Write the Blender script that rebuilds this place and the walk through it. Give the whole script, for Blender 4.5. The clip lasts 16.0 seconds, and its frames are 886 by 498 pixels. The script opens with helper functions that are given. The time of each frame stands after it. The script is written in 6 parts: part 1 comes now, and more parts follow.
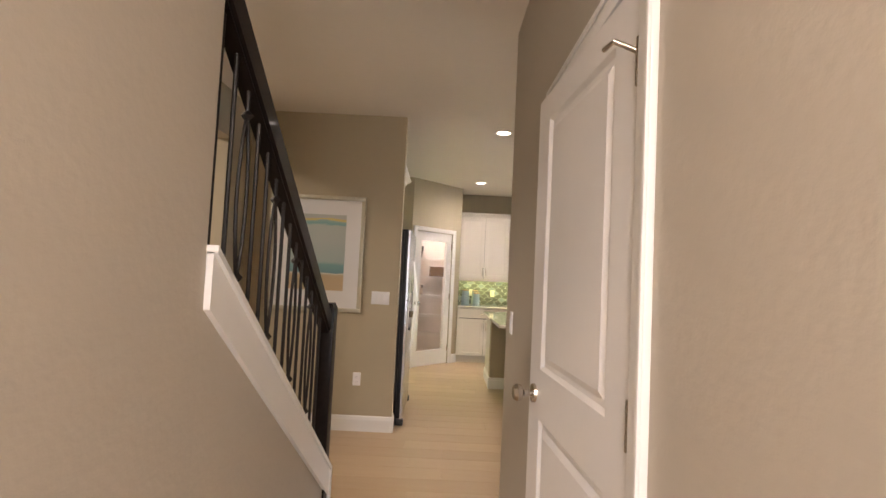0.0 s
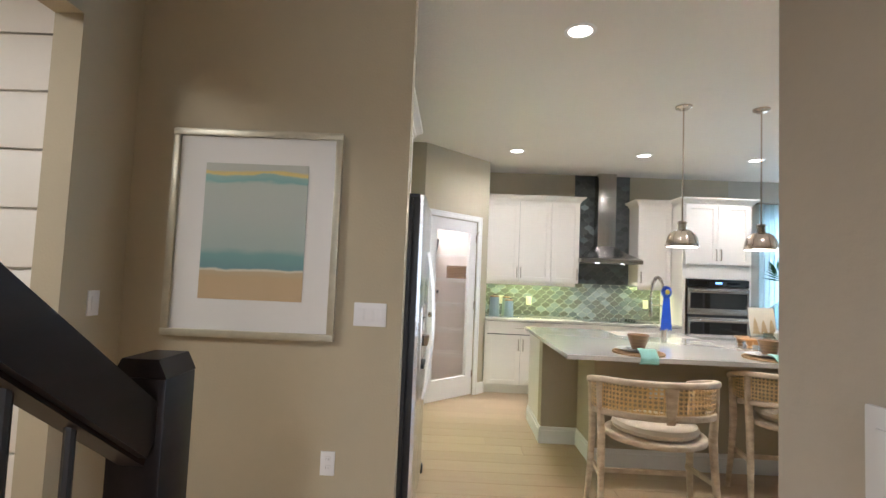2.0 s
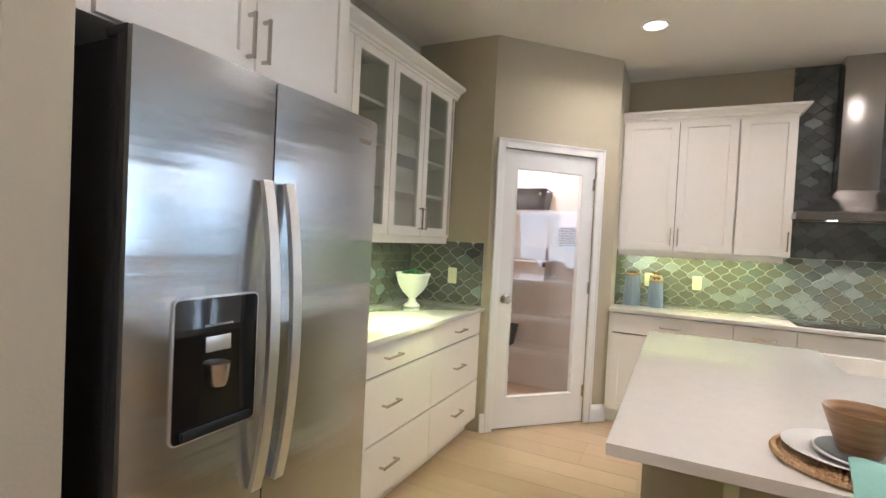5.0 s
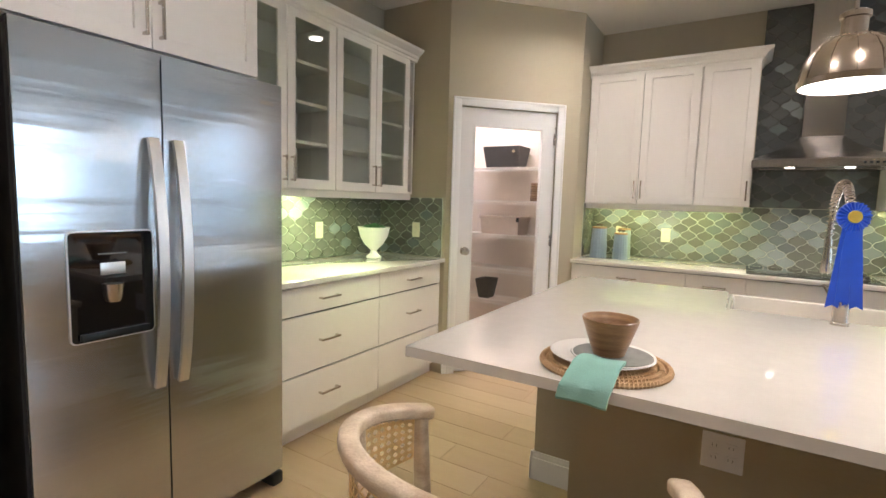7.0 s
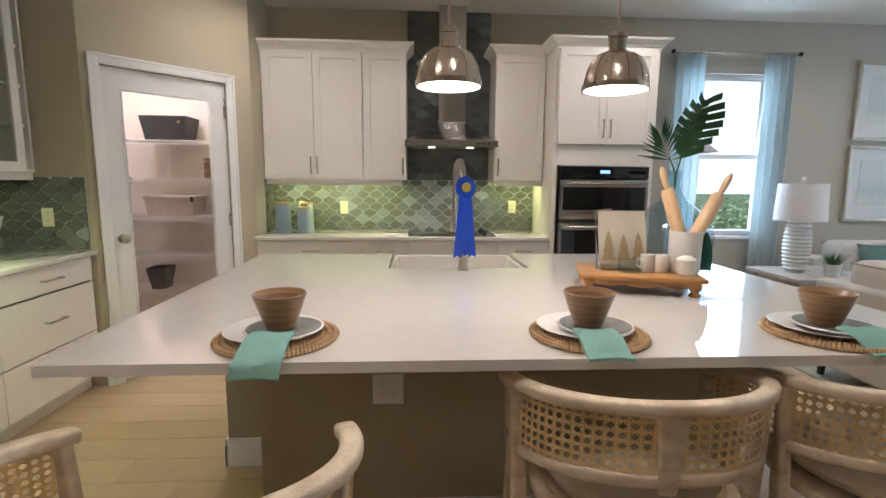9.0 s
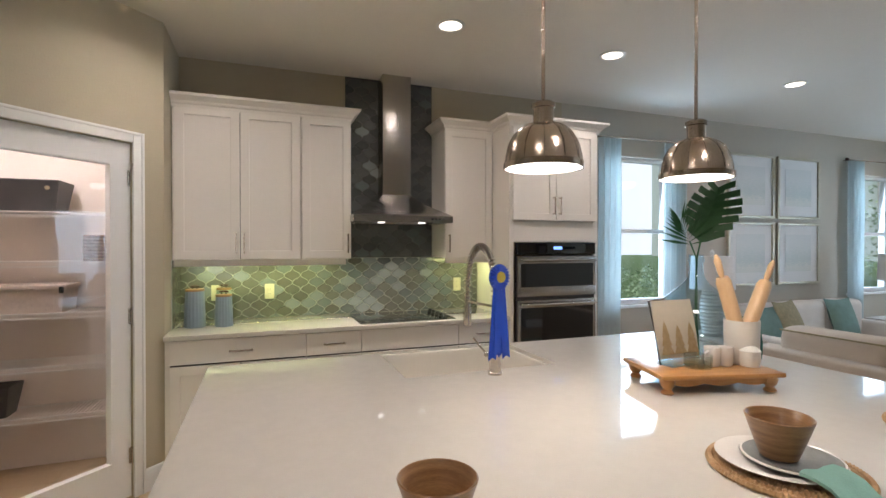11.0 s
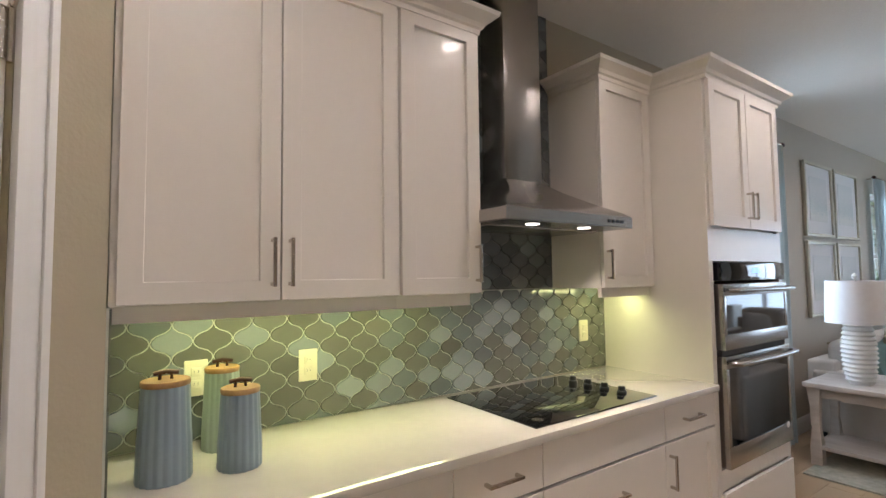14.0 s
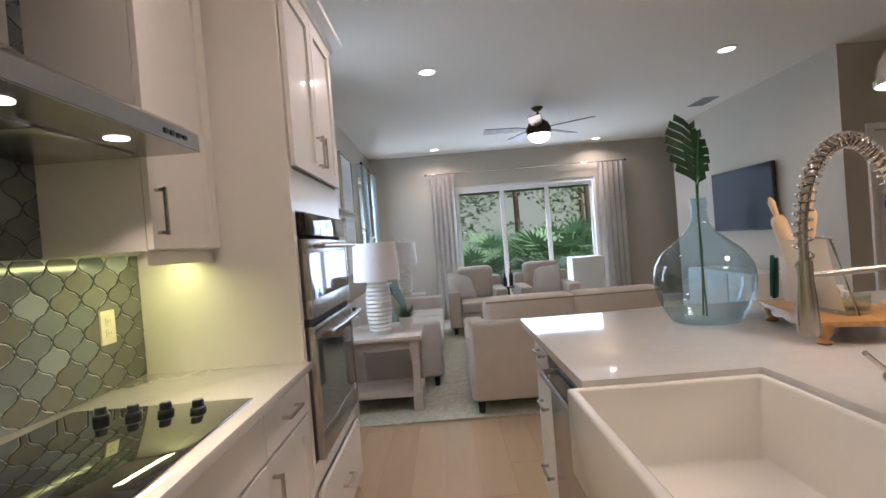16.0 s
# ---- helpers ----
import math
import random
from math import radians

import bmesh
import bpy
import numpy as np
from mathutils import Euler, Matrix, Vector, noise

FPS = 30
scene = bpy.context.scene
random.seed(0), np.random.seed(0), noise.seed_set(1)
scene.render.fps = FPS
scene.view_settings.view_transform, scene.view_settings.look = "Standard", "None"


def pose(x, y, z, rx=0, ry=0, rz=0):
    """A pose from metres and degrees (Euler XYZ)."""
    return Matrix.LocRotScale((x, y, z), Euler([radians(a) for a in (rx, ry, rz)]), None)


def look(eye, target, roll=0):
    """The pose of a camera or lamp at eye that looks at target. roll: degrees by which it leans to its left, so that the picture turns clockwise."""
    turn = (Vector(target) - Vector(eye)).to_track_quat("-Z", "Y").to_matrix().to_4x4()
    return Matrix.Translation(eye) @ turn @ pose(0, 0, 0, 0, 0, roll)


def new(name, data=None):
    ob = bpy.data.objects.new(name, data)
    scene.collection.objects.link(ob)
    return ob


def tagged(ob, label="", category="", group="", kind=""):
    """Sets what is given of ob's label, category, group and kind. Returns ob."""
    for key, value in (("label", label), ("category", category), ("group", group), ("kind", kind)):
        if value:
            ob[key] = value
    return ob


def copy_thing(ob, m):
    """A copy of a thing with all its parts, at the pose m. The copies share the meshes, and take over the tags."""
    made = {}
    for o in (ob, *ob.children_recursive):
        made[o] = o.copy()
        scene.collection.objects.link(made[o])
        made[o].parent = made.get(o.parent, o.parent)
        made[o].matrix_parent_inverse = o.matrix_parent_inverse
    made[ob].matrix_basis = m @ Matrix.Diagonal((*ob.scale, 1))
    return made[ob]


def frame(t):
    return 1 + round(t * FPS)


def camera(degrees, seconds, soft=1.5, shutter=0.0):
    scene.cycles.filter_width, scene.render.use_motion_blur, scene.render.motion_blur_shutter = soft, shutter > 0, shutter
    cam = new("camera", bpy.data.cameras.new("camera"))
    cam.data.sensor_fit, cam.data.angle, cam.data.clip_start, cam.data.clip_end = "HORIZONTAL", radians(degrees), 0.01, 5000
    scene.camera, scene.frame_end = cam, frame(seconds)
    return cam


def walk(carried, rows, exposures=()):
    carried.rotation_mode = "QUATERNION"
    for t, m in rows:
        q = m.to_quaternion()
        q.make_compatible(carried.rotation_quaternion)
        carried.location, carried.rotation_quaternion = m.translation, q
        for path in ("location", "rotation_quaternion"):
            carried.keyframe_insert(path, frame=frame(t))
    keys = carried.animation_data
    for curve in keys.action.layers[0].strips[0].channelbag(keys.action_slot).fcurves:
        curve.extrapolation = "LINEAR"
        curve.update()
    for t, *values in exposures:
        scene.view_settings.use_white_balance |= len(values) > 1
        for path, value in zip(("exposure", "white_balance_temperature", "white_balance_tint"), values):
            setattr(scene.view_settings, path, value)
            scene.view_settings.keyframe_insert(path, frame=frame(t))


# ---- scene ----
cam = camera(85.3, 16.0)
PATH = [
    (0, (-0.286, -8.499, 1.437), (-0.281, -6.501, 1.537), 2.8),
    (0.5, (-0.317, -7.98, 1.442), (-0.354, -5.983, 1.555), 2.9),
    (1, (-0.371, -7.503, 1.411), (-0.418, -5.507, 1.529), 2.9),
    (1.5, (-0.401, -7.019, 1.379), (-0.442, -5.023, 1.502), 2.6),
    (2, (-0.426, -6.541, 1.387), (-0.462, -4.545, 1.503), 2.4),
    (2.5, (-0.413, -6.045, 1.388), (-0.463, -4.049, 1.497), 2.2),
    (3, (-0.306, -5.615, 1.41), (-0.422, -3.62, 1.506), 2.4),
    (3.5, (-0.152, -5.243, 1.408), (-0.417, -3.262, 1.485), 2.3),
    (4, (0.026, -4.94, 1.408), (-0.44, -2.996, 1.455), 2.6),
    (6.5, (1.111, -4.452, 1.365), (-0.086, -2.858, 1.212), 2.2),
    (7, (1.186, -4.477, 1.346), (0.137, -2.785, 1.15), 1.7),
    (7.5, (1.216, -4.482, 1.328), (0.421, -2.662, 1.094), 1.2),
    (8, (1.244, -4.493, 1.334), (0.763, -2.57, 1.065), 0.9),
    (8.5, (1.274, -4.504, 1.351), (1.112, -2.531, 1.065), 0.7),
    (9, (1.286, -4.506, 1.364), (1.404, -2.529, 1.085), 0.5),
    (11.5, (0.367, -3.697, 1.477), (1.107, -1.84, 1.538), -0.2),
    (12, (0.186, -3.376, 1.46), (0.952, -1.531, 1.563), -0.2),
    (12.5, (0.105, -2.975, 1.47), (0.91, -1.147, 1.578), -0.0),
    (13, (0.057, -2.568, 1.442), (0.921, -0.769, 1.577), -0.4),
    (13.5, (0.005, -2.162, 1.453), (0.982, -0.421, 1.578), -0.3),
    (14, (0.02, -1.783, 1.439), (1.163, -0.146, 1.553), -0.7),
    (14.5, (0.064, -1.488, 1.4), (1.461, -0.061, 1.492), -1.1),
    (15, (0.179, -1.326, 1.381), (1.851, -0.23, 1.45), -2.1),
    (15.5, (0.423, -1.212, 1.351), (2.328, -0.606, 1.381), -3.4),
    (16, (0.566, -1.182, 1.326), (2.566, -1.175, 1.3), -4.6),
]
EXPOSURE = [(0.0, 0.20, 6700, 17), (0.5, 0.34, 5900, 10), (1.0, 0.48, 5850, 10), (1.5, 0.60, 5600, 9), (2.0, 0.47, 5600, 9),
            (2.5, 0.24, 5600, 10), (3.0, 0.22, 5700, 11), (4.0, 0.27, 5750, 13), (6.5, 0.24, 6150, 15), (8.0, -0.02, 6150, 15),
            (9.0, -0.21, 6050, 14), (11.5, -0.43, 6300, 15), (12.5, -0.46, 6350, 16), (14.5, -0.47, 6300, 20), (16.0, -0.50, 6400, 21)]
walk(cam, [(t, look(eye, target, roll)) for t, eye, target, roll in PATH], EXPOSURE)

# ---- light ----
world = bpy.data.worlds.new("world")
scene.world = world
world.use_nodes = True
wn = world.node_tree
sky = wn.nodes.new("ShaderNodeTexSky")
sky.sky_type, sky.sun_disc = "NISHITA", False
sky.sun_elevation, sky.sun_rotation = radians(42), radians(230)
wn.links.new(sky.outputs[0], wn.nodes["Background"].inputs[0])
wn.nodes["Background"].inputs[1].default_value = 0.15
sun_data = bpy.data.lights.new("sun", "SUN")
sun_data.energy, sun_data.angle, sun_data.color = 5.0, radians(0.5), (1, 0.95, 0.88)
new("sun", sun_data).matrix_world = look((-9, -8, 11), (0, 0, 0))


def area(name, loc, target, w, h, power, color, shape="RECTANGLE"):
    d = bpy.data.lights.new(name, "AREA")
    d.shape, d.size, d.size_y, d.energy, d.color = shape, w, h, power, color
    ob = new(name, d)
    ob.matrix_world = look(loc, target)
    return ob


CEIL = 2.85
WARM = (1.0, 0.88, 0.79)
# The last entry is an unseen foyer can, added to light the hall.
CANS = [(0.27, -3.81), (0.27, -1.15), (1.70, -1.15), (2.97, -1.12), (4.86, -1.15), (8.44, -1.14),
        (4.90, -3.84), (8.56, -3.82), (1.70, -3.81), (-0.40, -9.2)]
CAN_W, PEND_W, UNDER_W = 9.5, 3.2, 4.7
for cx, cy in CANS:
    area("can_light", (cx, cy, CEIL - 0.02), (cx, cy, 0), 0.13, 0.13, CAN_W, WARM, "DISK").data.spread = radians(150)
for a, b in ((0.1, 1.15), (2.0, 2.36)):
    area("under_light", ((a + b) / 2, -0.2, 1.345), ((a + b) / 2, -0.08, 0.9), b - a, 0.04, UNDER_W * (b - a), (0.95, 1.0, 0.42))
area("under_light", (-1.23, -2.3, 1.345), (-1.33, -2.3, 0.9), 0.04, 1.5, UNDER_W * 3.9, (0.85, 1.0, 0.45))
for hx in (1.43, 1.75):
    area("hood_light", (hx, -0.40, 1.642), (hx, -0.3, 0), 0.05, 0.05, 2.2, (1, 0.86, 0.68), "DISK").data.spread = radians(100)
DAY = (0.62, 0.82, 1.0)
area("window_light", (4.21, 0.12, 1.62), (4.21, -1, 1.5), 0.85, 1.45, 30, DAY)
area("window_light", (8.05, 0.12, 1.62), (8.05, -1, 1.5), 0.85, 1.45, 30, DAY)
area("slider_light", (9.05, -2.65, 1.2), (7, -2.65, 1.0), 2.4, 2.1, 112, DAY)
# Added area lamp in place of daylight from an unseen front door.
area("front_door_light", (-0.42, -10.25, 1.35), (-0.42, -8, 1.3), 0.8, 1.9, 21, (0.94, 0.95, 1.0))
# Fill lamp added over the foyer, out of view and without a fixture.
area("foyer_fill", (-0.40, -9.6, CEIL - 0.05), (-0.40, -9.4, 0), 0.35, 0.35, 40, WARM, "DISK")
area("pantry_light", (-0.8, -0.75, CEIL - 0.04), (-0.8, -0.75, 0), 0.25, 0.25, 26, (1, 0.91, 0.87), "DISK")
# Fill added to brighten the dining room; no such fixture is known.
area("dining_fill", (-3.2, -6.2, CEIL - 0.04), (-3.2, -6.0, 0), 0.8, 0.8, 46, (1, 0.90, 0.78))

# ---- materials ----


def material(name, color, rough=0.5, metal=0.0, var=0.06, scale=3.0, bump=0.0, bscale=60.0, rand=0.0, coat=0.0,
             stretch=(1, 1, 1), emit=None, sub=None):
    """A surface with variation at two scales and a fine relief."""
    m = bpy.data.materials.new(name)
    m.use_nodes = True
    t = m.node_tree
    n, l = t.nodes, t.links
    p = n["Principled BSDF"]
    p.inputs["Roughness"].default_value, p.inputs["Metallic"].default_value = rough, metal
    p.inputs["Coat Weight"].default_value = coat
    if emit:
        p.inputs["Base Color"].default_value = (*color, 1)
        p.inputs["Emission Color"].default_value = (*emit[0], 1)
        p.inputs["Emission Strength"].default_value = emit[1]
        return m
    tc = n.new("ShaderNodeTexCoord")
    mp = n.new("ShaderNodeMapping")
    mp.inputs["Scale"].default_value = stretch
    l.new(tc.outputs["Object"], mp.inputs[0])
    src = mp.outputs[0]
    a = n.new("ShaderNodeTexNoise")
    a.inputs["Scale"].default_value, a.inputs["Detail"].default_value = scale, 3
    b = n.new("ShaderNodeTexNoise")
    b.inputs["Scale"].default_value, b.inputs["Detail"].default_value = scale * 14, 2
    l.new(src, a.inputs[0]), l.new(src, b.inputs[0])
    add = n.new("ShaderNodeMath")
    add.operation = "MULTIPLY_ADD"
    l.new(b.outputs[0], add.inputs[0])
    add.inputs[1].default_value = 0.4
    l.new(a.outputs[0], add.inputs[2])
    val = add.outputs[0]
    if rand:
        oi = n.new("ShaderNodeObjectInfo")
        r = n.new("ShaderNodeMath")
        r.operation = "MULTIPLY_ADD"
        l.new(oi.outputs["Random"], r.inputs[0])
        r.inputs[1].default_value = rand
        l.new(val, r.inputs[2])
        val = r.outputs[0]
    mr = n.new("ShaderNodeMapRange")
    mr.inputs["From Min"].default_value, mr.inputs["From Max"].default_value = 0.4, 1.0 + rand
    l.new(val, mr.inputs[0])
    mix = n.new("ShaderNodeMix")
    mix.data_type = "RGBA"
    l.new(mr.outputs[0], mix.inputs[0])
    c2 = sub or tuple(min(1, c * (1 + var)) for c in color)
    c1 = color if sub else tuple(c * (1 - var) for c in color)
    mix.inputs[6].default_value, mix.inputs[7].default_value = (*c1, 1), (*c2, 1)
    l.new(mix.outputs[2], p.inputs["Base Color"])
    if bump:
        nb = n.new("ShaderNodeTexNoise")
        nb.inputs["Scale"].default_value, nb.inputs["Detail"].default_value = bscale, 4
        l.new(src, nb.inputs[0])
        bp = n.new("ShaderNodeBump")
        bp.inputs["Strength"].default_value, bp.inputs["Distance"].default_value = bump, 0.004
        l.new(nb.outputs[0], bp.inputs["Height"])
        l.new(bp.outputs[0], p.inputs["Normal"])
    return m


def glass(name, tint=(1, 1, 1), rough=0.0, ior=1.45):
    m = bpy.data.materials.new(name)
    m.use_nodes = True
    n, l = m.node_tree.nodes, m.node_tree.links
    n.clear()
    out, mix, tr, gl, fr = (n.new("ShaderNode" + k) for k in ("OutputMaterial", "MixShader", "BsdfTransparent", "BsdfGlossy", "LayerWeight"))
    tr.inputs[0].default_value = (*tint, 1)
    gl.inputs["Roughness"].default_value = rough
    fr.inputs["Blend"].default_value = 0.5
    po, ma = n.new("ShaderNodeMath"), n.new("ShaderNodeMath")
    po.operation, ma.operation = "POWER", "MULTIPLY_ADD"
    po.inputs[1].default_value, ma.inputs[1].default_value = 4.0, 0.7
    ma.inputs[2].default_value = ((ior - 1) / (ior + 1)) ** 2
    l.new(fr.outputs["Facing"], po.inputs[0]), l.new(po.outputs[0], ma.inputs[0])
    l.new(ma.outputs[0], mix.inputs[0]), l.new(tr.outputs[0], mix.inputs[1]), l.new(gl.outputs[0], mix.inputs[2])
    l.new(mix.outputs[0], out.inputs[0])
    return m


M = {}
M["wall"] = material("wall_paint", (0.47, 0.412, 0.297), 0.75, var=0.03, scale=1.2, bump=0.25, bscale=90)
M["wall_hall"] = material("hall_paint", (0.50, 0.45, 0.375), 0.7, var=0.03, scale=1.2, bump=0.4, bscale=45)
M["wall_grey"] = material("living_paint", (0.50, 0.46, 0.39), 0.75, var=0.03, scale=1.2, bump=0.25, bscale=90)
M["island_paint"] = material("island_paint", (0.43, 0.37, 0.255), 0.7, var=0.03, scale=1.5, bump=0.25, bscale=90)
M["ceiling"] = material("ceiling_paint", (0.78, 0.74, 0.67), 0.85, var=0.02, scale=1, bump=0.5, bscale=70)
M["trim"] = material("trim_paint", (0.83, 0.82, 0.80), 0.4, var=0.02, scale=2, bump=0.05)
M["door"] = material("door_paint", (0.80, 0.78, 0.76), 0.42, var=0.02, scale=2, bump=0.08, bscale=40)
M["cab"] = material("cabinet_paint", (0.82, 0.78, 0.72), 0.33, var=0.02, scale=2, bump=0.04, coat=0.15)
# Near-black colour for the shade in cabinet gaps, also for the oven's vent slot.
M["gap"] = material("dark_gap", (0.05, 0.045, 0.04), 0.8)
M["quartz"] = material("quartz", (0.68, 0.65, 0.595), 0.06, var=0.03, scale=20, coat=0.4)
M["steel"] = material("brushed_steel", (0.57, 0.59, 0.62), 0.21, 1.0, var=0.04, scale=2.0, bump=0.55, bscale=1.6, stretch=(0.2, 0.2, 3.2))
for node in M["steel"].node_tree.nodes:
    if node.type == "BSDF_PRINCIPLED":
        node.inputs["Anisotropic"].default_value = 0.8
        node.inputs["Anisotropic Rotation"].default_value = 0.0
    if node.type == "BUMP":
        node.inputs["Distance"].default_value = 0.010
M["steel_h"] = material("hood_steel", (0.45, 0.43, 0.41), 0.27, 1.0, var=0.06, scale=4, stretch=(60, 60, 1), bump=0.03, bscale=6)
M["steel_bright"] = material("satin_steel", (0.82, 0.81, 0.79), 0.34, 1.0, var=0.04, scale=4, stretch=(60, 60, 1), bump=0.03, bscale=6)
M["nickel"] = material("nickel", (0.55, 0.50, 0.44), 0.25, 1.0, var=0.05, scale=8)
M["pend"] = material("pendant_nickel", (0.55, 0.47, 0.39), 0.24, 1.0, var=0.05, scale=8)
M["black"] = material("black_enamel", (0.008, 0.011, 0.011), 0.32, var=0.2, scale=8)
M["blackgloss"] = material("black_glass", (0.006, 0.006, 0.007), 0.04, var=0.1, scale=3, coat=0.6)
M["fridge_side"] = material("fridge_side", (0.022, 0.022, 0.025), 0.45, var=0.1, scale=6, bump=0.3, bscale=120)
M["rail"] = material("stained_rail", (0.012, 0.008, 0.007), 0.38, var=0.3, scale=6, stretch=(6, 1, 6), coat=0.05)
M["rail"].node_tree.nodes["Principled BSDF"].inputs["Specular IOR Level"].default_value = 0.12
M["iron"] = material("wrought_iron", (0.012, 0.009, 0.008), 0.42, 0.2, var=0.2, scale=9, bump=0.2, bscale=80)
M["plank"] = material("oak_plank", (0.43, 0.30, 0.175), 0.33, rand=0.9, sub=(0.53, 0.395, 0.25), scale=2.2, stretch=(1, 9, 1), bump=0.12, bscale=12)
M["grout"] = material("floor_joint", (0.30, 0.21, 0.125), 0.7)
M["ash"] = material("washed_ash", (0.48, 0.35, 0.23), 0.5, sub=(0.84, 0.72, 0.55), scale=2.6, stretch=(5, 5, 12), bump=0.3, bscale=25)
M["cane"] = material("cane", (0.86, 0.65, 0.34), 0.5, var=0.15, scale=20)
M["cushion"] = material("cushion_linen", (0.62, 0.52, 0.38), 0.85, var=0.05, scale=9, bump=0.5, bscale=300)
M["linen"] = material("sofa_linen", (0.52, 0.46, 0.39), 0.9, var=0.06, scale=8, bump=0.5, bscale=300)
M["linen_w"] = material("pale_linen", (0.68, 0.64, 0.60), 0.9, var=0.06, scale=8, bump=0.5, bscale=300)
M["sage"] = material("sage_fabric", (0.16, 0.26, 0.24), 0.9, var=0.15, scale=14, bump=0.4, bscale=200)
M["sage_g"] = material("green_cotton", (0.06, 0.22, 0.17), 0.9, var=0.15, scale=14, bump=0.4, bscale=200)
M["olive_f"] = material("olive_fabric", (0.30, 0.27, 0.17), 0.9, var=0.2, scale=30, bump=0.4, bscale=200)
M["teal"] = material("teal_napkin", (0.28, 0.53, 0.46), 0.85, var=0.06, scale=18, bump=0.25, bscale=260)
M["ribbon"] = material("blue_ribbon", (0.012, 0.06, 0.42), 0.35, var=0.1, scale=20)
M["gold"] = material("gold_disc", (0.80, 0.60, 0.12), 0.3, 0.8)
M["bowl"] = material("acacia_bowl", (0.16, 0.07, 0.025), 0.3, sub=(0.40, 0.23, 0.095), scale=7, stretch=(1, 1, 9), coat=0.2)
M["plate_w"] = material("white_china", (0.80, 0.78, 0.74), 0.15, var=0.02)
M["plate_g"] = material("grey_china", (0.27, 0.28, 0.265), 0.15, var=0.15, scale=16)
M["rattan"] = material("rattan", (0.34, 0.19, 0.08), 0.6, sub=(0.66, 0.46, 0.25), scale=18, bump=0.8, bscale=70)
M["basket"] = material("woven_basket", (0.12, 0.06, 0.025), 0.7, sub=(0.34, 0.20, 0.09), scale=25, bump=0.8, bscale=70)
M["traywood"] = material("honey_wood", (0.36, 0.16, 0.045), 0.3, sub=(0.55, 0.29, 0.10), scale=5, stretch=(1, 8, 8), coat=0.3)
M["lightwood"] = material("beech", (0.66, 0.42, 0.22), 0.45, sub=(0.78, 0.56, 0.34), scale=6, stretch=(5, 5, 1))
M["ceramic_b"] = material("blue_grey_ceramic", (0.27, 0.35, 0.41), 0.4, var=0.05, scale=6, bump=0.1)
M["ceramic_g"] = material("sage_ceramic", (0.36, 0.44, 0.38), 0.4, var=0.05, scale=6, bump=0.1)
M["ceramic_w"] = material("white_ceramic", (0.76, 0.75, 0.71), 0.3, var=0.03, scale=6)
M["lidwood"] = material("bamboo_lid", (0.30, 0.16, 0.06), 0.45, sub=(0.50, 0.31, 0.14), scale=9, stretch=(1, 7, 1))
M["plantg"] = material("leaf_green", (0.025, 0.09, 0.030), 0.4, sub=(0.05, 0.16, 0.05), scale=9)
M["bush"] = material("bush_green", (0.20, 0.31, 0.16), 0.6, sub=(0.38, 0.50, 0.31), scale=20, rand=0.6)
M["palmg"] = material("palm_green", (0.16, 0.34, 0.17), 0.6, sub=(0.30, 0.52, 0.30), scale=12)
M["bark"] = material("bark", (0.16, 0.12, 0.09), 0.9, var=0.3, scale=10, bump=0.8, bscale=40)
M["grass"] = material("grass", (0.06, 0.12, 0.03), 0.9, var=0.3, scale=2)
M["shade"] = material("lamp_shade", (0.85, 0.84, 0.84), 0.8, var=0.03, scale=30, bump=0.2, bscale=300)
M["table"] = material("grey_washed_wood", (0.42, 0.36, 0.31), 0.5, sub=(0.60, 0.54, 0.48), scale=3, stretch=(8, 1, 8), bump=0.15, bscale=20)
M["rug"] = material("sage_rug", (0.34, 0.34, 0.26), 0.95, sub=(0.56, 0.54, 0.44), scale=26, bump=1.0, bscale=120)
M["curtain"] = material("printed_curtain", (0.66, 0.72, 0.72), 0.85, var=0.05, scale=20)
nt = M["curtain"].node_tree
cb_, mx_, tc_, mp_ = (nt.nodes.new("ShaderNode" + k) for k in ("TexChecker", "Mix", "TexCoord", "Mapping"))
mp_.inputs["Rotation"].default_value, cb_.inputs["Scale"].default_value = (0, radians(45), 0), 62
mx_.data_type, mx_.inputs[7].default_value = "RGBA", (0.58, 0.67, 0.68, 1)
pb_ = nt.nodes["Principled BSDF"]
mx_.inputs[6].default_value = (0.70, 0.75, 0.75, 1)
nt.links.new(tc_.outputs["Object"], mp_.inputs[0]), nt.links.new(mp_.outputs[0], cb_.inputs[0])
nt.links.new(cb_.outputs["Fac"], mx_.inputs[0]), nt.links.new(mx_.outputs[2], pb_.inputs["Base Color"])
M["sky_glow"] = material("sky_glow", (0, 0, 0), emit=((0.86, 0.94, 1.0), 1.5))
# Haze painted as an even green glow, for the far backdrop.
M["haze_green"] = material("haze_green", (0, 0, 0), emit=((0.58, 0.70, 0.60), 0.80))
M["curtain_w"] = material("plain_curtain", (0.72, 0.69, 0.64), 0.85, var=0.05, scale=8)
M["pinkwall"] = material("pantry_paint", (0.82, 0.74, 0.69), 0.75, var=0.03, scale=2, bump=0.15)
M["wire"] = material("white_wire", (0.82, 0.80, 0.78), 0.35)
M["darkbin"] = material("charcoal_bin", (0.035, 0.033, 0.036), 0.5, var=0.1)
M["pinkbox"] = material("blush_fabric_box", (0.56, 0.47, 0.41), 0.8, var=0.12, scale=60)
M["frame"] = material("silver_gilt_frame", (0.50, 0.47, 0.37), 0.38, 0.45, var=0.12, scale=20, bump=0.2)
M["mat_board"] = material("mat_board", (0.78, 0.78, 0.78), 0.8, var=0.01)
M["almond"] = material("almond_plastic", (0.80, 0.76, 0.58), 0.35, var=0.02)
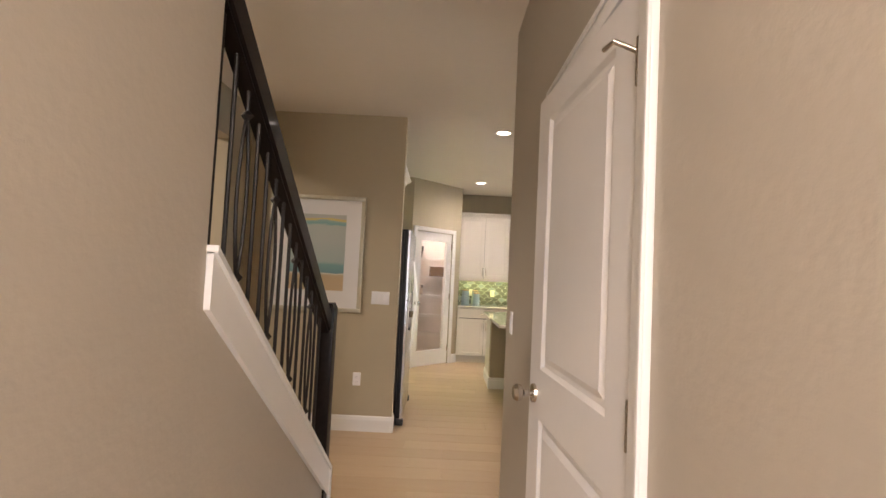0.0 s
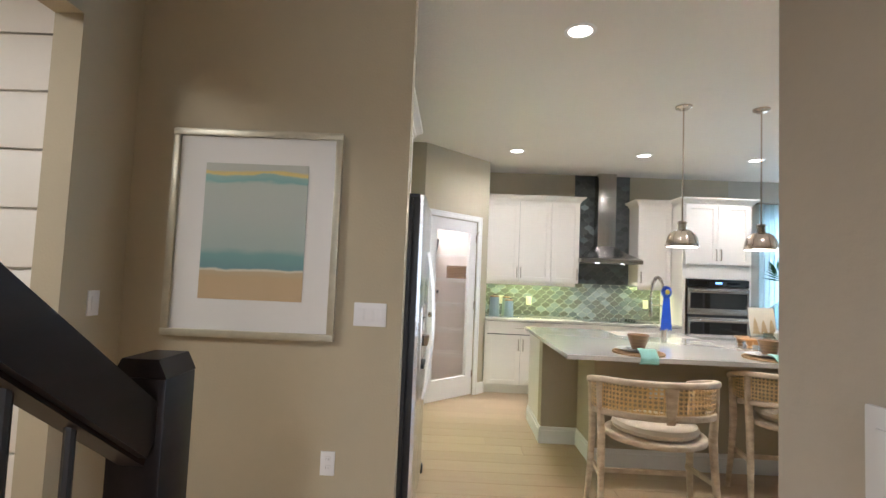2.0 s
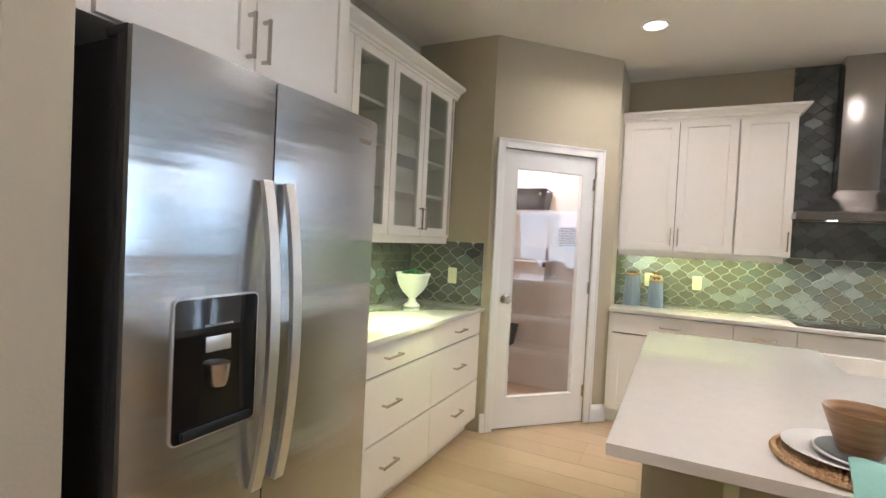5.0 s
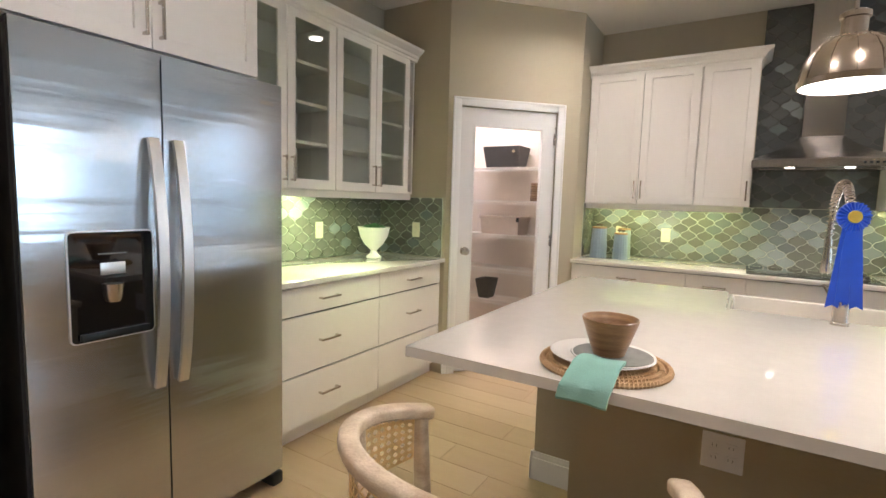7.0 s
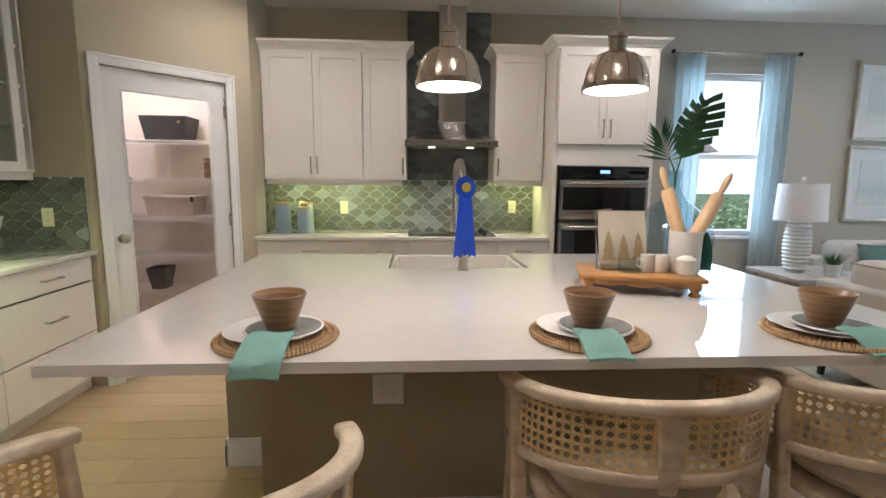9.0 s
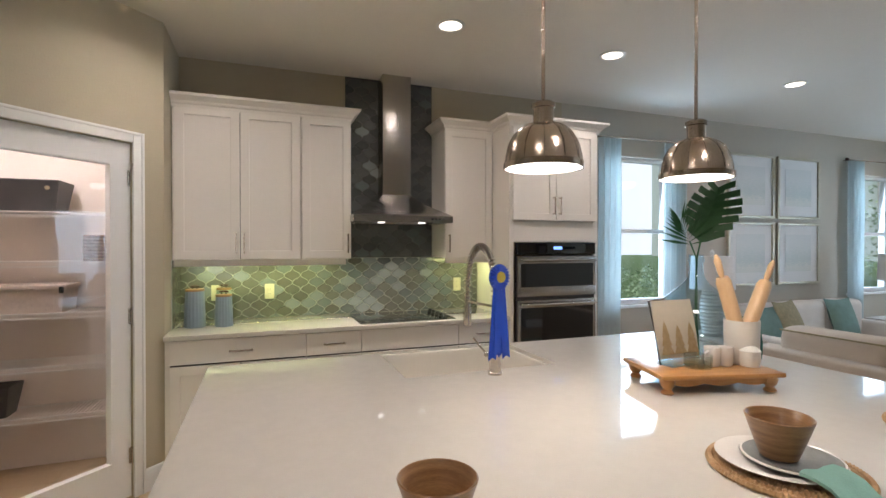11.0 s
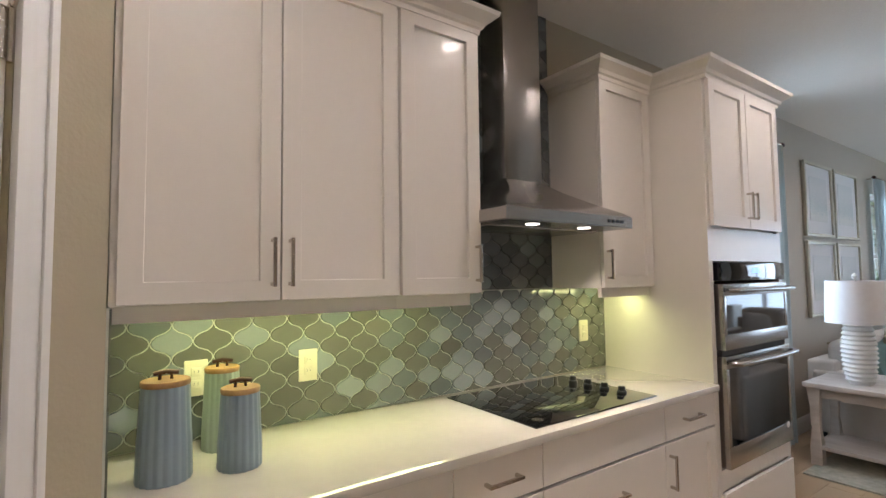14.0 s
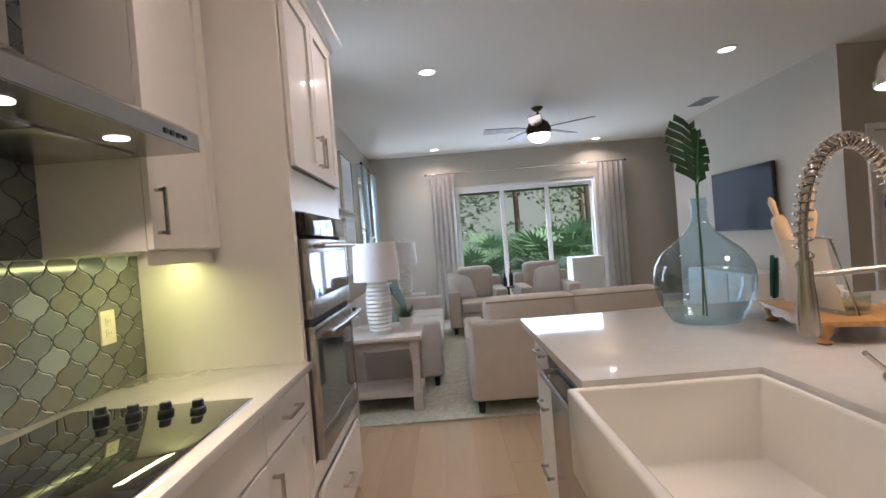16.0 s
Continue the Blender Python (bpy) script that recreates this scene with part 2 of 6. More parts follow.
M["plastic"] = material("white_plastic", (0.82, 0.82, 0.84), 0.3, var=0.01)
M["slot"] = material("slot_dark", (0.05, 0.05, 0.05), 0.6)
M["sinkw"] = material("fireclay", (0.82, 0.78, 0.70), 0.08, var=0.02, scale=3, coat=0.5)
M["tile"] = material("arabesque_tile", (0.115, 0.118, 0.097), 0.16, rand=0.9, sub=(0.16, 0.168, 0.142), scale=9, bump=0.1, bscale=14, coat=0.3)
M["tile_light"] = material("pearl_tile", (0.21, 0.24, 0.24), 0.12, rand=1.0, sub=(0.32, 0.37, 0.37), scale=9, bump=0.1, bscale=14, coat=0.4)
M["tile_blue"] = material("slate_blue_tile", (0.115, 0.13, 0.13), 0.14, rand=0.9, sub=(0.17, 0.20, 0.205), scale=9, bump=0.1, bscale=14, coat=0.3)
# Tile for the hood column, its dimmer light put into a darker colour.
M["tile_shade"] = material("hood_shaded_tile", (0.070, 0.076, 0.074), 0.14, rand=1.5, sub=(0.135, 0.15, 0.147), scale=9, bump=0.1, bscale=14, coat=0.3)
M["tile_grout"] = material("tile_grout", (0.56, 0.58, 0.51), 0.7, var=0.05, scale=30)
# Grout darkened in the same way for the column's shade.
M["grout_shade"] = material("hood_shaded_grout", (0.13, 0.135, 0.125), 0.7, var=0.05, scale=30)
M["glass"] = glass("clear_glass")
M["glass_cab"] = glass("cabinet_glass", (0.90, 0.93, 0.90), ior=1.6)
M["glass_jug"] = glass("blue_glass", (0.73, 0.85, 0.90), ior=2.0)
M["can_glow"] = material("can_glow", (1, 1, 1), emit=((1, 0.88, 0.70), 7))
M["bulb"] = material("bulb_glow", (1, 1, 1), emit=((1, 0.94, 0.86), 9))
M["disp"] = material("clock_glow", (0, 0, 0), emit=((0.25, 0.45, 1), 2.5))
M["inner"] = material("shade_inner", (0.85, 0.82, 0.78), 0.5)
M["stone"] = material("patio_stone", (0.45, 0.42, 0.38), 0.8, var=0.1, scale=4)
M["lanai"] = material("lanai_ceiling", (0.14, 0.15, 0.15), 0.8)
M["bronze"] = material("oil_bronze", (0.07, 0.04, 0.03), 0.3, 0.8)
M["shiplap"] = material("shiplap_paint", (0.80, 0.76, 0.70), 0.5, var=0.02, scale=3)
M["screen"] = material("screen", (0.005, 0.008, 0.014), 0.12)
M["screen"].node_tree.nodes["Principled BSDF"].inputs["Specular IOR Level"].default_value = 0.05
M["stucco"] = material("house_stucco", (0.62, 0.60, 0.56), 0.9, var=0.05, scale=5, bump=0.6)
M["roof"] = material("shingle", (0.20, 0.19, 0.19), 0.9, var=0.2, scale=10)


def art(name, stops, ns=3.0, amount=0.12, axis=2):
    """A painting in soft bands from bottom to top, on the sheet's own box."""
    m = bpy.data.materials.new(name)
    m.use_nodes = True
    n, l = m.node_tree.nodes, m.node_tree.links
    p = n["Principled BSDF"]
    p.inputs["Roughness"].default_value = 0.6
    tc, sp, no, ma, cr = (n.new("ShaderNode" + k) for k in ("TexCoord", "SeparateXYZ", "TexNoise", "Math", "ValToRGB"))
    l.new(tc.outputs["Generated"], sp.inputs[0])
    mp = n.new("ShaderNodeMapping")
    mp.inputs["Scale"].default_value = (1, 1, 4)
    l.new(tc.outputs["Generated"], mp.inputs[0]), l.new(mp.outputs[0], no.inputs[0])
    no.inputs["Scale"].default_value, no.inputs["Detail"].default_value = ns, 5
    ma.operation = "MULTIPLY_ADD"
    l.new(no.outputs[0], ma.inputs[0])
    ma.inputs[1].default_value = amount
    l.new(sp.outputs[axis], ma.inputs[2])
    l.new(ma.outputs[0], cr.inputs[0])
    e = cr.color_ramp.elements
    while len(e) > 1:
        e.remove(e[0])
    e[0].position, e[0].color = stops[0][0], (*stops[0][1], 1)
    for q, c in stops[1:]:
        e.new(q).color = (*c, 1)
    l.new(cr.outputs[0], p.inputs["Base Color"])
    return m


M["art_sea"] = art("beach_painting", [
    (0.00, (0.55, 0.42, 0.27)), (0.20, (0.52, 0.40, 0.24)), (0.245, (0.50, 0.42, 0.28)), (0.26, (0.70, 0.68, 0.60)), (0.275, (0.16, 0.30, 0.33)),
    (0.37, (0.19, 0.36, 0.37)), (0.42, (0.38, 0.47, 0.45)), (0.70, (0.45, 0.50, 0.48)), (0.90, (0.46, 0.52, 0.48)),
    (0.92, (0.22, 0.42, 0.42)), (0.955, (0.30, 0.46, 0.44)), (0.962, (0.70, 0.58, 0.22)), (0.978, (0.66, 0.54, 0.22)), (0.99, (0.48, 0.50, 0.46))], 2.5, 0.085)
M["art_pale"] = art("pale_print", [(0, (0.62, 0.66, 0.66)), (0.4, (0.72, 0.73, 0.70)), (0.6, (0.58, 0.64, 0.63)), (1, (0.70, 0.72, 0.72))], 8, 0.6)
M["towel"] = art("printed_towel", [(0, (0.66, 0.62, 0.54)), (0.3, (0.60, 0.48, 0.32)), (0.5, (0.70, 0.62, 0.50)), (0.62, (0.80, 0.78, 0.72)), (1, (0.82, 0.80, 0.74))], 6, 0.35)

M["towel_cream"] = material("cream_cotton", (0.72, 0.66, 0.55), 0.85, var=0.05, scale=14, bump=0.5, bscale=220)
M["towel_ochre"] = material("ochre_print", (0.46, 0.33, 0.17), 0.85, sub=(0.62, 0.49, 0.30), scale=50)

# ---- mesh tools ----
BASE = {}


def box(bm, x0, x1, y0, y1, z0, z1, bev=0.0):
    r = bmesh.ops.create_cube(bm, size=1, matrix=Matrix.LocRotScale(
        ((x0 + x1) / 2, (y0 + y1) / 2, (z0 + z1) / 2), None, (abs(x1 - x0), abs(y1 - y0), abs(z1 - z0))))
    if bev:
        ed = {e for v in r["verts"] for e in v.link_edges}
        bmesh.ops.bevel(bm, geom=list(ed), offset=bev, segments=4 if bev >= .03 else 2, affect="EDGES", profile=0.55)
    return bm


def B(x0, x1, y0, y1, z0, z1, bev=0.0):
    return box(bmesh.new(), x0, x1, y0, y1, z0, z1, bev)


def lathe(bm, prof, cx=0, cy=0, seg=32, wob=None):
    """Turn a profile of (radius, height) round an upright axis."""
    rings = []
    for r, z in prof:
        if r < 1e-5:
            rings.append([bm.verts.new((cx, cy, z))])
        else:
            rings.append([bm.verts.new((cx + r * math.cos(2 * math.pi * i / seg), cy + r * math.sin(2 * math.pi * i / seg), z)) for i in range(seg)])
    for a, b in zip(rings, rings[1:]):
        for i in range(seg):
            j = (i + 1) % seg
            if len(a) == 1 and len(b) > 1:
                bm.faces.new((a[0], b[j], b[i]))
            elif len(b) == 1 and len(a) > 1:
                bm.faces.new((a[i], a[j], b[0]))
            elif len(a) > 1:
                bm.faces.new((a[i], a[j], b[j], b[i]))
    return bm


def tube(bm, pts, r, seg=10, sq=None):
    """A round bar, or a flat one with sq = (half width, half height), along points."""
    pts = [Vector(p) for p in pts]
    rings = []
    for i, p in enumerate(pts):
        d = (pts[min(i + 1, len(pts) - 1)] - pts[max(i - 1, 0)]).normalized()
        up = Vector((0, 0, 1)) if abs(d.z) < 0.95 else Vector((0, 1, 0))
        s = d.cross(up).normalized()
        u = s.cross(d)
        rr = r[i] if isinstance(r, (list, tuple)) else r
        if sq:
            offs = [(-sq[0], -sq[1]), (sq[0], -sq[1]), (sq[0], sq[1]), (-sq[0], sq[1])]
        else:
            offs = [(rr * math.cos(2 * math.pi * k / seg), rr * math.sin(2 * math.pi * k / seg)) for k in range(seg)]
        rings.append([bm.verts.new(p + s * a + u * b) for a, b in offs])
    k = len(rings[0])
    for a, b in zip(rings, rings[1:]):
        for i in range(k):
            bm.faces.new((a[i], a[(i + 1) % k], b[(i + 1) % k], b[i]))
    bm.faces.new(rings[0][::-1]), bm.faces.new(rings[-1])
    return bm


def T(pts, r, seg=10, sq=None):
    return tube(bmesh.new(), pts, r, seg, sq)


def L(prof, cx=0, cy=0, seg=32):
    return lathe(bmesh.new(), prof, cx, cy, seg)


def prism(bm, poly, axis, a, b):
    """Push a flat outline along an axis from a to b."""
    def at(u, v, w):
        return ((w, u, v), (u, w, v), (u, v, w))[axis]
    lo = [bm.verts.new(at(u, v, a)) for u, v in poly]
    hi = [bm.verts.new(at(u, v, b)) for u, v in poly]
    n = len(poly)
    bm.faces.new(lo[::-1]), bm.faces.new(hi)
    for i in range(n):
        bm.faces.new((lo[i], lo[(i + 1) % n], hi[(i + 1) % n], hi[i]))
    bmesh.ops.recalc_face_normals(bm, faces=bm.faces)
    return bm


def mesh_of(name, bm, mt, smooth):
    bmesh.ops.recalc_face_normals(bm, faces=bm.faces)
    me = bpy.data.meshes.new(name)
    bm.to_mesh(me)
    bm.free()
    me.materials.append(M[mt] if isinstance(mt, str) else mt)
    if smooth:
        me.shade_smooth()
        me.set_sharp_from_angle(angle=radians(38))
    return me


def thing(name, loc, label, category, group=""):
    e = new(name)
    e.location = loc
    e.empty_display_size = 0.1
    BASE[e] = Vector(loc)
    return tagged(e, label, category, group)


def part(name, bm, mt, parent, label="", smooth=True, kind=""):
    """One mesh under a thing or a part; its outline is given in the world."""
    b = BASE[parent]
    bm.transform(Matrix.Translation(-b))
    ob = new(name, mesh_of(name, bm, mt, smooth))
    ob.parent = parent
    BASE[ob] = b
    return tagged(ob, label, kind=kind)


def solo(name, bm, mt, label, category, group="", smooth=True, kind=""):
    """A thing or a piece of the setting that is one mesh."""
    ob = new(name, mesh_of(name, bm, mt, smooth))
    BASE[ob] = Vector((0, 0, 0))
    return tagged(ob, label, category, group, kind)


def setting(name, bm, mt, label="", smooth=False):
    return solo(name, bm, mt, label or name.replace("_", " "), name.split("_")[0], smooth=smooth, kind="structure")


def placed(name, F, at, label, category, group=""):
    """A thing whose parts are given in the frame F (x along a wall, y = 0 the wall's face, -y into the room)."""
    e = new(name)
    e.matrix_basis = F @ Matrix.Translation(at)
    e.empty_display_size = 0.1
    BASE[e] = Vector(at)
    return tagged(e, label, category, group)


def setin(name, F, bm, mt, label=""):
    ob = setting(name, bm, mt, label)
    ob.matrix_basis = F
    return ob


F_BACK = pose(0, 0, 0)
F_LEFT = pose(-1.37, 0, 0, 0, 0, 90)
DIAG = math.degrees(math.atan2(0.78, 0.76))
F_DIAG = pose(-0.74, -1.35, 0, 0, 0, DIAG)
DLEN = math.hypot(0.78, 0.76)
F_FAR = pose(8.92, 0, 0, 0, 0, -90)


def wall(name, F, u0, u1, thick, holes=(), mt="wall", z1=CEIL, label=""):
    """A wall with real openings (u0, u1, z0, z1)."""
    bm = bmesh.new()
    u = u0
    for a, b, c, d in sorted(holes):
        if a > u:
            box(bm, u, a, 0, thick, 0, z1)
        if c > 0:
            box(bm, a, b, 0, thick, 0, c)
        if d < z1:
            box(bm, a, b, 0, thick, d, z1)
        u = b
    if u < u1:
        box(bm, u, u1, 0, thick, 0, z1)
    return setin(name, F, bm, mt, label)


# ---- large structure ----
setting("floor", B(-5.2, 9.2, -10.6, 0.2, -0.20, -0.004), "grout", "subfloor under the oak planks")
setting("ceiling", B(-5.2, 9.2, -10.6, 0.2, CEIL, CEIL + 0.15), "ceiling", "smooth warm white ceiling")
WIN = [(3.76, 4.66, 0.86, 2.38), (7.60, 8.50, 0.86, 2.38)]
wall("wall_north", pose(0, 0, 0), -1.5, 3.3, 0.15, label="greige kitchen wall behind the cooktop")
wall("wall_living_north", pose(0, 0, 0), 3.3, 9.07, 0.15, WIN, "wall_grey", label="greige living room wall with two windows")
wall("wall_pantry_right", pose(0.02, 0, 0, 0, 0, 90), -0.57, 0, 0.10, label="short greige wall beside the pantry")
wall("wall_pantry_diagonal", F_DIAG, 0, DLEN, 0.10, [(0.10, 0.89, 0, 2.065)], label="diagonal greige wall with the pantry door")
wall("wall_pantry_return", pose(0, -1.35, 0), -1.37, -0.74, 0.10, label="short greige wall at the end of the counter")
wall("wall_west", pose(-1.37, 0, 0, 0, 0, 90), -4.02, 0, 0.12, label="kitchen wall behind the refrigerator")
wall("wall_picture", pose(0, -4.14, 0), -2.07, -0.66, 0.12, label="greige hall wall with the framed painting", mt="wall")
wall("wall_hall_left", pose(-2.07, 0, 0, 0, 0, 90), -10.4, -4.14, 0.13, [(-6.75, -4.53, 0, 2.47)], label="hall wall with a wide opening to the dining room")
wall("wall_dining", pose(0, -4.14, 0), -5.0, -2.20, 0.12, mt="shiplap", label="white dining room wall behind the boards")
wall("wall_dining_west", pose(-5.0, 0, 0, 0, 0, 90), -10.4, -4.14, 0.12, label="far dining room wall")
wall("wall_hall_right", pose(0.10, 0, 0, 0, 0, -90), 5.76, 10.4, 0.14, [(6.785, 7.565, 0, 2.068)], "wall_hall", label="hall wall with the closet door")
wall("wall_closet_back", pose(0.9, 0, 0, 0, 0, -90), 6.5, 7.8, 0.1, label="back of the closet")
# This opening is out of view, assumed to go with the lamp before it.
wall("wall_front", pose(0, -10.4, 0, 0, 0, 180), -9.2, 5.2, 0.12, [(0.02, 0.82, 0.3, 2.3)], label="front wall of the house")
wall("wall_stair", pose(-0.885, 0, 0, 0, 0, 90), -10.4, -7.27, 0.12, mt="wall_hall", label="full-height wall beside the stairs")
wall("wall_south", pose(0, -6.6, 0, 0, 0, 180), -5.0, -0.24, 0.12, label="plain wall behind the island")
wall("wall_alcove", pose(5.0, 0, 0, 0, 0, -90), 5.02, 6.72, 0.12, mt="wall_grey", label="greige wall with a white panelled door")
wall("wall_tv", pose(0, -4.9, 0, 0, 0, 180), -8.2, -5.0, 0.12, mt="wall_grey", label="greige wall with the television")
wall("wall_side_hall", pose(0, -5.9, 0, 0, 0, 180), -9.07, -8.0, 0.12, label="side hall wall")
wall("wall_east", F_FAR, 0.0, 6.0, 0.15, [(1.41, 3.88, 0, 2.27)], "wall_grey", label="greige wall with the sliding glass door")

# baseboards
def baseboard(F, u0, u1):
    bm = bmesh.new()
    prism(bm, [(0, 0.0), (-0.016, 0.0), (-0.016, 0.10), (-0.010, 0.125), (-0.004, 0.135), (0, 0.135)], 0, u0, u1)
    return setin("baseboard", F, bm, "trim", "white moulded baseboard")


baseboard(pose(0, 0, 0), 3.24, 8.92)
baseboard(F_DIAG, 0.0, 0.04)
baseboard(F_DIAG, 0.95, DLEN)
baseboard(pose(0, -4.14, 0), -2.07, -0.644)
baseboard(pose(-0.66, 0, 0, 0, 0, 90), -4.14, -4.02)
baseboard(pose(-2.07, 0, 0, 0, 0, 90), -4.53, -4.156)
baseboard(pose(-2.07, 0, 0, 0, 0, 90), -10.4, -6.75)
baseboard(pose(0, -4.16, 0), -5.0, -2.20)
baseboard(pose(0.10, 0, 0, 0, 0, -90), 5.76, 6.72)
baseboard(pose(0.10, 0, 0, 0, 0, -90), 7.63, 10.4)
baseboard(pose(0.24, -5.76, 0, 0, 0, 180), 0, 0.14)
baseboard(pose(-0.885, 0, 0, 0, 0, 90), -10.4, -5.70)
baseboard(F_FAR, 0.02, 1.40)
baseboard(F_FAR, 3.89, 6.0)
baseboard(pose(0, -4.9, 0, 0, 0, 180), -8.2, -5.0)


def plate(F, u, z, gang=1, mt="almond", kind="outlet"):
    w = 0.035 + 0.023 * (gang - 1)
    what = "light_switch" if kind == "switch" else "wall_outlet"
    e = placed(what, F, (u, 0, z), f"{'white' if mt == 'plastic' else 'almond'} {gang}-gang {what.replace('_', ' ')} on the wall", what.split("_")[1])
    part("cover_plate", B(u - w, u + w, -0.007, 0.001, z - 0.058, z + 0.058, 0.003), mt, e)
    for i in range(gang):
        c = u + (i - (gang - 1) / 2) * 0.046
        if kind == "switch":
            part("rocker", B(c - 0.016, c + 0.016, -0.011, -0.004, z - 0.033, z + 0.033, 0.002), mt, e)
        else:
            for dz in (-0.02, 0.02):
                part("socket", B(c - 0.015, c + 0.015, -0.009, -0.005, z + dz - 0.014, z + dz + 0.014, 0.002), mt, e)
                for s in (-0.006, 0.006):
                    part("slot", B(c + s - 0.0006, c + s + 0.0006, -0.0096, -0.008, z + dz - 0.003, z + dz + 0.006), "slot", e)
    return e


# ---- closet door, stairs and railing ----
def knob(e, x, z, y=0.0):
    part("door_knob", lathe_y(x, z, y, [(0.0, -0.075), (0.022, -0.073), (0.029, -0.060), (0.026, -0.046), (0.012, -0.036), (0.010, -0.012), (0.030, -0.009), (0.032, 0.0), (0.0, 0.0)]), "nickel", e, "round brushed nickel knob")


def lathe_y(x, z, y, prof, seg=24):
    bm = bmesh.new()
    lathe(bm, [(r, d) for r, d in prof], 0, 0, seg)
    bm.transform(Matrix.Translation((x, y, z)) @ Matrix.Rotation(radians(-90), 4, "X"))
    return bm


def hinge(e, x, z, y):
    b = B(x - 0.016, x + 0.016, y - 0.004, y + 0.001, z - 0.045, z + 0.045)
    lathe(b, [(0, z - 0.05), (0.006, z - 0.05), (0.006, z + 0.05), (0, z + 0.05)], x, y - 0.006, 10)
    part("hinge", b, "nickel", e, "brushed nickel hinge")


def casing(e, x0, x1, z1, w=0.062, y=0.0):
    for nm, a, b, c, d in (("casing_side", x0 - w, x0, 0, z1 + w), ("casing_side", x1, x1 + w, 0, z1 + w), ("casing_head", x0, x1, z1, z1 + w)):
        bm = B(a, b, y - 0.016, y, c, d, 0.003)
        if nm == "casing_side":
            o = a if a < x0 else b
            s = 1 if a < x0 else -1
            box(bm, o, o + s * 0.016, y - 0.023, y - 0.015, c, d, 0.002)
        else:
            box(bm, a - w + 0.016, b + w - 0.016, y - 0.023, y - 0.015, d - 0.016, d, 0.002)
        part(nm, bm, "trim", e)


def moulded_panel(bm, x0, x1, z0, z1, y):
    """A sunk moulding round a raised field."""
    for k, (i, d) in enumerate(((0.0, 0.0), (0.012, 0.010), (0.026, 0.010), (0.045, 0.002))):
        ring = [bm.verts.new((a, y + d, c)) for a, c in ((x0 + i, z0 + i), (x1 - i, z0 + i), (x1 - i, z1 - i), (x0 + i, z1 - i))]
        if k:
            for j in range(4):
                bm.faces.new((old[j], old[(j + 1) % 4], ring[(j + 1) % 4], ring[j]))
        old = ring
    bm.faces.new(old)


def panel_door(F, x0, x1, z1, label, hinge_left=False, panels=((0.24, 0.80), (0.92, 1.93))):
    e = placed("door", F, ((x0 + x1) / 2, 0, 0), label, "door")
    e.name = "closet_door"
    bm = bmesh.new()
    yf = -0.004
    g = 0.003
    a, b = x0 + g, x1 - g
    sx = 0.125
    zs = [0.01] + [v for p in panels for v in p] + [z1 - g]
    for i in range(0, len(zs), 2):
        box(bm, a, b, yf, yf + 0.035, zs[i], zs[i + 1])
    for lo, hi in panels:
        box(bm, a, a + sx, yf, yf + 0.035, lo, hi)
        box(bm, b - sx, b, yf, yf + 0.035, lo, hi)
        box(bm, a + sx, b - sx, yf + 0.014, yf + 0.030, lo, hi)
        moulded_panel(bm, a + sx, b - sx, lo, hi, yf)
    part("door_leaf", bm, "door", e, "white two-panel door leaf", smooth=False)
    kx, hx = (b - 0.065, a) if hinge_left else (a + 0.065, b)
    knob(e, kx, 1.05, yf)
    for z in (0.25, 1.16, 1.88):
        hinge(e, hx, z, yf)
    return e


# along the right wall u runs from the kitchen end towards the front door
F_HALL = pose(0.10, 0, 0, 0, 0, -90)
cs = placed("door_casing", F_HALL, (7.255, 0, 0), "white casing round the closet door", "trim")
cs["kind"] = "structure"
casing(cs, 6.785, 7.565, 2.068)
cd = panel_door(F_HALL @ pose(7.562, 0, 0, 0, 0, 3.8) @ pose(-7.562, 0, 0), 6.79, 7.56, 2.065, "white two-panel closet door standing slightly ajar in the hall", panels=((0.22, 0.98), (1.14, 1.97)))
part("door_stop", T([(7.55, 0.0, 1.90), (7.53, -0.05, 1.93), (7.49, -0.055, 1.93)], 0.006), "nickel", cd, "hinge-pin door stop")
plate(pose(0.10, 0, 0, 0, 0, -90), 5.96, 1.195, 1, "plastic", "switch")
plate(pose(0, -4.14, 0), -0.818, 1.185, 3, "plastic", "switch")
plate(pose(0, -4.14, 0), -0.99, 0.455, 1, "plastic")
plate(pose(-2.07, 0, 0, 0, 0, 90), -4.34, 1.2, 1, "plastic", "switch")
plate(pose(0, -2.78, 0), 1.187, 0.59, 2, "plastic")

CAPZ = lambda y: 1.06 - 0.737 * (y + 6.70)
Y0, Y1 = -7.27, -5.66
bm = prism(bmesh.new(), [(Y0, 0), (Y1 + 0.02, 0), (Y1 + 0.02, CAPZ(Y1) - 0.05), (Y0, CAPZ(Y0) - 0.05)], 0, -0.965, -0.885)
setting("knee_wall", bm, "wall_hall", "sloping knee wall under the stair railing")
st = thing("stair_trim", (-0.92, Y1, 0), "white sloping cap and skirt board on the knee wall", "trim")
st["kind"] = "structure"
part("cap_board", prism(bmesh.new(), [(Y0, CAPZ(Y0) - 0.022), (Y1 - 0.01, CAPZ(Y1 - 0.01) - 0.022), (Y1 - 0.01, CAPZ(Y1 - 0.01)), (Y0, CAPZ(Y0))], 0, -0.995, -0.855), "trim", st)
part("skirt_board", prism(bmesh.new(), [(Y0, CAPZ(Y0) - 0.165), (Y1 - 0.02, CAPZ(Y1) - 0.15), (Y1 - 0.02, CAPZ(Y1) - 0.01), (Y0, CAPZ(Y0) - 0.018)], 0, -0.884, -0.866), "trim", st)
part("end_board", B(-0.99, -0.86, Y1 - 0.022, Y1 + 0.024, 0, CAPZ(Y1) - 0.004, 0.003), "trim", st)

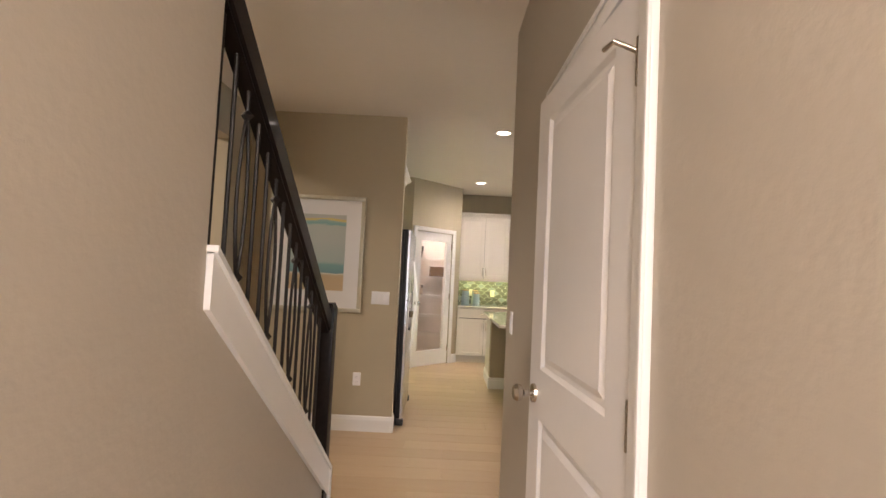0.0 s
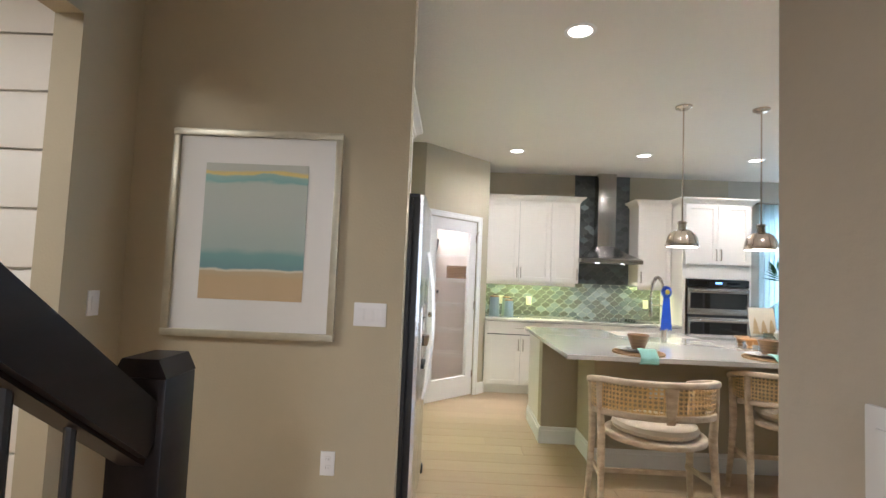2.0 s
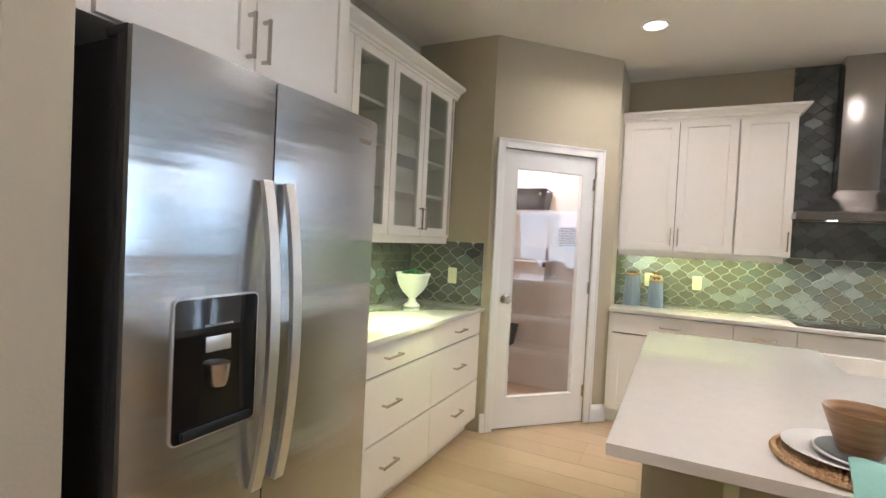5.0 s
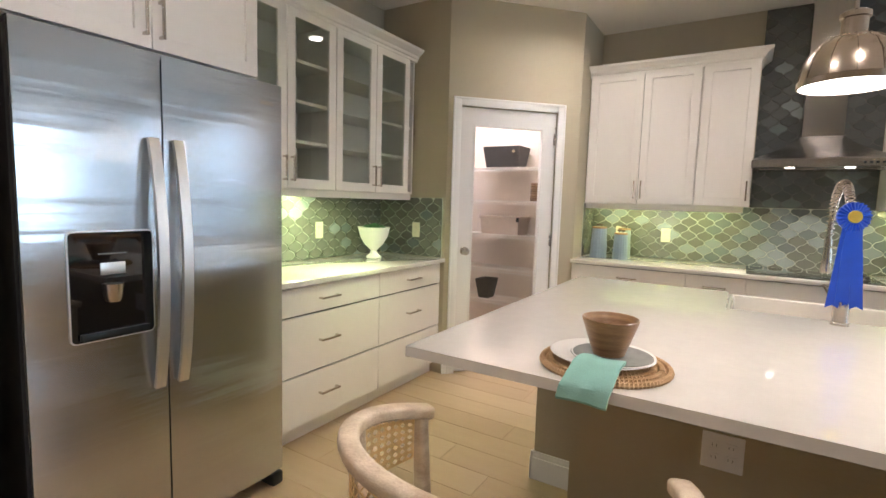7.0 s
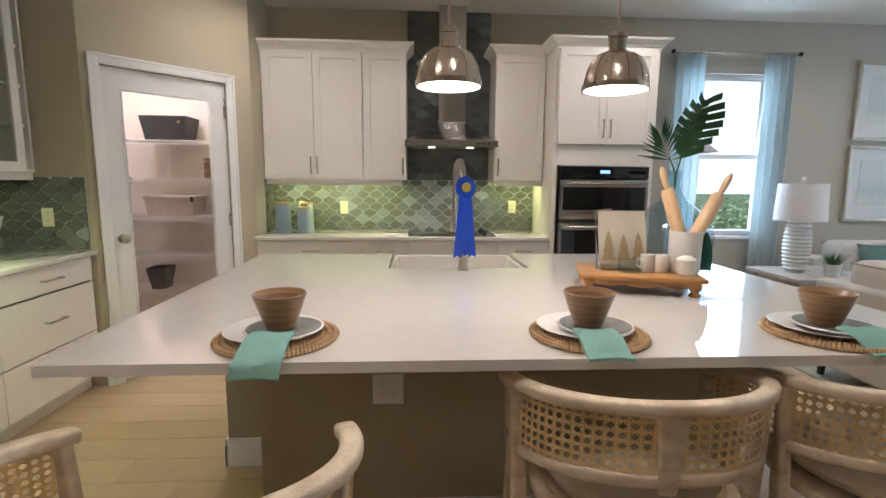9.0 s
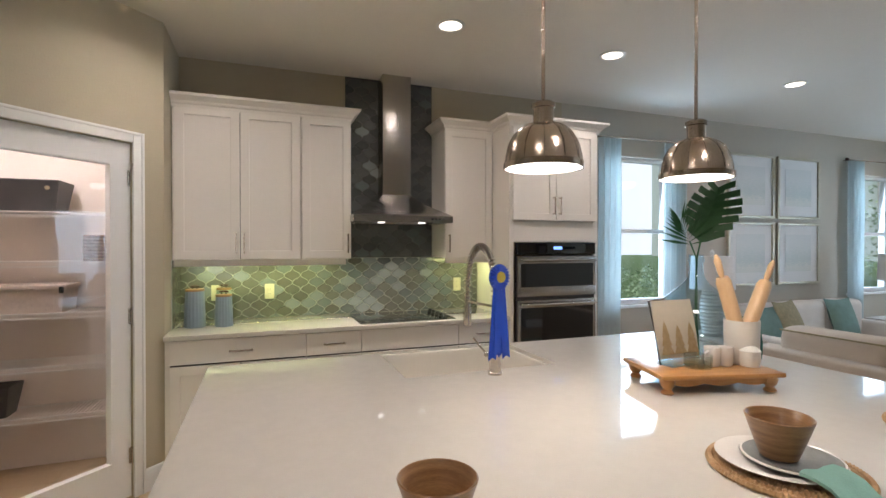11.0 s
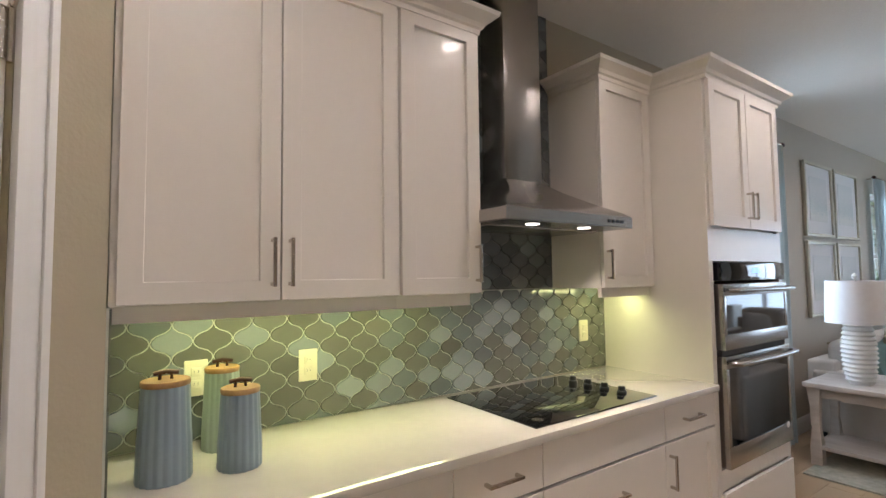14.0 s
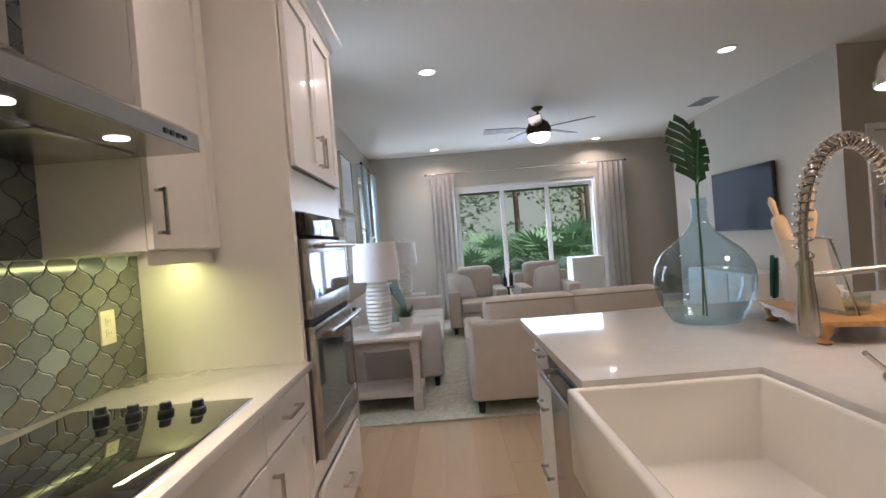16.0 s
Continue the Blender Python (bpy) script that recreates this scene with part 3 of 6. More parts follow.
RZ = lambda y: 1.233 - 0.738 * (y + 5.87)
rl = thing("stair_railing", (-0.92, -5.72, 0.2), "dark stained stair railing with black iron balusters", "railing")
part("handrail", tube(bmesh.new(), [(-0.92, -7.30, RZ(-7.30) - 0.035), (-0.92, -5.76, RZ(-5.76) - 0.035)], 0.03, sq=(0.034, 0.038)), "rail", rl)
bb = tube(bmesh.new(), [(-0.92, -7.30, RZ(-7.30) - 0.075), (-0.92, -5.76, RZ(-5.76) - 0.075)], 0.03, sq=(0.020, 0.012))
part("rail_fillet", bb, "rail", rl)
bn = B(-0.965, -0.875, -5.765, -5.675, CAPZ(-5.72) - 0.25, 1.205, 0.004)
prism(bn, [(-0.965, 1.205), (-0.875, 1.205), (-0.890, 1.235), (-0.950, 1.235)], 1, -5.765, -5.675)
part("newel_post", bn, "rail", rl, "square newel post with a chamfered top")


def diamond(bm, y, z):
    r = 0.021
    v = [bm.verts.new((-0.92 + a * r, y + b * r, z + c * r * 1.15)) for a, b, c in ((1, 0, 0), (0, 1, 0), (-1, 0, 0), (0, -1, 0), (0, 0, 1), (0, 0, -1))]
    for i in range(4):
        bm.faces.new((v[i], v[(i + 1) % 4], v[4])), bm.faces.new((v[(i + 1) % 4], v[i], v[5]))


for k in range(-6, 9):
    y = -6.70 + k * 0.1
    if y < -7.25 or y > -5.85:
        continue
    z0, z1 = CAPZ(y) - 0.004, RZ(y) - 0.08
    b = bmesh.new()
    if k % 3 == 0:
        zb, zt = z0 + 0.115, z1 - 0.085
        tube(b, [(-0.92, y, z0), (-0.92, y, zb)], 0.007, 8)
        tube(b, [(-0.92, y, zt), (-0.92, y, z1)], 0.007, 8)
        for s in (-1, 1):
            tube(b, [(-0.92, y + s * 0.036 * math.sin(math.pi * i / 12) ** 0.8, zb + (zt - zb) * i / 12) for i in range(13)], 0.0065, 8)
        diamond(b, y, zb), diamond(b, y, zt)
        part("oval_baluster", b, "iron", rl, "iron baluster split into an oval")
    else:
        tube(b, [(-0.92, y, z0), (-0.92, y, z1)], 0.0075, 8)
        box(b, -0.932, -0.908, y - 0.012, y + 0.012, z0, z0 + 0.015)
        part("baluster", b, "iron", rl, "plain round iron baluster")
stairs = thing("staircase", (-1.5, -5.75, 0), "carpeted stairs rising behind the railing", "stairs")
for i in range(9):
    part("step", B(-2.065, -0.97, -6.02 - 0.255 * i, -5.75 - 0.255 * i, 0, 0.185 * (i + 1) - 0.02 * (i > 0), 0.006), "cushion", stairs)

# painting in the hall
def picture(F, x0, x1, z0, z1, mt, fw, mat, fmt, label, group=""):
    e = placed("framed_picture", F, ((x0 + x1) / 2, 0, z0), label, "picture", group)
    fr = bmesh.new()
    for a, b, c, d in ((x0, x1, z0, z0 + fw), (x0, x1, z1 - fw, z1), (x0, x0 + fw, z0 + fw, z1 - fw), (x1 - fw, x1, z0 + fw, z1 - fw)):
        box(fr, a, b, -0.035, -0.002, c, d, 0.004)
    part("frame", fr, fmt, e)
    part("mat", B(x0 + fw, x1 - fw, -0.016, -0.004, z0 + fw, z1 - fw), "mat_board", e)
    i = fw + mat
    part("print", B(x0 + i, x1 - i, -0.019, -0.0165, z0 + i * 1.1, z1 - i), mt, e)
    return e


picture(pose(0, -4.14, 0), -1.85, -0.99, 1.045, 2.085, "art_sea", 0.035, 0.135, "frame", "framed beach painting with a wide white mat")
# shiplap boards, table and wreath in the dining room
for i in range(9):
    o = solo("board", B(-5.0, -2.20, -0.026, -0.002, 0.14 + 0.302 * i, 0.14 + 0.302 * i + 0.288, 0.003), "shiplap", "wide white wall board", "board")
    o.parent = bpy.data.objects["wall_dining"]
    del o["category"]
ct = thing("console_table", (-3.35, -4.4, 0), "silver metal console table against the board wall", "table")
part("tabletop", B(-4.1, -3.0, -4.62, -4.22, 0.78, 0.81, 0.004), "plate_w", ct)
for lx in (-4.06, -3.55, -3.04):
    for ly in (-4.59, -4.25):
        part("leg", B(lx - 0.014, lx + 0.014, ly - 0.014, ly + 0.014, 0, 0.78), "nickel", ct)
wr = thing("wreath", (-3.52, -4.19, 1.6), "round wooden wreath on the board wall", "wreath")
for i in range(26):
    a = 2 * math.pi * i / 26
    c = Vector((-3.52 + 0.16 * math.cos(a), -4.205, 1.6 + 0.16 * math.sin(a)))
    bw = bmesh.new()
    tube(bw, [c + Vector((math.cos(a + .9) * .07, 0.02, math.sin(a + .9) * .07)), c - Vector((math.cos(a + .9) * .07, 0.015, math.sin(a + .9) * .07))], 0.022, 6)
    part("twig", bw, "basket", wr)
vs = thing("flower_vase", (-3.35, -4.42, 0.81), "grey vase with white blossoms on the console table", "vase")
part("vase", L([(0, 0.81), (0.07, 0.81), (0.075, 0.95), (0.06, 1.0), (0.055, 1.0), (0.05, 0.96), (0, 0.96)], -3.35, -4.42), "plate_g", vs)
bl = bmesh.new()
for i in range(40):
    a, h, r = random.uniform(0, 6.28), random.uniform(1.05, 1.38), random.uniform(0, 0.12)
    bmesh.ops.create_icosphere(bl, subdivisions=1, radius=0.022, matrix=Matrix.Translation((-3.35 + r * math.cos(a), -4.42 + r * math.sin(a) * .6, h)))
for i in range(8):
    a = i * 0.8
    tube(bl, [(-3.35, -4.42, 0.97), (-3.35 + .08 * math.cos(a), -4.42 + .05 * math.sin(a), 1.3)], 0.003, 5)
part("blossom", bl, "ceramic_w", vs)

# ---- cabinets ----
def pull(e, x, z, vertical, y, n=0.128):
    b = bmesh.new()
    h = n / 2
    if vertical:
        box(b, x - 0.005, x + 0.005, y - 0.034, y - 0.024, z - h - 0.008, z + h + 0.008, 0.0015)
        for s in (-h, h):
            box(b, x - 0.005, x + 0.005, y - 0.026, y + 0.001, z + s - 0.005, z + s + 0.005)
    else:
        box(b, x - h - 0.008, x + h + 0.008, y - 0.034, y - 0.024, z - 0.005, z + 0.005, 0.0015)
        for s in (-h, h):
            box(b, x + s - 0.005, x + s + 0.005, y - 0.026, y + 0.001, z - 0.005, z + 0.005)
    return b


def front(e, x0, x1, z0, z1, y, kind, at=None):
    """A shaker door or a flat drawer front, 19 mm thick, whose face is at y."""
    g = 0.0023
    a, b, c, d = x0 + g, x1 - g, z0 + g, z1 - g
    bm = bmesh.new()
    if kind in ("door", "glass"):
        w = 0.058

        def ring(i, yy):
            return [bm.verts.new(v) for v in ((a + i, yy, c + i), (b - i, yy, c + i), (b - i, yy, d - i), (a + i, yy, d - i))]
        loops = [ring(0, y + 0.019), ring(0, y + 0.0012), ring(0.0012, y), ring(w - 0.0012, y), ring(w, y + 0.0012), ring(w + 0.0008, y + 0.0125 if kind == "door" else y + 0.019)]
        for p, q in zip(loops, loops[1:]):
            for i in range(4):
                bm.faces.new((p[i], p[(i + 1) % 4], q[(i + 1) % 4], q[i]))
        if kind == "door":
            bm.faces.new(loops[-1]), bm.faces.new(loops[0][::-1])
        else:
            for i in range(4):
                bm.faces.new((loops[-1][i], loops[-1][(i + 1) % 4], loops[0][(i + 1) % 4], loops[0][i]))
    else:
        box(bm, a, b, y, y + 0.019, c, d, 0.0018)
    p = part("door" if kind in ("door", "glass") else "drawer_front", bm, "cab", e, smooth=False)
    if kind == "glass":
        part("pane", B(a + 0.056, b - 0.056, y + 0.008, y + 0.012, c + 0.056, d - 0.056), "glass_cab", p, "clear glass pane")
    if at:
        h = pull(e, at[0], at[1], kind in ("door", "glass"), y)
        part("handle", h, "nickel", p, "brushed nickel bar pull", smooth=False)
    return p


def base_cabinet(F, x0, x1, rows, label, toe=True, y=-0.612):
    """rows: (kind, x0, x1, z0, z1, handle x, handle z)"""
    e = placed("base_cabinet", F, (x0, 0, 0), label, "cabinet", "base cabinets")
    part("body", B(x0 + .001, x1 - .001, y + 0.021, -0.002, 0.105, 0.883), "cab", e, smooth=False)
    part("toe_kick", B(x0 + .001, x1 - .001, y + 0.085, -0.01, 0.0, 0.104), "cab", e, smooth=False)
    # Dark sheet behind the fronts; the shade of their gaps is painted in.
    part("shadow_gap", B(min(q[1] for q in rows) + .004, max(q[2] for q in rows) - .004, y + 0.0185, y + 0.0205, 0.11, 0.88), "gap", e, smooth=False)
    for k, a, b, c, d, hx, hz in rows:
        front(e, a, b, c, d, y, k, (hx, hz) if hx is not None else None)
    return e


base_cabinet(F_BACK, 0.022, 0.865, [("drawer", 0.05, 0.865, 0.725, 0.878, 0.46, 0.80), ("door", 0.05, 0.457, 0.112, 0.718, 0.43, 0.60), ("door", 0.457, 0.865, 0.112, 0.718, 0.485, 0.60)],
             "white shaker base cabinet with a wide drawer over two doors")
base_cabinet(F_BACK, 0.865, 1.237, [("drawer", 0.865, 1.237, 0.725, 0.878, 1.05, 0.80), ("door", 0.865, 1.237, 0.112, 0.718, 1.207, 0.60)],
             "narrow white base cabinet with one drawer and one door")
base_cabinet(F_BACK, 1.237, 1.973, [("drawer", 1.237, 1.973, 0.725, 0.878, None, 0), ("drawer", 1.237, 1.973, 0.425, 0.718, 1.605, 0.60), ("drawer", 1.237, 1.973, 0.112, 0.418, 1.605, 0.30)],
             "white base cabinet with deep drawers under the cooktop")
base_cabinet(F_BACK, 1.973, 2.398, [("drawer", 1.973, 2.398, 0.725, 0.878, 2.185, 0.80), ("door", 1.973, 2.398, 0.112, 0.718, 2.003, 0.60)],
             "narrow white base cabinet beside the oven tower")
base_cabinet(F_LEFT, -3.0, -2.10, [("drawer", -3.0, -2.10, 0.725, 0.878, -2.55, 0.80), ("drawer", -3.0, -2.10, 0.40, 0.718, -2.55, 0.565), ("drawer", -3.0, -2.10, 0.112, 0.394, -2.55, 0.26)],
             "wide white three-drawer base cabinet beside the refrigerator")
base_cabinet(F_LEFT, -2.10, -1.355, [("drawer", -2.10, -1.375, 0.725, 0.878, -1.735, 0.80), ("drawer", -2.10, -1.375, 0.40, 0.718, -1.735, 0.565), ("drawer", -2.10, -1.375, 0.112, 0.394, -1.735, 0.26)],
             "narrower white three-drawer base cabinet by the pantry")
e = placed("countertop", F_BACK, (0.02, 0, 0.884), "white quartz countertop under the upper cabinets", "countertop")
part("slab", B(0.022, 2.398, -0.64, -0.001, 0.884, 0.914, 0.003), "quartz", e)
e = placed("countertop", F_LEFT, (-3.0, 0, 0.884), "white quartz countertop beside the refrigerator", "countertop")
part("slab", B(-3.02, -1.352, -0.64, -0.001, 0.884, 0.914, 0.003), "quartz", e)


def crown(e, x0, x1, y, left, right, z=2.40):
    bm = bmesh.new()
    old = None
    for dz, o in ((0, 0.004), (0.018, 0.006), (0.024, 0.016), (0.040, 0.022), (0.060, 0.050), (0.068, 0.062), (0.085, 0.066)):
        ring = [bm.verts.new(v) for v in ((x0 - o * left, y - o, z + dz), (x1 + o * right, y - o, z + dz), (x1 + o * right, -0.003, z + dz), (x0 - o * left, -0.003, z + dz))]
        if old:
            for j in range(4):
                bm.faces.new((old[j], old[(j + 1) % 4], ring[(j + 1) % 4], ring[j]))
        else:
            bm.faces.new(ring[::-1])
        old = ring
    bm.faces.new(old)
    part("crown", bm, "cab", e, "stepped white crown moulding", smooth=False)


def upper_cabinet(F, x0, x1, z0, z1, y, doors, label, kind="door", rail=True, cr=(0, 0), group="upper cabinets", hz=None):
    e = placed("upper_cabinet", F, (x0, 0, z0), label, "cabinet", group)
    if kind == "glass":
        b = B(x0, x1, -0.012, -0.002, z0, z1)
        for q in (x0, x1 - 0.018):
            box(b, q, q + 0.018, y + 0.021, -0.012, z0, z1)
        box(b, x0 + .018, x1 - .018, y + 0.021, -0.012, z0, z0 + 0.018)
        box(b, x0 + .018, x1 - .018, y + 0.021, -0.012, z1 - 0.018, z1)
        part("body", b, "cab", e, smooth=False)
        for s in (0.27, 0.50, 0.73):
            part("shelf", B(x0 + .019, x1 - .019, y + 0.04, -0.014, z0 + s * 1.0, z0 + s * 1.0 + 0.018), "cab", e, smooth=False)
    else:
        part("body", B(x0 + .001, x1 - .001, y + 0.021, -0.002, z0, z1), "cab", e, smooth=False)
        # The same painted shade, as a sheet behind the doors.
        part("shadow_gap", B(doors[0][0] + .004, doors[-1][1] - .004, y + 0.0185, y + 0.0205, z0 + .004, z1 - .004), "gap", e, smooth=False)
    for a, b, hx in doors:
        front(e, a, b, z0 + 0.001, z1 - 0.004, y, kind, (hx, hz or z0 + 0.115))
    if rail:
        part("light_rail", B(x0 + (0.02 if cr[0] else 0.0005), x1 - (0.035 if cr[1] else 0.0005), y + 0.035, y + 0.055, z0 - 0.045, z0 - 0.001), "cab", e, smooth=False)
    crown(e, x0, x1, y, *cr)
    return e


ZU = 1.372
upper_cabinet(F_BACK, 0.022, 0.852, ZU, 2.42, -0.335, [(0.036, 0.444, 0.418), (0.444, 0.849, 0.470)], "white shaker upper cabinet with two doors")
upper_cabinet(F_BACK, 0.852, 1.215, ZU, 2.42, -0.335, [(0.857, 1.215, 1.188)], "white single-door upper cabinet beside the range hood", cr=(0, 1))
upper_cabinet(F_BACK, 1.970, 2.398, ZU, 2.42, -0.335, [(1.970, 2.392, 2.0)], "white single-door upper cabinet between hood and oven tower", cr=(1, 0))
upper_cabinet(F_LEFT, -2.99, -2.22, 1.395, 2.42, -0.34, [(-2.985, -2.604, -2.632), (-2.604, -2.22, -2.576)], "white glass-door upper cabinet with empty shelves", "glass")
upper_cabinet(F_LEFT, -2.22, -1.36, 1.395, 2.42, -0.34, [(-2.22, -1.832, -1.860), (-1.832, -1.444, -1.804)], "white glass-door upper cabinet by the pantry wall", "glass")
upper_cabinet(F_LEFT, -4.015, -3.0, 1.88, 2.42, -0.625, [(-3.94, -3.475, -3.505), (-3.475, -3.01, -3.445)], "deep white cabinet over the refrigerator", rail=False, cr=(0, 1))
tw = placed("oven_tower", F_BACK, (2.40, 0, 0), "tall white cabinet tower round the wall ovens", "cabinet")
part("side_panel", B(2.401, 2.44, -0.612, -0.002, 0.0, 2.42), "cab", tw, smooth=False)
part("side_panel", B(3.196, 3.235, -0.612, -0.002, 0.0, 2.42), "cab", tw, smooth=False)
part("upper_box", B(2.4405, 3.1955, -0.592, -0.002, 1.50, 2.419), "cab", tw, smooth=False)
part("filler_strip", B(2.4405, 3.1955, -0.612, -0.5925, 1.499, 1.66), "cab", tw, smooth=False)
part("lower_box", B(2.4405, 3.1955, -0.592, -0.002, 0.0, 0.49), "cab", tw, smooth=False)
part("filler_strip", B(2.4405, 3.1955, -0.612, -0.5925, 0.405, 0.498), "cab", tw, smooth=False)
front(tw, 2.425, 2.818, 1.668, 2.415, -0.634, "door", (2.790, 1.79))
front(tw, 2.818, 3.212, 1.668, 2.415, -0.634, "door", (2.846, 1.79))
front(tw, 2.425, 3.212, 0.10, 0.40, -0.634, "drawer", (2.818, 0.25))
crown(tw, 2.401, 3.235, -0.63, 1, 1)

ov = placed("wall_oven", F_BACK, (2.818, 0, 0.5), "stainless double wall oven with black glass doors", "oven")
part("control_panel", B(2.462, 3.196, -0.640, -0.60, 1.400, 1.492, 0.003), "blackgloss", ov)
part("display", B(2.79, 2.87, -0.6415, -0.640, 1.438, 1.462), "disp", ov)
for dz0, dz1, nm in ((1.065, 1.385, "upper"), (0.505, 1.035, "lower")):
    fr = bmesh.new()
    tp, bt = 0.058, (0.075 if nm == "upper" else 0.10)
    for q in ((2.462, 3.196, dz1 - tp, dz1), (2.462, 3.196, dz0, dz0 + bt), (2.462, 2.488, dz0 + bt, dz1 - tp), (3.170, 3.196, dz0 + bt, dz1 - tp)):
        box(fr, q[0], q[1], -0.645, -0.60, q[2], q[3], 0.002)
    part("oven_door", fr, "steel_h", ov, f"stainless {nm} oven door frame")
    part("door_glass", B(2.486, 3.172, -0.642, -0.61, dz0 + bt - .002, dz1 - tp + .002), "blackgloss", ov, "black glass")
    hb = T([(2.49, -0.66, dz1 - 0.03), (2.50, -0.695, dz1 - 0.03), (2.66, -0.705, dz1 - 0.03), (2.998, -0.705, dz1 - 0.03), (3.158, -0.695, dz1 - 0.03), (3.168, -0.66, dz1 - 0.03)], 0.012, 12)
    part("oven_handle", hb, "steel_h", ov)
part("badge", lathe_y(3.13, 0.60, -0.646, [(0, -0.001), (0.018, -0.001), (0.018, 0), (0, 0)]), "plastic", ov)
part("vent_slot", B(2.462, 3.196, -0.625, -0.60, 1.036, 1.064), "gap", ov)

# ---- hood and cooktop ----
hd = placed("range_hood", F_BACK, (1.59, 0, 1.64), "stainless chimney range hood with two small lights", "hood")
hb = bmesh.new()
lev = [(1.648, 1.205, 1.975, -0.49), (1.695, 1.205, 1.975, -0.49), (1.715, 1.235, 1.945, -0.465), (1.76, 1.33, 1.86, -0.38), (1.82, 1.43, 1.78, -0.27), (1.87, 1.485, 1.74, -0.19), (1.88, 1.488, 1.736, -0.18)]
old = None
for z, a, c, y in lev:
    ring = [hb.verts.new(v) for v in ((a, y, z), (c, y, z), (c, -0.012, z), (a, -0.012, z))]
    if old:
        for j in range(4):
            hb.faces.new((old[j], old[(j + 1) % 4], ring[(j + 1) % 4], ring[j]))
    old = ring
hb.faces.new(old)
box(hb, 1.205, 1.975, -0.49, -0.012, 1.646, 1.650)
part("canopy", hb, "steel_h", hd, smooth=True)
part("chimney", B(1.495, 1.730, -0.175, -0.012, 1.88, CEIL - 0.002, 0.002), "steel_h", hd)
for a, b_ in ((1.25, 1.585), (1.595, 1.93)):
    part("filter", B(a, b_, -0.33, -0.05, 1.640, 1.646, 0.002), "steel_h", hd)
for hx in (1.43, 1.75):
    part("hood_lamp", L([(0, 1.6445), (0.028, 1.6445), (0.028, 1.646), (0, 1.646)], hx, -0.40, 20), "bulb", hd)
for i in range(4):
    part("button", B(1.80 + i * .03, 1.815 + i * .03, -0.493, -0.489, 1.665, 1.678), "black", hd)
ck = placed("cooktop", F_BACK, (1.595, 0, 0.914), "black glass cooktop with four knobs", "cooktop")
part("glass_plate", B(1.232, 1.96, -0.590, -0.065, 0.9145, 0.921, 0.002), "blackgloss", ck)
for ky in (-0.20, -0.29, -0.38, -0.47):
    part("knob", L([(0, .921), (.021, .921), (.021, .928), (.016, .932), (.015, .948), (.012, .951), (0, .951)], 1.885, ky, 20), "black", ck)
part("mark", L([(0, .9212), (.022, .9212), (.022, .9216), (0, .9216)], 1.30, -0.53, 20), "nickel", ck)


def can(x, y, r, h, mt, label):
    e = thing("canister", (x, y, 0.914), label, "canister", "canisters")
    b = bmesh.new()
    seg = 72
    rings = []
    for z, k in ((0, .97), (0.004, 1.0), (h * .45, .96), (h * .5, .94), (h - .01, .87), (h, .86)):
        rings.append([b.verts.new((x + (r * k + (0.0018 if (i // 2) % 2 else -0.0006)) * math.cos(2 * math.pi * i / seg), y + (r * k + (0.0018 if (i // 2) % 2 else -0.0006)) * math.sin(2 * math.pi * i / seg), 0.9142 + z)) for i in range(seg)])
    for p, q in zip(rings, rings[1:]):
        for i in range(seg):
            b.faces.new((p[i], p[(i + 1) % seg], q[(i + 1) % seg], q[i]))
    b.faces.new(rings[0][::-1]), b.faces.new(rings[-1])
    part("jar", b, mt, e)
    z = 0.9142 + h
    part("lid", L([(0, z), (r * .88, z), (r * .91, z + .004), (r * .91, z + .012), (r * .88, z + .015), (0, z + .015)], x, y), "lidwood", e, "round bamboo lid")
    k = T([(x - .014, y, z + .012), (x - .014, y, z + .03), (x - .002, y, z + .032)], .005, 8)
    tube(k, [(x + .014, y, z + .012), (x + .014, y, z + .03), (x + .002, y, z + .032)], .005, 8)
    tube(k, [(x - .03, y, z + .032), (x, y, z + .036), (x + .03, y, z + .03)], .006, 8)
    part("lid_knob", k, "bronze", e, "dark bronze knob")


can(0.155, -0.29, 0.066, 0.245, "ceramic_b", "tall blue-grey ribbed canister with a bamboo lid")
can(0.338, -0.315, 0.058, 0.205, "ceramic_b", "short blue-grey ribbed canister with a bamboo lid")
can(0.325, -0.12, 0.056, 0.235, "ceramic_g", "sage green ribbed canister behind the other two")
plate(pose(0, -0.012, 0), 0.265, 1.118), plate(pose(0, -0.012, 0), 0.638, 1.118), plate(pose(0, -0.012, 0), 2.20, 1.13)
plate(pose(-1.358, 0, 0, 0, 0, 90), -2.05, 1.12), plate(pose(0, -1.362, 0), -1.00, 1.12)
ur = thing("urn_planter", (-1.13, -1.72, 0.914), "white footed urn with green moss on the counter", "planter")
part("urn", L([(0, .915), (.055, .915), (.055, .925), (.03, .945), (.022, .97), (.035, .985), (.07, 1.02), (.10, 1.07), (.115, 1.13), (.12, 1.135), (.12, 1.145), (.11, 1.145), (.10, 1.12), (0, 1.12)], -1.13, -1.72), "ceramic_w", ur)
mo = bmesh.new()
for i in range(60):
    a, r = random.uniform(0, 6.28), random.uniform(0, .085)
    bmesh.ops.create_icosphere(mo, subdivisions=1, radius=random.uniform(.012, .022), matrix=Matrix.Translation((-1.13 + r * math.cos(a), -1.72 + r * math.sin(a), 1.135 + .02 * (1 - r / .09))))
part("moss", mo, "plantg", ur)

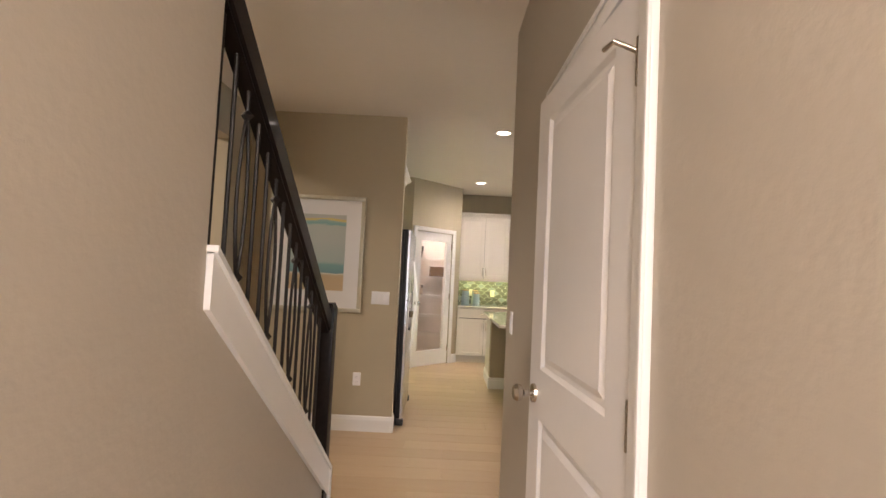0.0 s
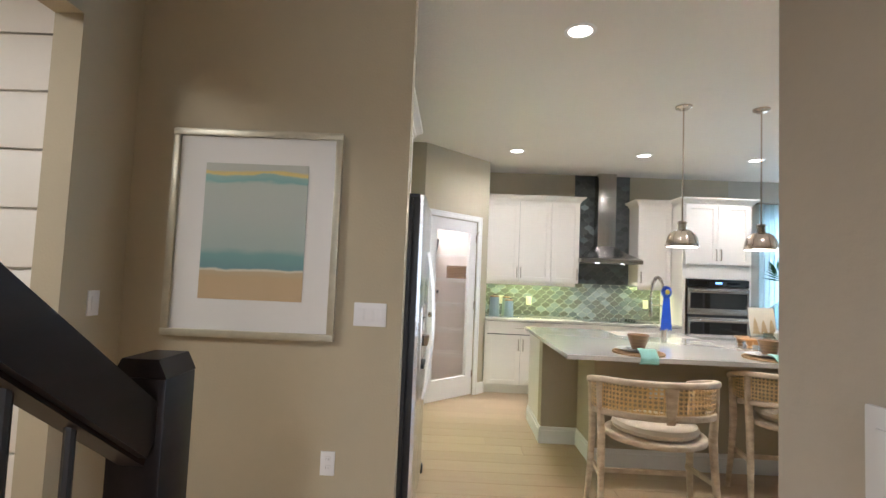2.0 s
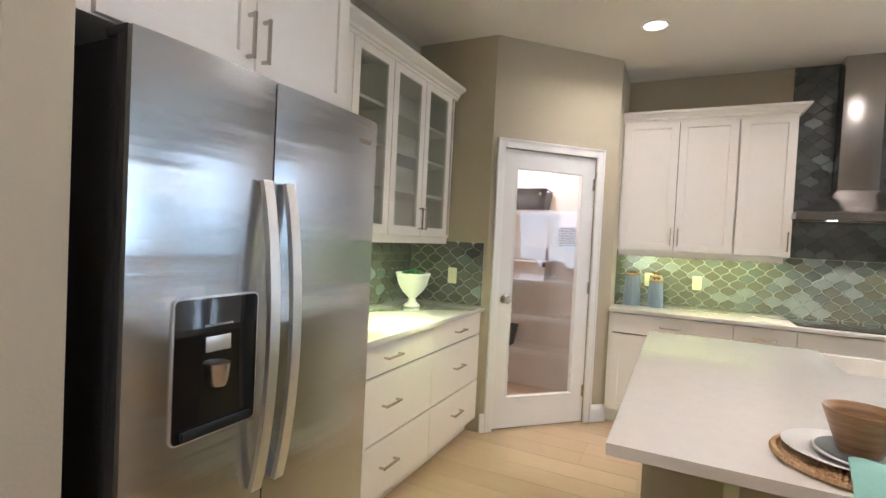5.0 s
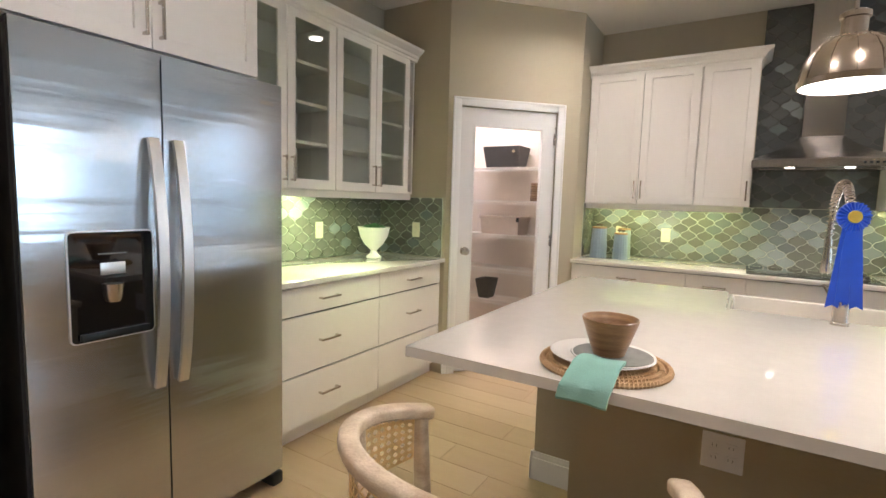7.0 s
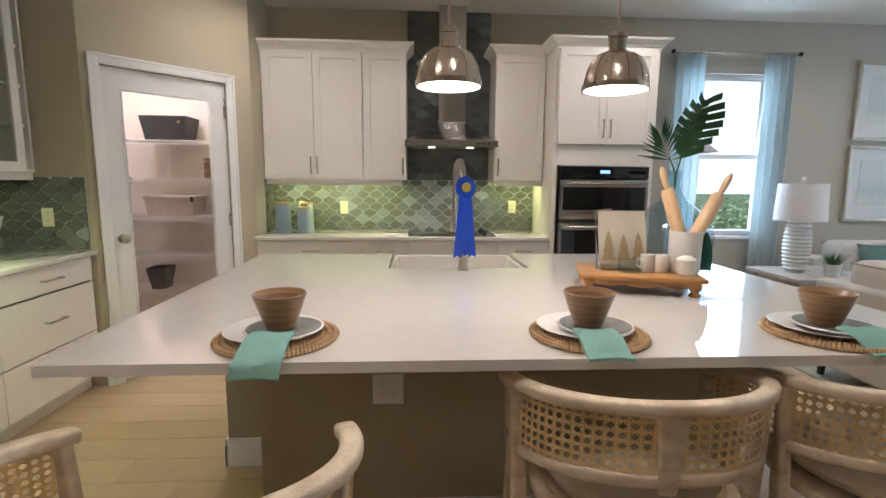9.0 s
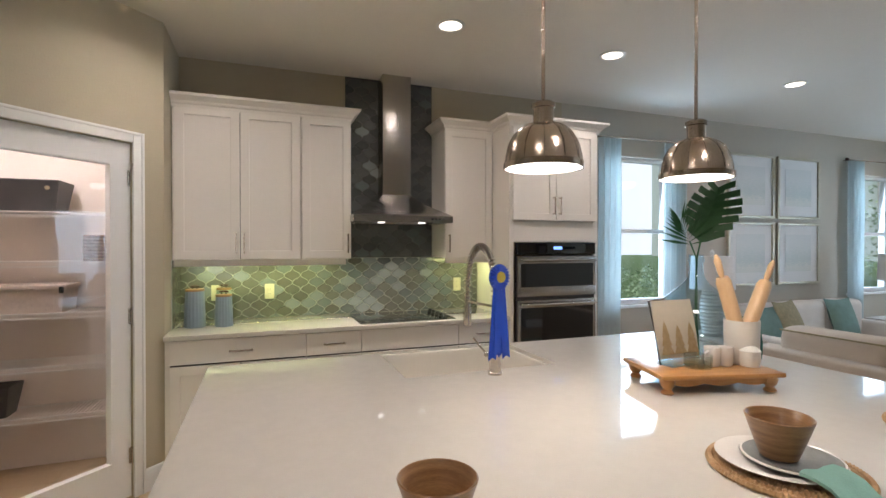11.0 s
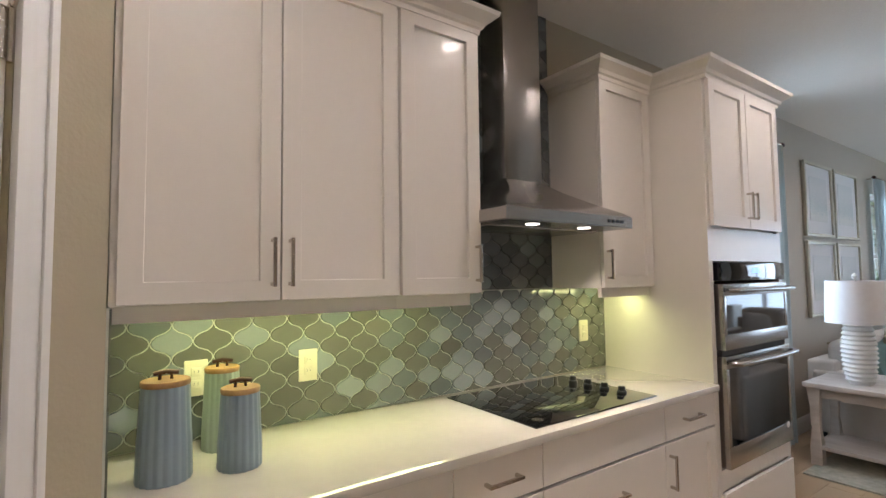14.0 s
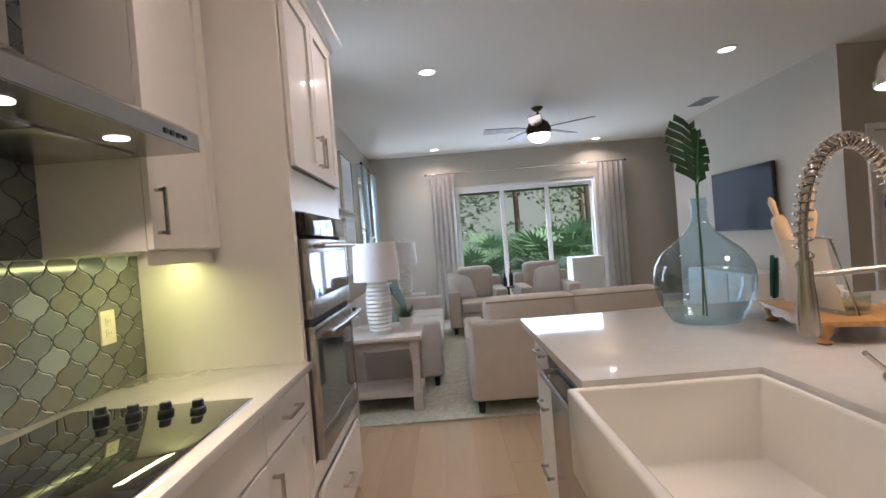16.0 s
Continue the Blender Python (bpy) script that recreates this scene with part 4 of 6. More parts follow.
# ---- refrigerator ----
fg = placed("refrigerator", F_LEFT, (-3.48, 0, 0), "stainless side-by-side refrigerator with a black cabinet", "refrigerator")
part("body", B(-3.942, -3.016, -0.725, -0.03, 0.03, 1.812, 0.004), "fridge_side", fg)
GAPU = -3.532
for a, b_, nm in ((-3.946, GAPU - .003, "freezer"), (GAPU + .003, -3.012, "fresh")):
    part("door_edge", B(a, b_, -0.765, -0.727, 0.065, 1.815, 0.004), "fridge_side", fg)
    dm = bmesh.new()
    n = 10
    sec = [(a + (b_ - a) * i / n, -0.783 - .010 * math.sin(math.pi * i / n) ** .6) for i in range(n + 1)]
    prism(dm, [(a, -0.765)] + sec + [(b_, -0.765)], 2, 0.065, 1.828)
    part("door", dm, "steel", fg, f"brushed stainless {nm} door")
for u in (GAPU - 0.043, GAPU + 0.043):
    pts = [(u, -0.796 - 0.055 * math.sin(math.pi * (k + .25) / 20.5) ** .7, 1.535 - .89 * k / 20) for k in range(21)]
    part("handle", tube(bmesh.new(), pts, 0.015, sq=(0.018, 0.008)), "steel_bright", fg, "long bowed stainless handle", smooth=False)
dm = bmesh.new()
prism(dm, [(x_, z_) for cx, cz, a0 in ((-3.600, 1.202, 0), (-3.822, 1.202, 90), (-3.822, .875, 180), (-3.600, .875, 270)) for x_, z_ in [(cx + .013 * math.cos(radians(a0 + q)), cz + .013 * math.sin(radians(a0 + q))) for q in (0, 30, 60, 90)]], 1, -.799, -.790)
dp = part("dispenser", dm, "blackgloss", fg, "black water and ice dispenser")
dm = bmesh.new()
prism(dm, [(x_, z_) for cx, cz, a0 in ((-3.600, 1.202, 0), (-3.822, 1.202, 90), (-3.822, .875, 180), (-3.600, .875, 270)) for x_, z_ in [(cx + .018 * math.cos(radians(a0 + q)), cz + .018 * math.sin(radians(a0 + q))) for q in (0, 30, 60, 90)]], 1, -.797, -.789)
part("dispenser_rim", dm, "steel_bright", fg, "thin bright steel rim")
part("paddle", L([(0, .985), (.020, .985), (.026, 1.0), (.030, 1.045), (0, 1.05)], -3.715, -.805, 20), "nickel", dp, "metal paddle")
part("dispenser_label", B(-3.75, -3.675, -0.802, -0.798, 1.075, 1.115, 0.001), "steel_bright", dp, "pale printed label")
part("label_strip", B(-3.755, -3.67, -0.8022, -0.7992, 1.142, 1.147), "plate_g", dp)
part("drip_tray", B(-3.815, -3.607, -0.815, -0.797, 0.868, 0.89, 0.004), "black", dp)
part("nameplate", B(-3.13, -3.06, -0.792, -0.787, 1.735, 1.75), "nickel", fg)
for u in (-3.92, -3.05):
    part("foot", B(u - .03, u + .03, -0.80, -0.70, 0.0, 0.06, 0.01), "black", fg)
    part("hinge_cover", B(u - .025, u + .025, -0.76, -0.68, 1.8135, 1.835, 0.003), "fridge_side", fg)

# ---- pantry door and pantry ----
pd = placed("pantry_door", F_DIAG, (0.495, 0, 0), "closed white pantry door with one tall clear glass pane", "door")
fr = bmesh.new()
for q in ((0.103, 0.215, 0.01, 2.062), (0.775, 0.887, 0.01, 2.062), (0.215, 0.775, 0.01, 0.235), (0.215, 0.775, 1.93, 2.062)):
    box(fr, q[0], q[1], 0.012, 0.047, q[2], q[3])
for q in ((0.207, 0.219, 0.227, 1.938), (0.771, 0.783, 0.227, 1.938), (0.219, 0.771, 0.227, 0.239), (0.219, 0.771, 1.926, 1.938)):
    box(fr, q[0], q[1], 0.007, 0.052, q[2], q[3], 0.002)
part("door_leaf", fr, "door", pd, smooth=False)
part("pane", B(0.214, 0.776, 0.027, 0.032, 0.234, 1.931), "glass", pd, "clear glass pane").visible_shadow = False
casing(pd, 0.10, 0.89, 2.068)
knob(pd, 0.158, 0.97, 0.012)
for z in (0.25, 1.06, 1.86):
    hinge(pd, 0.887, z, 0.010)
part("door_stop", T([(0.885, 0.0, 1.91), (0.865, -0.04, 1.94), (0.85, -0.05, 1.94)], 0.006), "nickel", pd, "hinge-pin door stop")
setting("wall_pantry_north", B(-1.36, -0.085, -0.012, -0.001, 0, CEIL), "pinkwall", "pale pantry wall")
setting("wall_pantry_west", B(-1.369, -1.357, -1.24, -0.012, 0, CEIL), "pinkwall", "pale pantry wall")


def wire_shelf(x0, x1, y0, y1, z, along_x, label):
    e = thing("wire_shelf", ((x0 + x1) / 2, (y0 + y1) / 2, z), label, "shelf", "pantry shelves")
    b = bmesh.new()
    n = int(((x1 - x0) if along_x else (y1 - y0)) / 0.022)
    for i in range(n):
        if along_x:
            u = x0 + 0.011 + i * 0.022
            box(b, u - .0015, u + .0015, y0, y1, z - .003, z)
            box(b, u - .0015, u + .0015, y0 - .003, y0, z - .03, z)
        else:
            u = y0 + 0.011 + i * 0.022
            box(b, x0, x1, u - .0015, u + .0015, z - .003, z)
            box(b, x1, x1 + .003, u - .0015, u + .0015, z - .03, z)
    part("cross_wires", b, "wire", e, smooth=False, kind="stuff")
    b = bmesh.new()
    for k in ((y0, z), (y0, z - .03), (y1 - .02, z - .006)) if along_x else ((x1, z), (x1, z - .03), (x0 + .02, z - .006)):
        if along_x:
            box(b, x0, x1, k[0] - .004, k[0] + .003, k[1] - .004, k[1] + .003)
        else:
            box(b, k[0] - .003, k[0] + .004, y0, y1, k[1] - .004, k[1] + .003)
    part("front_rods", b, "wire", e, smooth=False)


for z in (0.41, 0.72, 1.05, 1.37, 1.68):
    wire_shelf(-1.35, -0.09, -0.32, -0.014, z, True, "white wire shelf on the back wall of the pantry")
    wire_shelf(-1.355, -1.05, -1.20, -0.33, z, False, "white wire shelf on the side wall of the pantry")


def bin_(name, x0, x1, y0, y1, z0, z1, mt, label, flare=0.03):
    e = thing(name, ((x0 + x1) / 2, (y0 + y1) / 2, z0), label, "storage box" if name != "basket" else "basket")
    b = bmesh.new()
    o = [b.verts.new(v) for v in ((x0 + flare, y0 + flare, z0), (x1 - flare, y0 + flare, z0), (x1 - flare, y1 - flare, z0), (x0 + flare, y1 - flare, z0))]
    t = [b.verts.new(v) for v in ((x0, y0, z1), (x1, y0, z1), (x1, y1, z1), (x0, y1, z1))]
    i = [b.verts.new(v) for v in ((x0 + .008, y0 + .008, z1), (x1 - .008, y0 + .008, z1), (x1 - .008, y1 - .008, z1), (x0 + .008, y1 - .008, z1))]
    d = [b.verts.new(v) for v in ((x0 + flare + .008, y0 + flare + .008, z0 + .01), (x1 - flare - .008, y0 + flare + .008, z0 + .01), (x1 - flare - .008, y1 - flare - .008, z0 + .01), (x0 + flare + .008, y1 - flare - .008, z0 + .01))]
    for p, q in ((o, t), (t, i), (i, d)):
        for k in range(4):
            b.faces.new((p[k], p[(k + 1) % 4], q[(k + 1) % 4], q[k]))
    b.faces.new(o[::-1]), b.faces.new(d)
    part("box", b, mt, e)
    return e


bx = bin_("storage_box", -0.98, -0.60, -0.31, -0.05, 1.681, 1.88, "darkbin", "charcoal storage bin on the top pantry shelf")
part("grommet", lathe_y(-0.66, 1.83, -0.313, [(0, -.002), (.014, -.002), (.014, 0.006), (0, .006)]), "nickel", bx)
def woven(name, x0, x1, y0, y1, z0, z1, label):
    """A basket of round rows that weave in and out."""
    e = thing(name, ((x0 + x1) / 2, (y0 + y1) / 2, z0), label, "basket")
    b = B(x0 + .012, x1 - .012, y0 + .012, y1 - .012, z0, z1 - .02)
    rows = max(3, int((z1 - z0) / .022))
    for r in range(rows):
        z = z0 + .011 + r * (z1 - z0 - .01) / rows
        for i, (p, q) in enumerate((((x0, y0), (x1, y0)), ((x1, y0), (x1, y1)), ((x1, y1), (x0, y1)), ((x0, y1), (x0, y0)))):
            n = max(3, int(math.dist(p, q) / .035))
            pts = []
            for k in range(n * 3 + 1):
                f = k / (n * 3)
                w = .005 * math.sin(math.pi * k / 3 * 1.0 + r * math.pi)
                dx, dy = (q[1] - p[1]), -(q[0] - p[0])
                l_ = math.hypot(dx, dy)
                pts.append((p[0] + (q[0] - p[0]) * f + dx / l_ * w, p[1] + (q[1] - p[1]) * f + dy / l_ * w, z))
            tube(b, pts, .0105, 6)
    part("weave", b, "basket", e)
    return e


woven("basket", -0.47, -0.15, -0.31, -0.08, 1.371, 1.55, "brown woven seagrass basket on the pantry shelf")
woven("basket", -1.32, -1.10, -0.62, -0.38, 1.371, 1.52, "small brown woven basket on the side shelf")
pb = bin_("storage_box", -0.98, -0.58, -0.31, -0.05, 1.051, 1.20, "pinkbox", "blush patterned fabric box with a lid", 0.012)
part("lid", B(-0.99, -0.57, -0.32, -0.04, 1.20, 1.225, 0.004), "pinkbox", pb)
part("tab", B(-0.60, -0.575, -0.327, -0.32, 1.175, 1.215), "black", pb)
bin_("storage_box", -1.02, -0.86, -0.30, -0.10, 0.411, 0.60, "darkbin", "small dark bin on the lowest pantry shelf")

# ---- island ----
TOPZ = 0.914
e = thing("island_top", (1.66, -2.4, 0.884), "white polished quartz island top with a sink cut-out", "countertop")
part("slab", prism(bmesh.new(), [(0.36, -3.34), (2.97, -3.34), (2.97, -1.53), (1.89, -1.53), (1.89, -2.03), (1.15, -2.03), (1.15, -1.53), (0.36, -1.53)], 2, 0.884, 0.914), "quartz", e, smooth=False)
il = thing("kitchen_island", (1.66, -2.2, 0), "kitchen island with olive-grey walls and white cabinets", "island")
KW = [(0.40, -2.16), (0.40, -2.30), (0.71, -2.30), (0.71, -2.78), (2.56, -2.78), (2.56, -2.30), (2.93, -2.30), (2.93, -2.16)]
part("knee_wall", prism(bmesh.new(), KW, 2, 0, 0.884), "island_paint", il, "painted olive-grey knee wall", smooth=False)
part("side_panel", B(0.405, 0.44, -2.158, -1.60, 0, 0.883), "cab", il, "white end panel", smooth=False)
part("side_panel", B(2.89, 2.925, -2.158, -1.60, 0, 0.883), "cab", il, "white end panel", smooth=False)
def bb_run(bm, p, q, n):
    (x0, y0), (x1, y1) = p, q
    nx, ny = n
    for t, h in ((0.016, 0.11), (0.009, 0.14)):
        box(bm, min(x0, x1, x0 + nx * t, x1 + nx * t), max(x0, x1, x0 + nx * t, x1 + nx * t), min(y0, y1, y0 + ny * t, y1 + ny * t), max(y0, y1, y0 + ny * t, y1 + ny * t), 0, h, 0.002)
for p, q, n in (((0.40, -2.16), (0.40, -2.316), (-1, 0)), ((0.384, -2.30), (0.71, -2.30), (0, -1)), ((0.71, -2.30), (0.71, -2.796), (-1, 0)),
                ((0.694, -2.78), (2.576, -2.78), (0, -1)), ((2.56, -2.30), (2.56, -2.796), (1, 0)), ((2.56, -2.30), (2.946, -2.30), (0, -1)), ((2.93, -2.16), (2.93, -2.316), (1, 0)),
                ((0.405, -2.158), (0.405, -1.60), (-1, 0))):
    ibb = bmesh.new()
    bb_run(ibb, p, q, n)
    part("baseboard", ibb, "trim", il, "white moulded baseboard", smooth=False)
part("carcass", B(0.441, 2.889, -2.158, -1.60, 0.10, 0.655), "cab", il, smooth=False)
part("carcass", B(0.441, 1.149, -2.158, -1.60, 0.656, 0.883), "cab", il, smooth=False)
part("carcass", B(1.892, 2.889, -2.158, -1.60, 0.656, 0.883), "cab", il, smooth=False)
for a, b_ in ((0.445, 1.148), (2.535, 2.888)):
    for c, d in ((0.72, 0.878), (0.42, 0.712), (0.112, 0.412)):
        f = B(a, b_, -1.60, -1.58, c, d, 0.0015)
        fp = part("drawer_front", f, "cab", il, smooth=False)
        m_ = (a + b_) / 2
        h = B(m_ - .07, m_ + .07, -1.557, -1.547, (c + d) / 2 - .005, (c + d) / 2 + .005)
        for s in (-.06, .06):
            box(h, m_ + s - .005, m_ + s + .005, -1.58, -1.55, (c + d) / 2 - .005, (c + d) / 2 + .005)
        part("handle", h, "nickel", fp, "brushed nickel bar pull", smooth=False)
for a, b_ in ((1.152, 1.518), (1.522, 1.888)):
    part("door", B(a, b_, -1.60, -1.58, 0.112, 0.648, 0.0015), "cab", il, smooth=False)
dw = thing("dishwasher", (2.23, -1.58, 0.1), "stainless dishwasher in the island", "dishwasher")
part("door", B(1.93, 2.53, -1.60, -1.568, 0.12, 0.875, 0.004), "steel_h", dw)
part("control_strip", B(1.935, 2.525, -1.572, -1.565, 0.80, 0.872), "blackgloss", dw)
part("handle", T([(1.96, -1.566, 0.775), (1.97, -1.53, 0.775), (2.49, -1.53, 0.775), (2.50, -1.566, 0.775)], 0.011), "steel_h", dw)
sk = thing("farmhouse_sink", (1.52, -1.76, 0.66), "white fireclay apron-front sink", "sink")
s_ = bmesh.new()
for (x0, x1, y0, y1, z) in (((1.153, 1.887, -2.028, -1.485, 0.66)),):
    o0 = [s_.verts.new(v) for v in ((x0, y0, z), (x1, y0, z), (x1, y1, z), (x0, y1, z))]
    o1 = [s_.verts.new(v) for v in ((x0, y0, .900), (x1, y0, .900), (x1, y1, .900), (x0, y1, .900))]
    i1 = [s_.verts.new(v) for v in ((x0 + .022, y0 + .022, .900), (x1 - .022, y0 + .022, .900), (x1 - .022, y1 - .028, .900), (x0 + .022, y1 - .028, .900))]
    i0 = [s_.verts.new(v) for v in ((x0 + .035, y0 + .035, .68), (x1 - .035, y0 + .035, .68), (x1 - .035, y1 - .04, .68), (x0 + .035, y1 - .04, .68))]
    for p, q in ((o0, o1), (o1, i1), (i1, i0)):
        for k in range(4):
            s_.faces.new((p[k], p[(k + 1) % 4], q[(k + 1) % 4], q[k]))
    s_.faces.new(o0[::-1]), s_.faces.new(i0)
bmesh.ops.bevel(s_, geom=s_.edges[:], offset=0.009, segments=3, affect="EDGES", profile=0.5)
part("basin", s_, "sinkw", sk)
part("drain", L([(0, .681), (.042, .681), (.042, .685), (.034, .6835), (0, .683)], 1.52, -1.80), "nickel", sk)
fc = thing("faucet", (1.534, -2.10, TOPZ), "brushed nickel spring-neck kitchen faucet", "faucet")
X, Y = 1.534, -2.10
part("base", L([(0, .9142), (.030, .9142), (.030, .922), (.026, .926), (.026, 1.03), (.020, 1.035), (0, 1.035)], X, Y), "nickel", fc)
part("riser", L([(0, 1.03), (.014, 1.03), (.014, 1.24), (0, 1.24)], X, Y, 20), "nickel", fc)
arch = [(X - .09 * (1 - math.cos(a)) * .18, Y + .112 * (1 - math.cos(a)), 1.27 + .195 * math.sin(a)) for a in [math.pi * i / 24 for i in range(25)]]
arch = [(X, Y, 1.24)] + arch + [(arch[-1][0], arch[-1][1], 1.22)]
part("hose", T(arch, 0.009, 10), "nickel", fc)
hel = []
tot = len(arch) - 1
for i in range(34 * 12 + 1):
    f = i / (34 * 12) * tot
    k = min(int(f), tot - 1)
    p, q = Vector(arch[k]), Vector(arch[k + 1])
    c = p.lerp(q, f - k)
    d = (q - p).normalized()
    s = Vector((1, 0, 0))
    u = d.cross(s).normalized()
    a = 2 * math.pi * i / 12
    hel.append(c + .0155 * (math.cos(a) * s + math.sin(a) * u))
part("spring", T(hel, 0.0024, 5), "nickel", fc, "coiled spring")
hx, hy = arch[-1][0], arch[-1][1]
part("spray_head", L([(0, 1.09), (.017, 1.09), (.020, 1.10), (.018, 1.15), (.014, 1.20), (.014, 1.235), (0, 1.235)], hx, hy, 24), "nickel", fc)
part("support_arm", T([(X, Y, 1.205), (hx, hy, 1.205)], .006), "nickel", fc)
lv = T([(X + .01, Y, .985), (X - .005, Y + .045, .985), (X - .02, Y + .06, .99)], .013)
tube(lv, [(X - .015, Y + .05, .99), (X - .045, Y + .13, 1.05)], .005)
part("lever", lv, "nickel", fc)
rb = thing("award_ribbon", (X, Y - .03, 1.1), "royal blue rosette ribbon hung on the faucet", "ribbon")
ros = bmesh.new()
seg = 48
cn = ros.verts.new((X, Y - .050, 1.335))
rg = [ros.verts.new((X + (r_ * math.cos(a)), Y - .038 - dd, 1.335 + r_ * math.sin(a))) for i in range(seg) for a, r_, dd in ((2 * math.pi * i / seg, .052 + .004 * (i % 2), .008 * (i % 2)),)]
bk = [ros.verts.new((v.co.x, v.co.y + .01, v.co.z)) for v in rg]
for i in range(seg):
    j = (i + 1) % seg
    ros.faces.new((cn, rg[i], rg[j])), ros.faces.new((rg[i], bk[i], bk[j], rg[j]))
ros.faces.new(bk[::-1])
part("rosette", ros, "ribbon", rb)
part("centre", lathe_y(X, 1.335, Y - .050, [(0, -.004), (.022, -.003), (.024, .002), (0, .002)]), "gold", rb, "gold centre button")
for i, (dx, w, zb) in enumerate(((-.038, .022, .985), (-.012, .02, 1.0), (.014, .02, .995), (.038, .022, .985))):
    t_ = prism(bmesh.new(), [(X + dx * .3 - .018, 1.31), (X + dx * .3 + .018, 1.31), (X + dx * 1.02 + w, zb), (X + dx * 1.02, zb + .012), (X + dx * 1.02 - w, zb)], 1, Y - .036 - .004 * (i % 2), Y - .034 - .004 * (i % 2))
    part("tail", t_, "ribbon", rb, smooth=False)

rb.rotation_euler = (0, 0, radians(16))


def setting_at(x, y, rot, hang):
    e = thing("placemat", (x, y, TOPZ), "round woven rattan placemat on the island", "placemat", "placemats")
    b = bmesh.new()
    for k in range(1, 9):
        r = k * .0205
        n = 12 * k
        pts = [(x + r * math.cos(math.pi * i / n), y + r * math.sin(math.pi * i / n), TOPZ + .006 + (.0012 if (i + k) % 2 else 0)) for i in range(2 * n + 1)]
        tube(b, pts, [(.0118 if (i + k) % 2 else .0078) * (1 if k < 8 else .85) for i in range(2 * n + 1)], 6)
    lathe(b, [(0, TOPZ + .001), (.16, TOPZ + .001), (.16, TOPZ + .005), (0, TOPZ + .005)], x, y)
    part("mat", b, "rattan", e, smooth=False)
    e = thing("dinner_plate", (x, y, TOPZ + .014), "white dinner plate on a placemat", "plate", "dinner plates")
    z = TOPZ + .0135
    part("plate", L([(0, z), (.08, z), (.135, z + .016), (.139, z + .018), (.136, z + .019), (.08, z + .005), (0, z + .005)], x - .01, y + .01, 48), "plate_w", e)
    e = thing("salad_plate", (x + .02, y, z + .006), "speckled grey salad plate with a pale rim", "plate", "salad plates")
    z += .008
    part("plate", L([(0, z), (.07, z), (.105, z + .010), (.108, z + .014), (.105, z + .0145), (.096, z + .012), (.07, z + .005), (0, z + .005)], x + .02, y, 48), "plate_g", e)
    part("rim", L([(.1035, z + .0145), (.1085, z + .0150), (.110, z + .012), (.107, z + .009)], x + .02, y, 48), "plate_w", e, "pale rim")
    z += .006
    e = thing("bowl", (x + .005, y + .01, z), "turned acacia wood bowl on the plates", "bowl", "wooden bowls")
    part("bowl", L([(0, z), (.036, z), (.042, z + .003), (.057, z + .045), (.0745, z + .097), (.0755, z + .101), (.073, z + .103), (.069, z + .100), (.053, z + .045), (.036, z + .012), (0, z + .010)], x + .005, y + .02, 48), "bowl", e)
    e = thing("napkin", (x + rot, y - .14, TOPZ + .03), "folded teal linen napkin over the plates", "napkin", "napkins")
    b = bmesh.new()
    nx, c0 = 9, x + rot
    prof = [(-3.238, .961), (-3.255, .960), (-3.275, .957), (-3.30, .950), (-3.325, .930)] if hang < 1 else [(-3.235, .961), (-3.26, .959), (-3.285, .955), (-3.32, .936), (-3.345, .921), (-3.354, .912), (-3.356, .895), (-3.357, .880)]
    if hang < 1:
        prof += [(-3.338, .921), (-3.347, .917)]
    up, dn = [], []
    for j, (yy, zz) in enumerate(prof):
        wd = .056 + .006 * j / len(prof)
        sh = (-.025 if hang else .02) * j / len(prof)
        up.append([b.verts.new((c0 + sh + wd * (2 * i / (nx - 1) - 1), yy + .003 * math.sin(i * 1.3 + j), zz + .0025 * math.sin(i * .9 + j * .7))) for i in range(nx)])
        dn.append([b.verts.new((v.co.x, v.co.y + (.008 if j > 5 and hang else 0), v.co.z - .008)) for v in up[-1]])
    for A, S in ((up, 1), (dn, -1)):
        for p, q in zip(A, A[1:]):
            for i in range(nx - 1):
                f = (p[i], p[i + 1], q[i + 1], q[i])
                b.faces.new(f if S > 0 else f[::-1])
    for A, C in ((up[0], dn[0]), (up[-1], dn[-1]), ([r[0] for r in up], [r[0] for r in dn]), ([r[-1] for r in up], [r[-1] for r in dn])):
        for i in range(len(A) - 1):
            b.faces.new((A[i], A[i + 1], C[i + 1], C[i]))
    part("cloth", b, "teal", e)


setting_at(0.895, -3.155, 0.015, 1)
setting_at(1.80, -3.155, -0.022, 0)
setting_at(2.53, -3.17, 0.02, 0)

# ---- riser with its things, glass jug ----
TF = pose(2.24, -2.515, 0, 0, 0, -15)
tr = placed("riser_tray", TF, (0, 0, TOPZ), "honey wood footed serving riser with a scalloped apron", "tray")
part("board", B(-0.245, 0.245, -0.155, 0.155, 0.972, 0.990, 0.006), "traywood", tr)
for y in (-0.125, 0.125):
    ap = prism(bmesh.new(), [(-0.20, 0.972)] + [(-0.20 + .40 * i / 24, 0.957 - .010 * abs(math.sin(i * math.pi / 8)) - .004) for i in range(25)] + [(0.20, 0.972)], 1, y - .008, y + .008)
    part("apron", ap, "traywood", tr)
for x in (-0.205, 0.205):
    for y in (-0.12, 0.12):
        lb = L([(0, .9142), (.020, .9142), (.024, .92), (.014, .932), (.024, .945), (.028, .960), (.026, .972), (0, .972)], x, y, 16)
        part("foot", lb, "traywood", tr)
RZT = 0.9905
cr = thing("utensil_crock", (2.43, -2.55, RZT), "white ceramic crock holding two rolling pins", "crock")
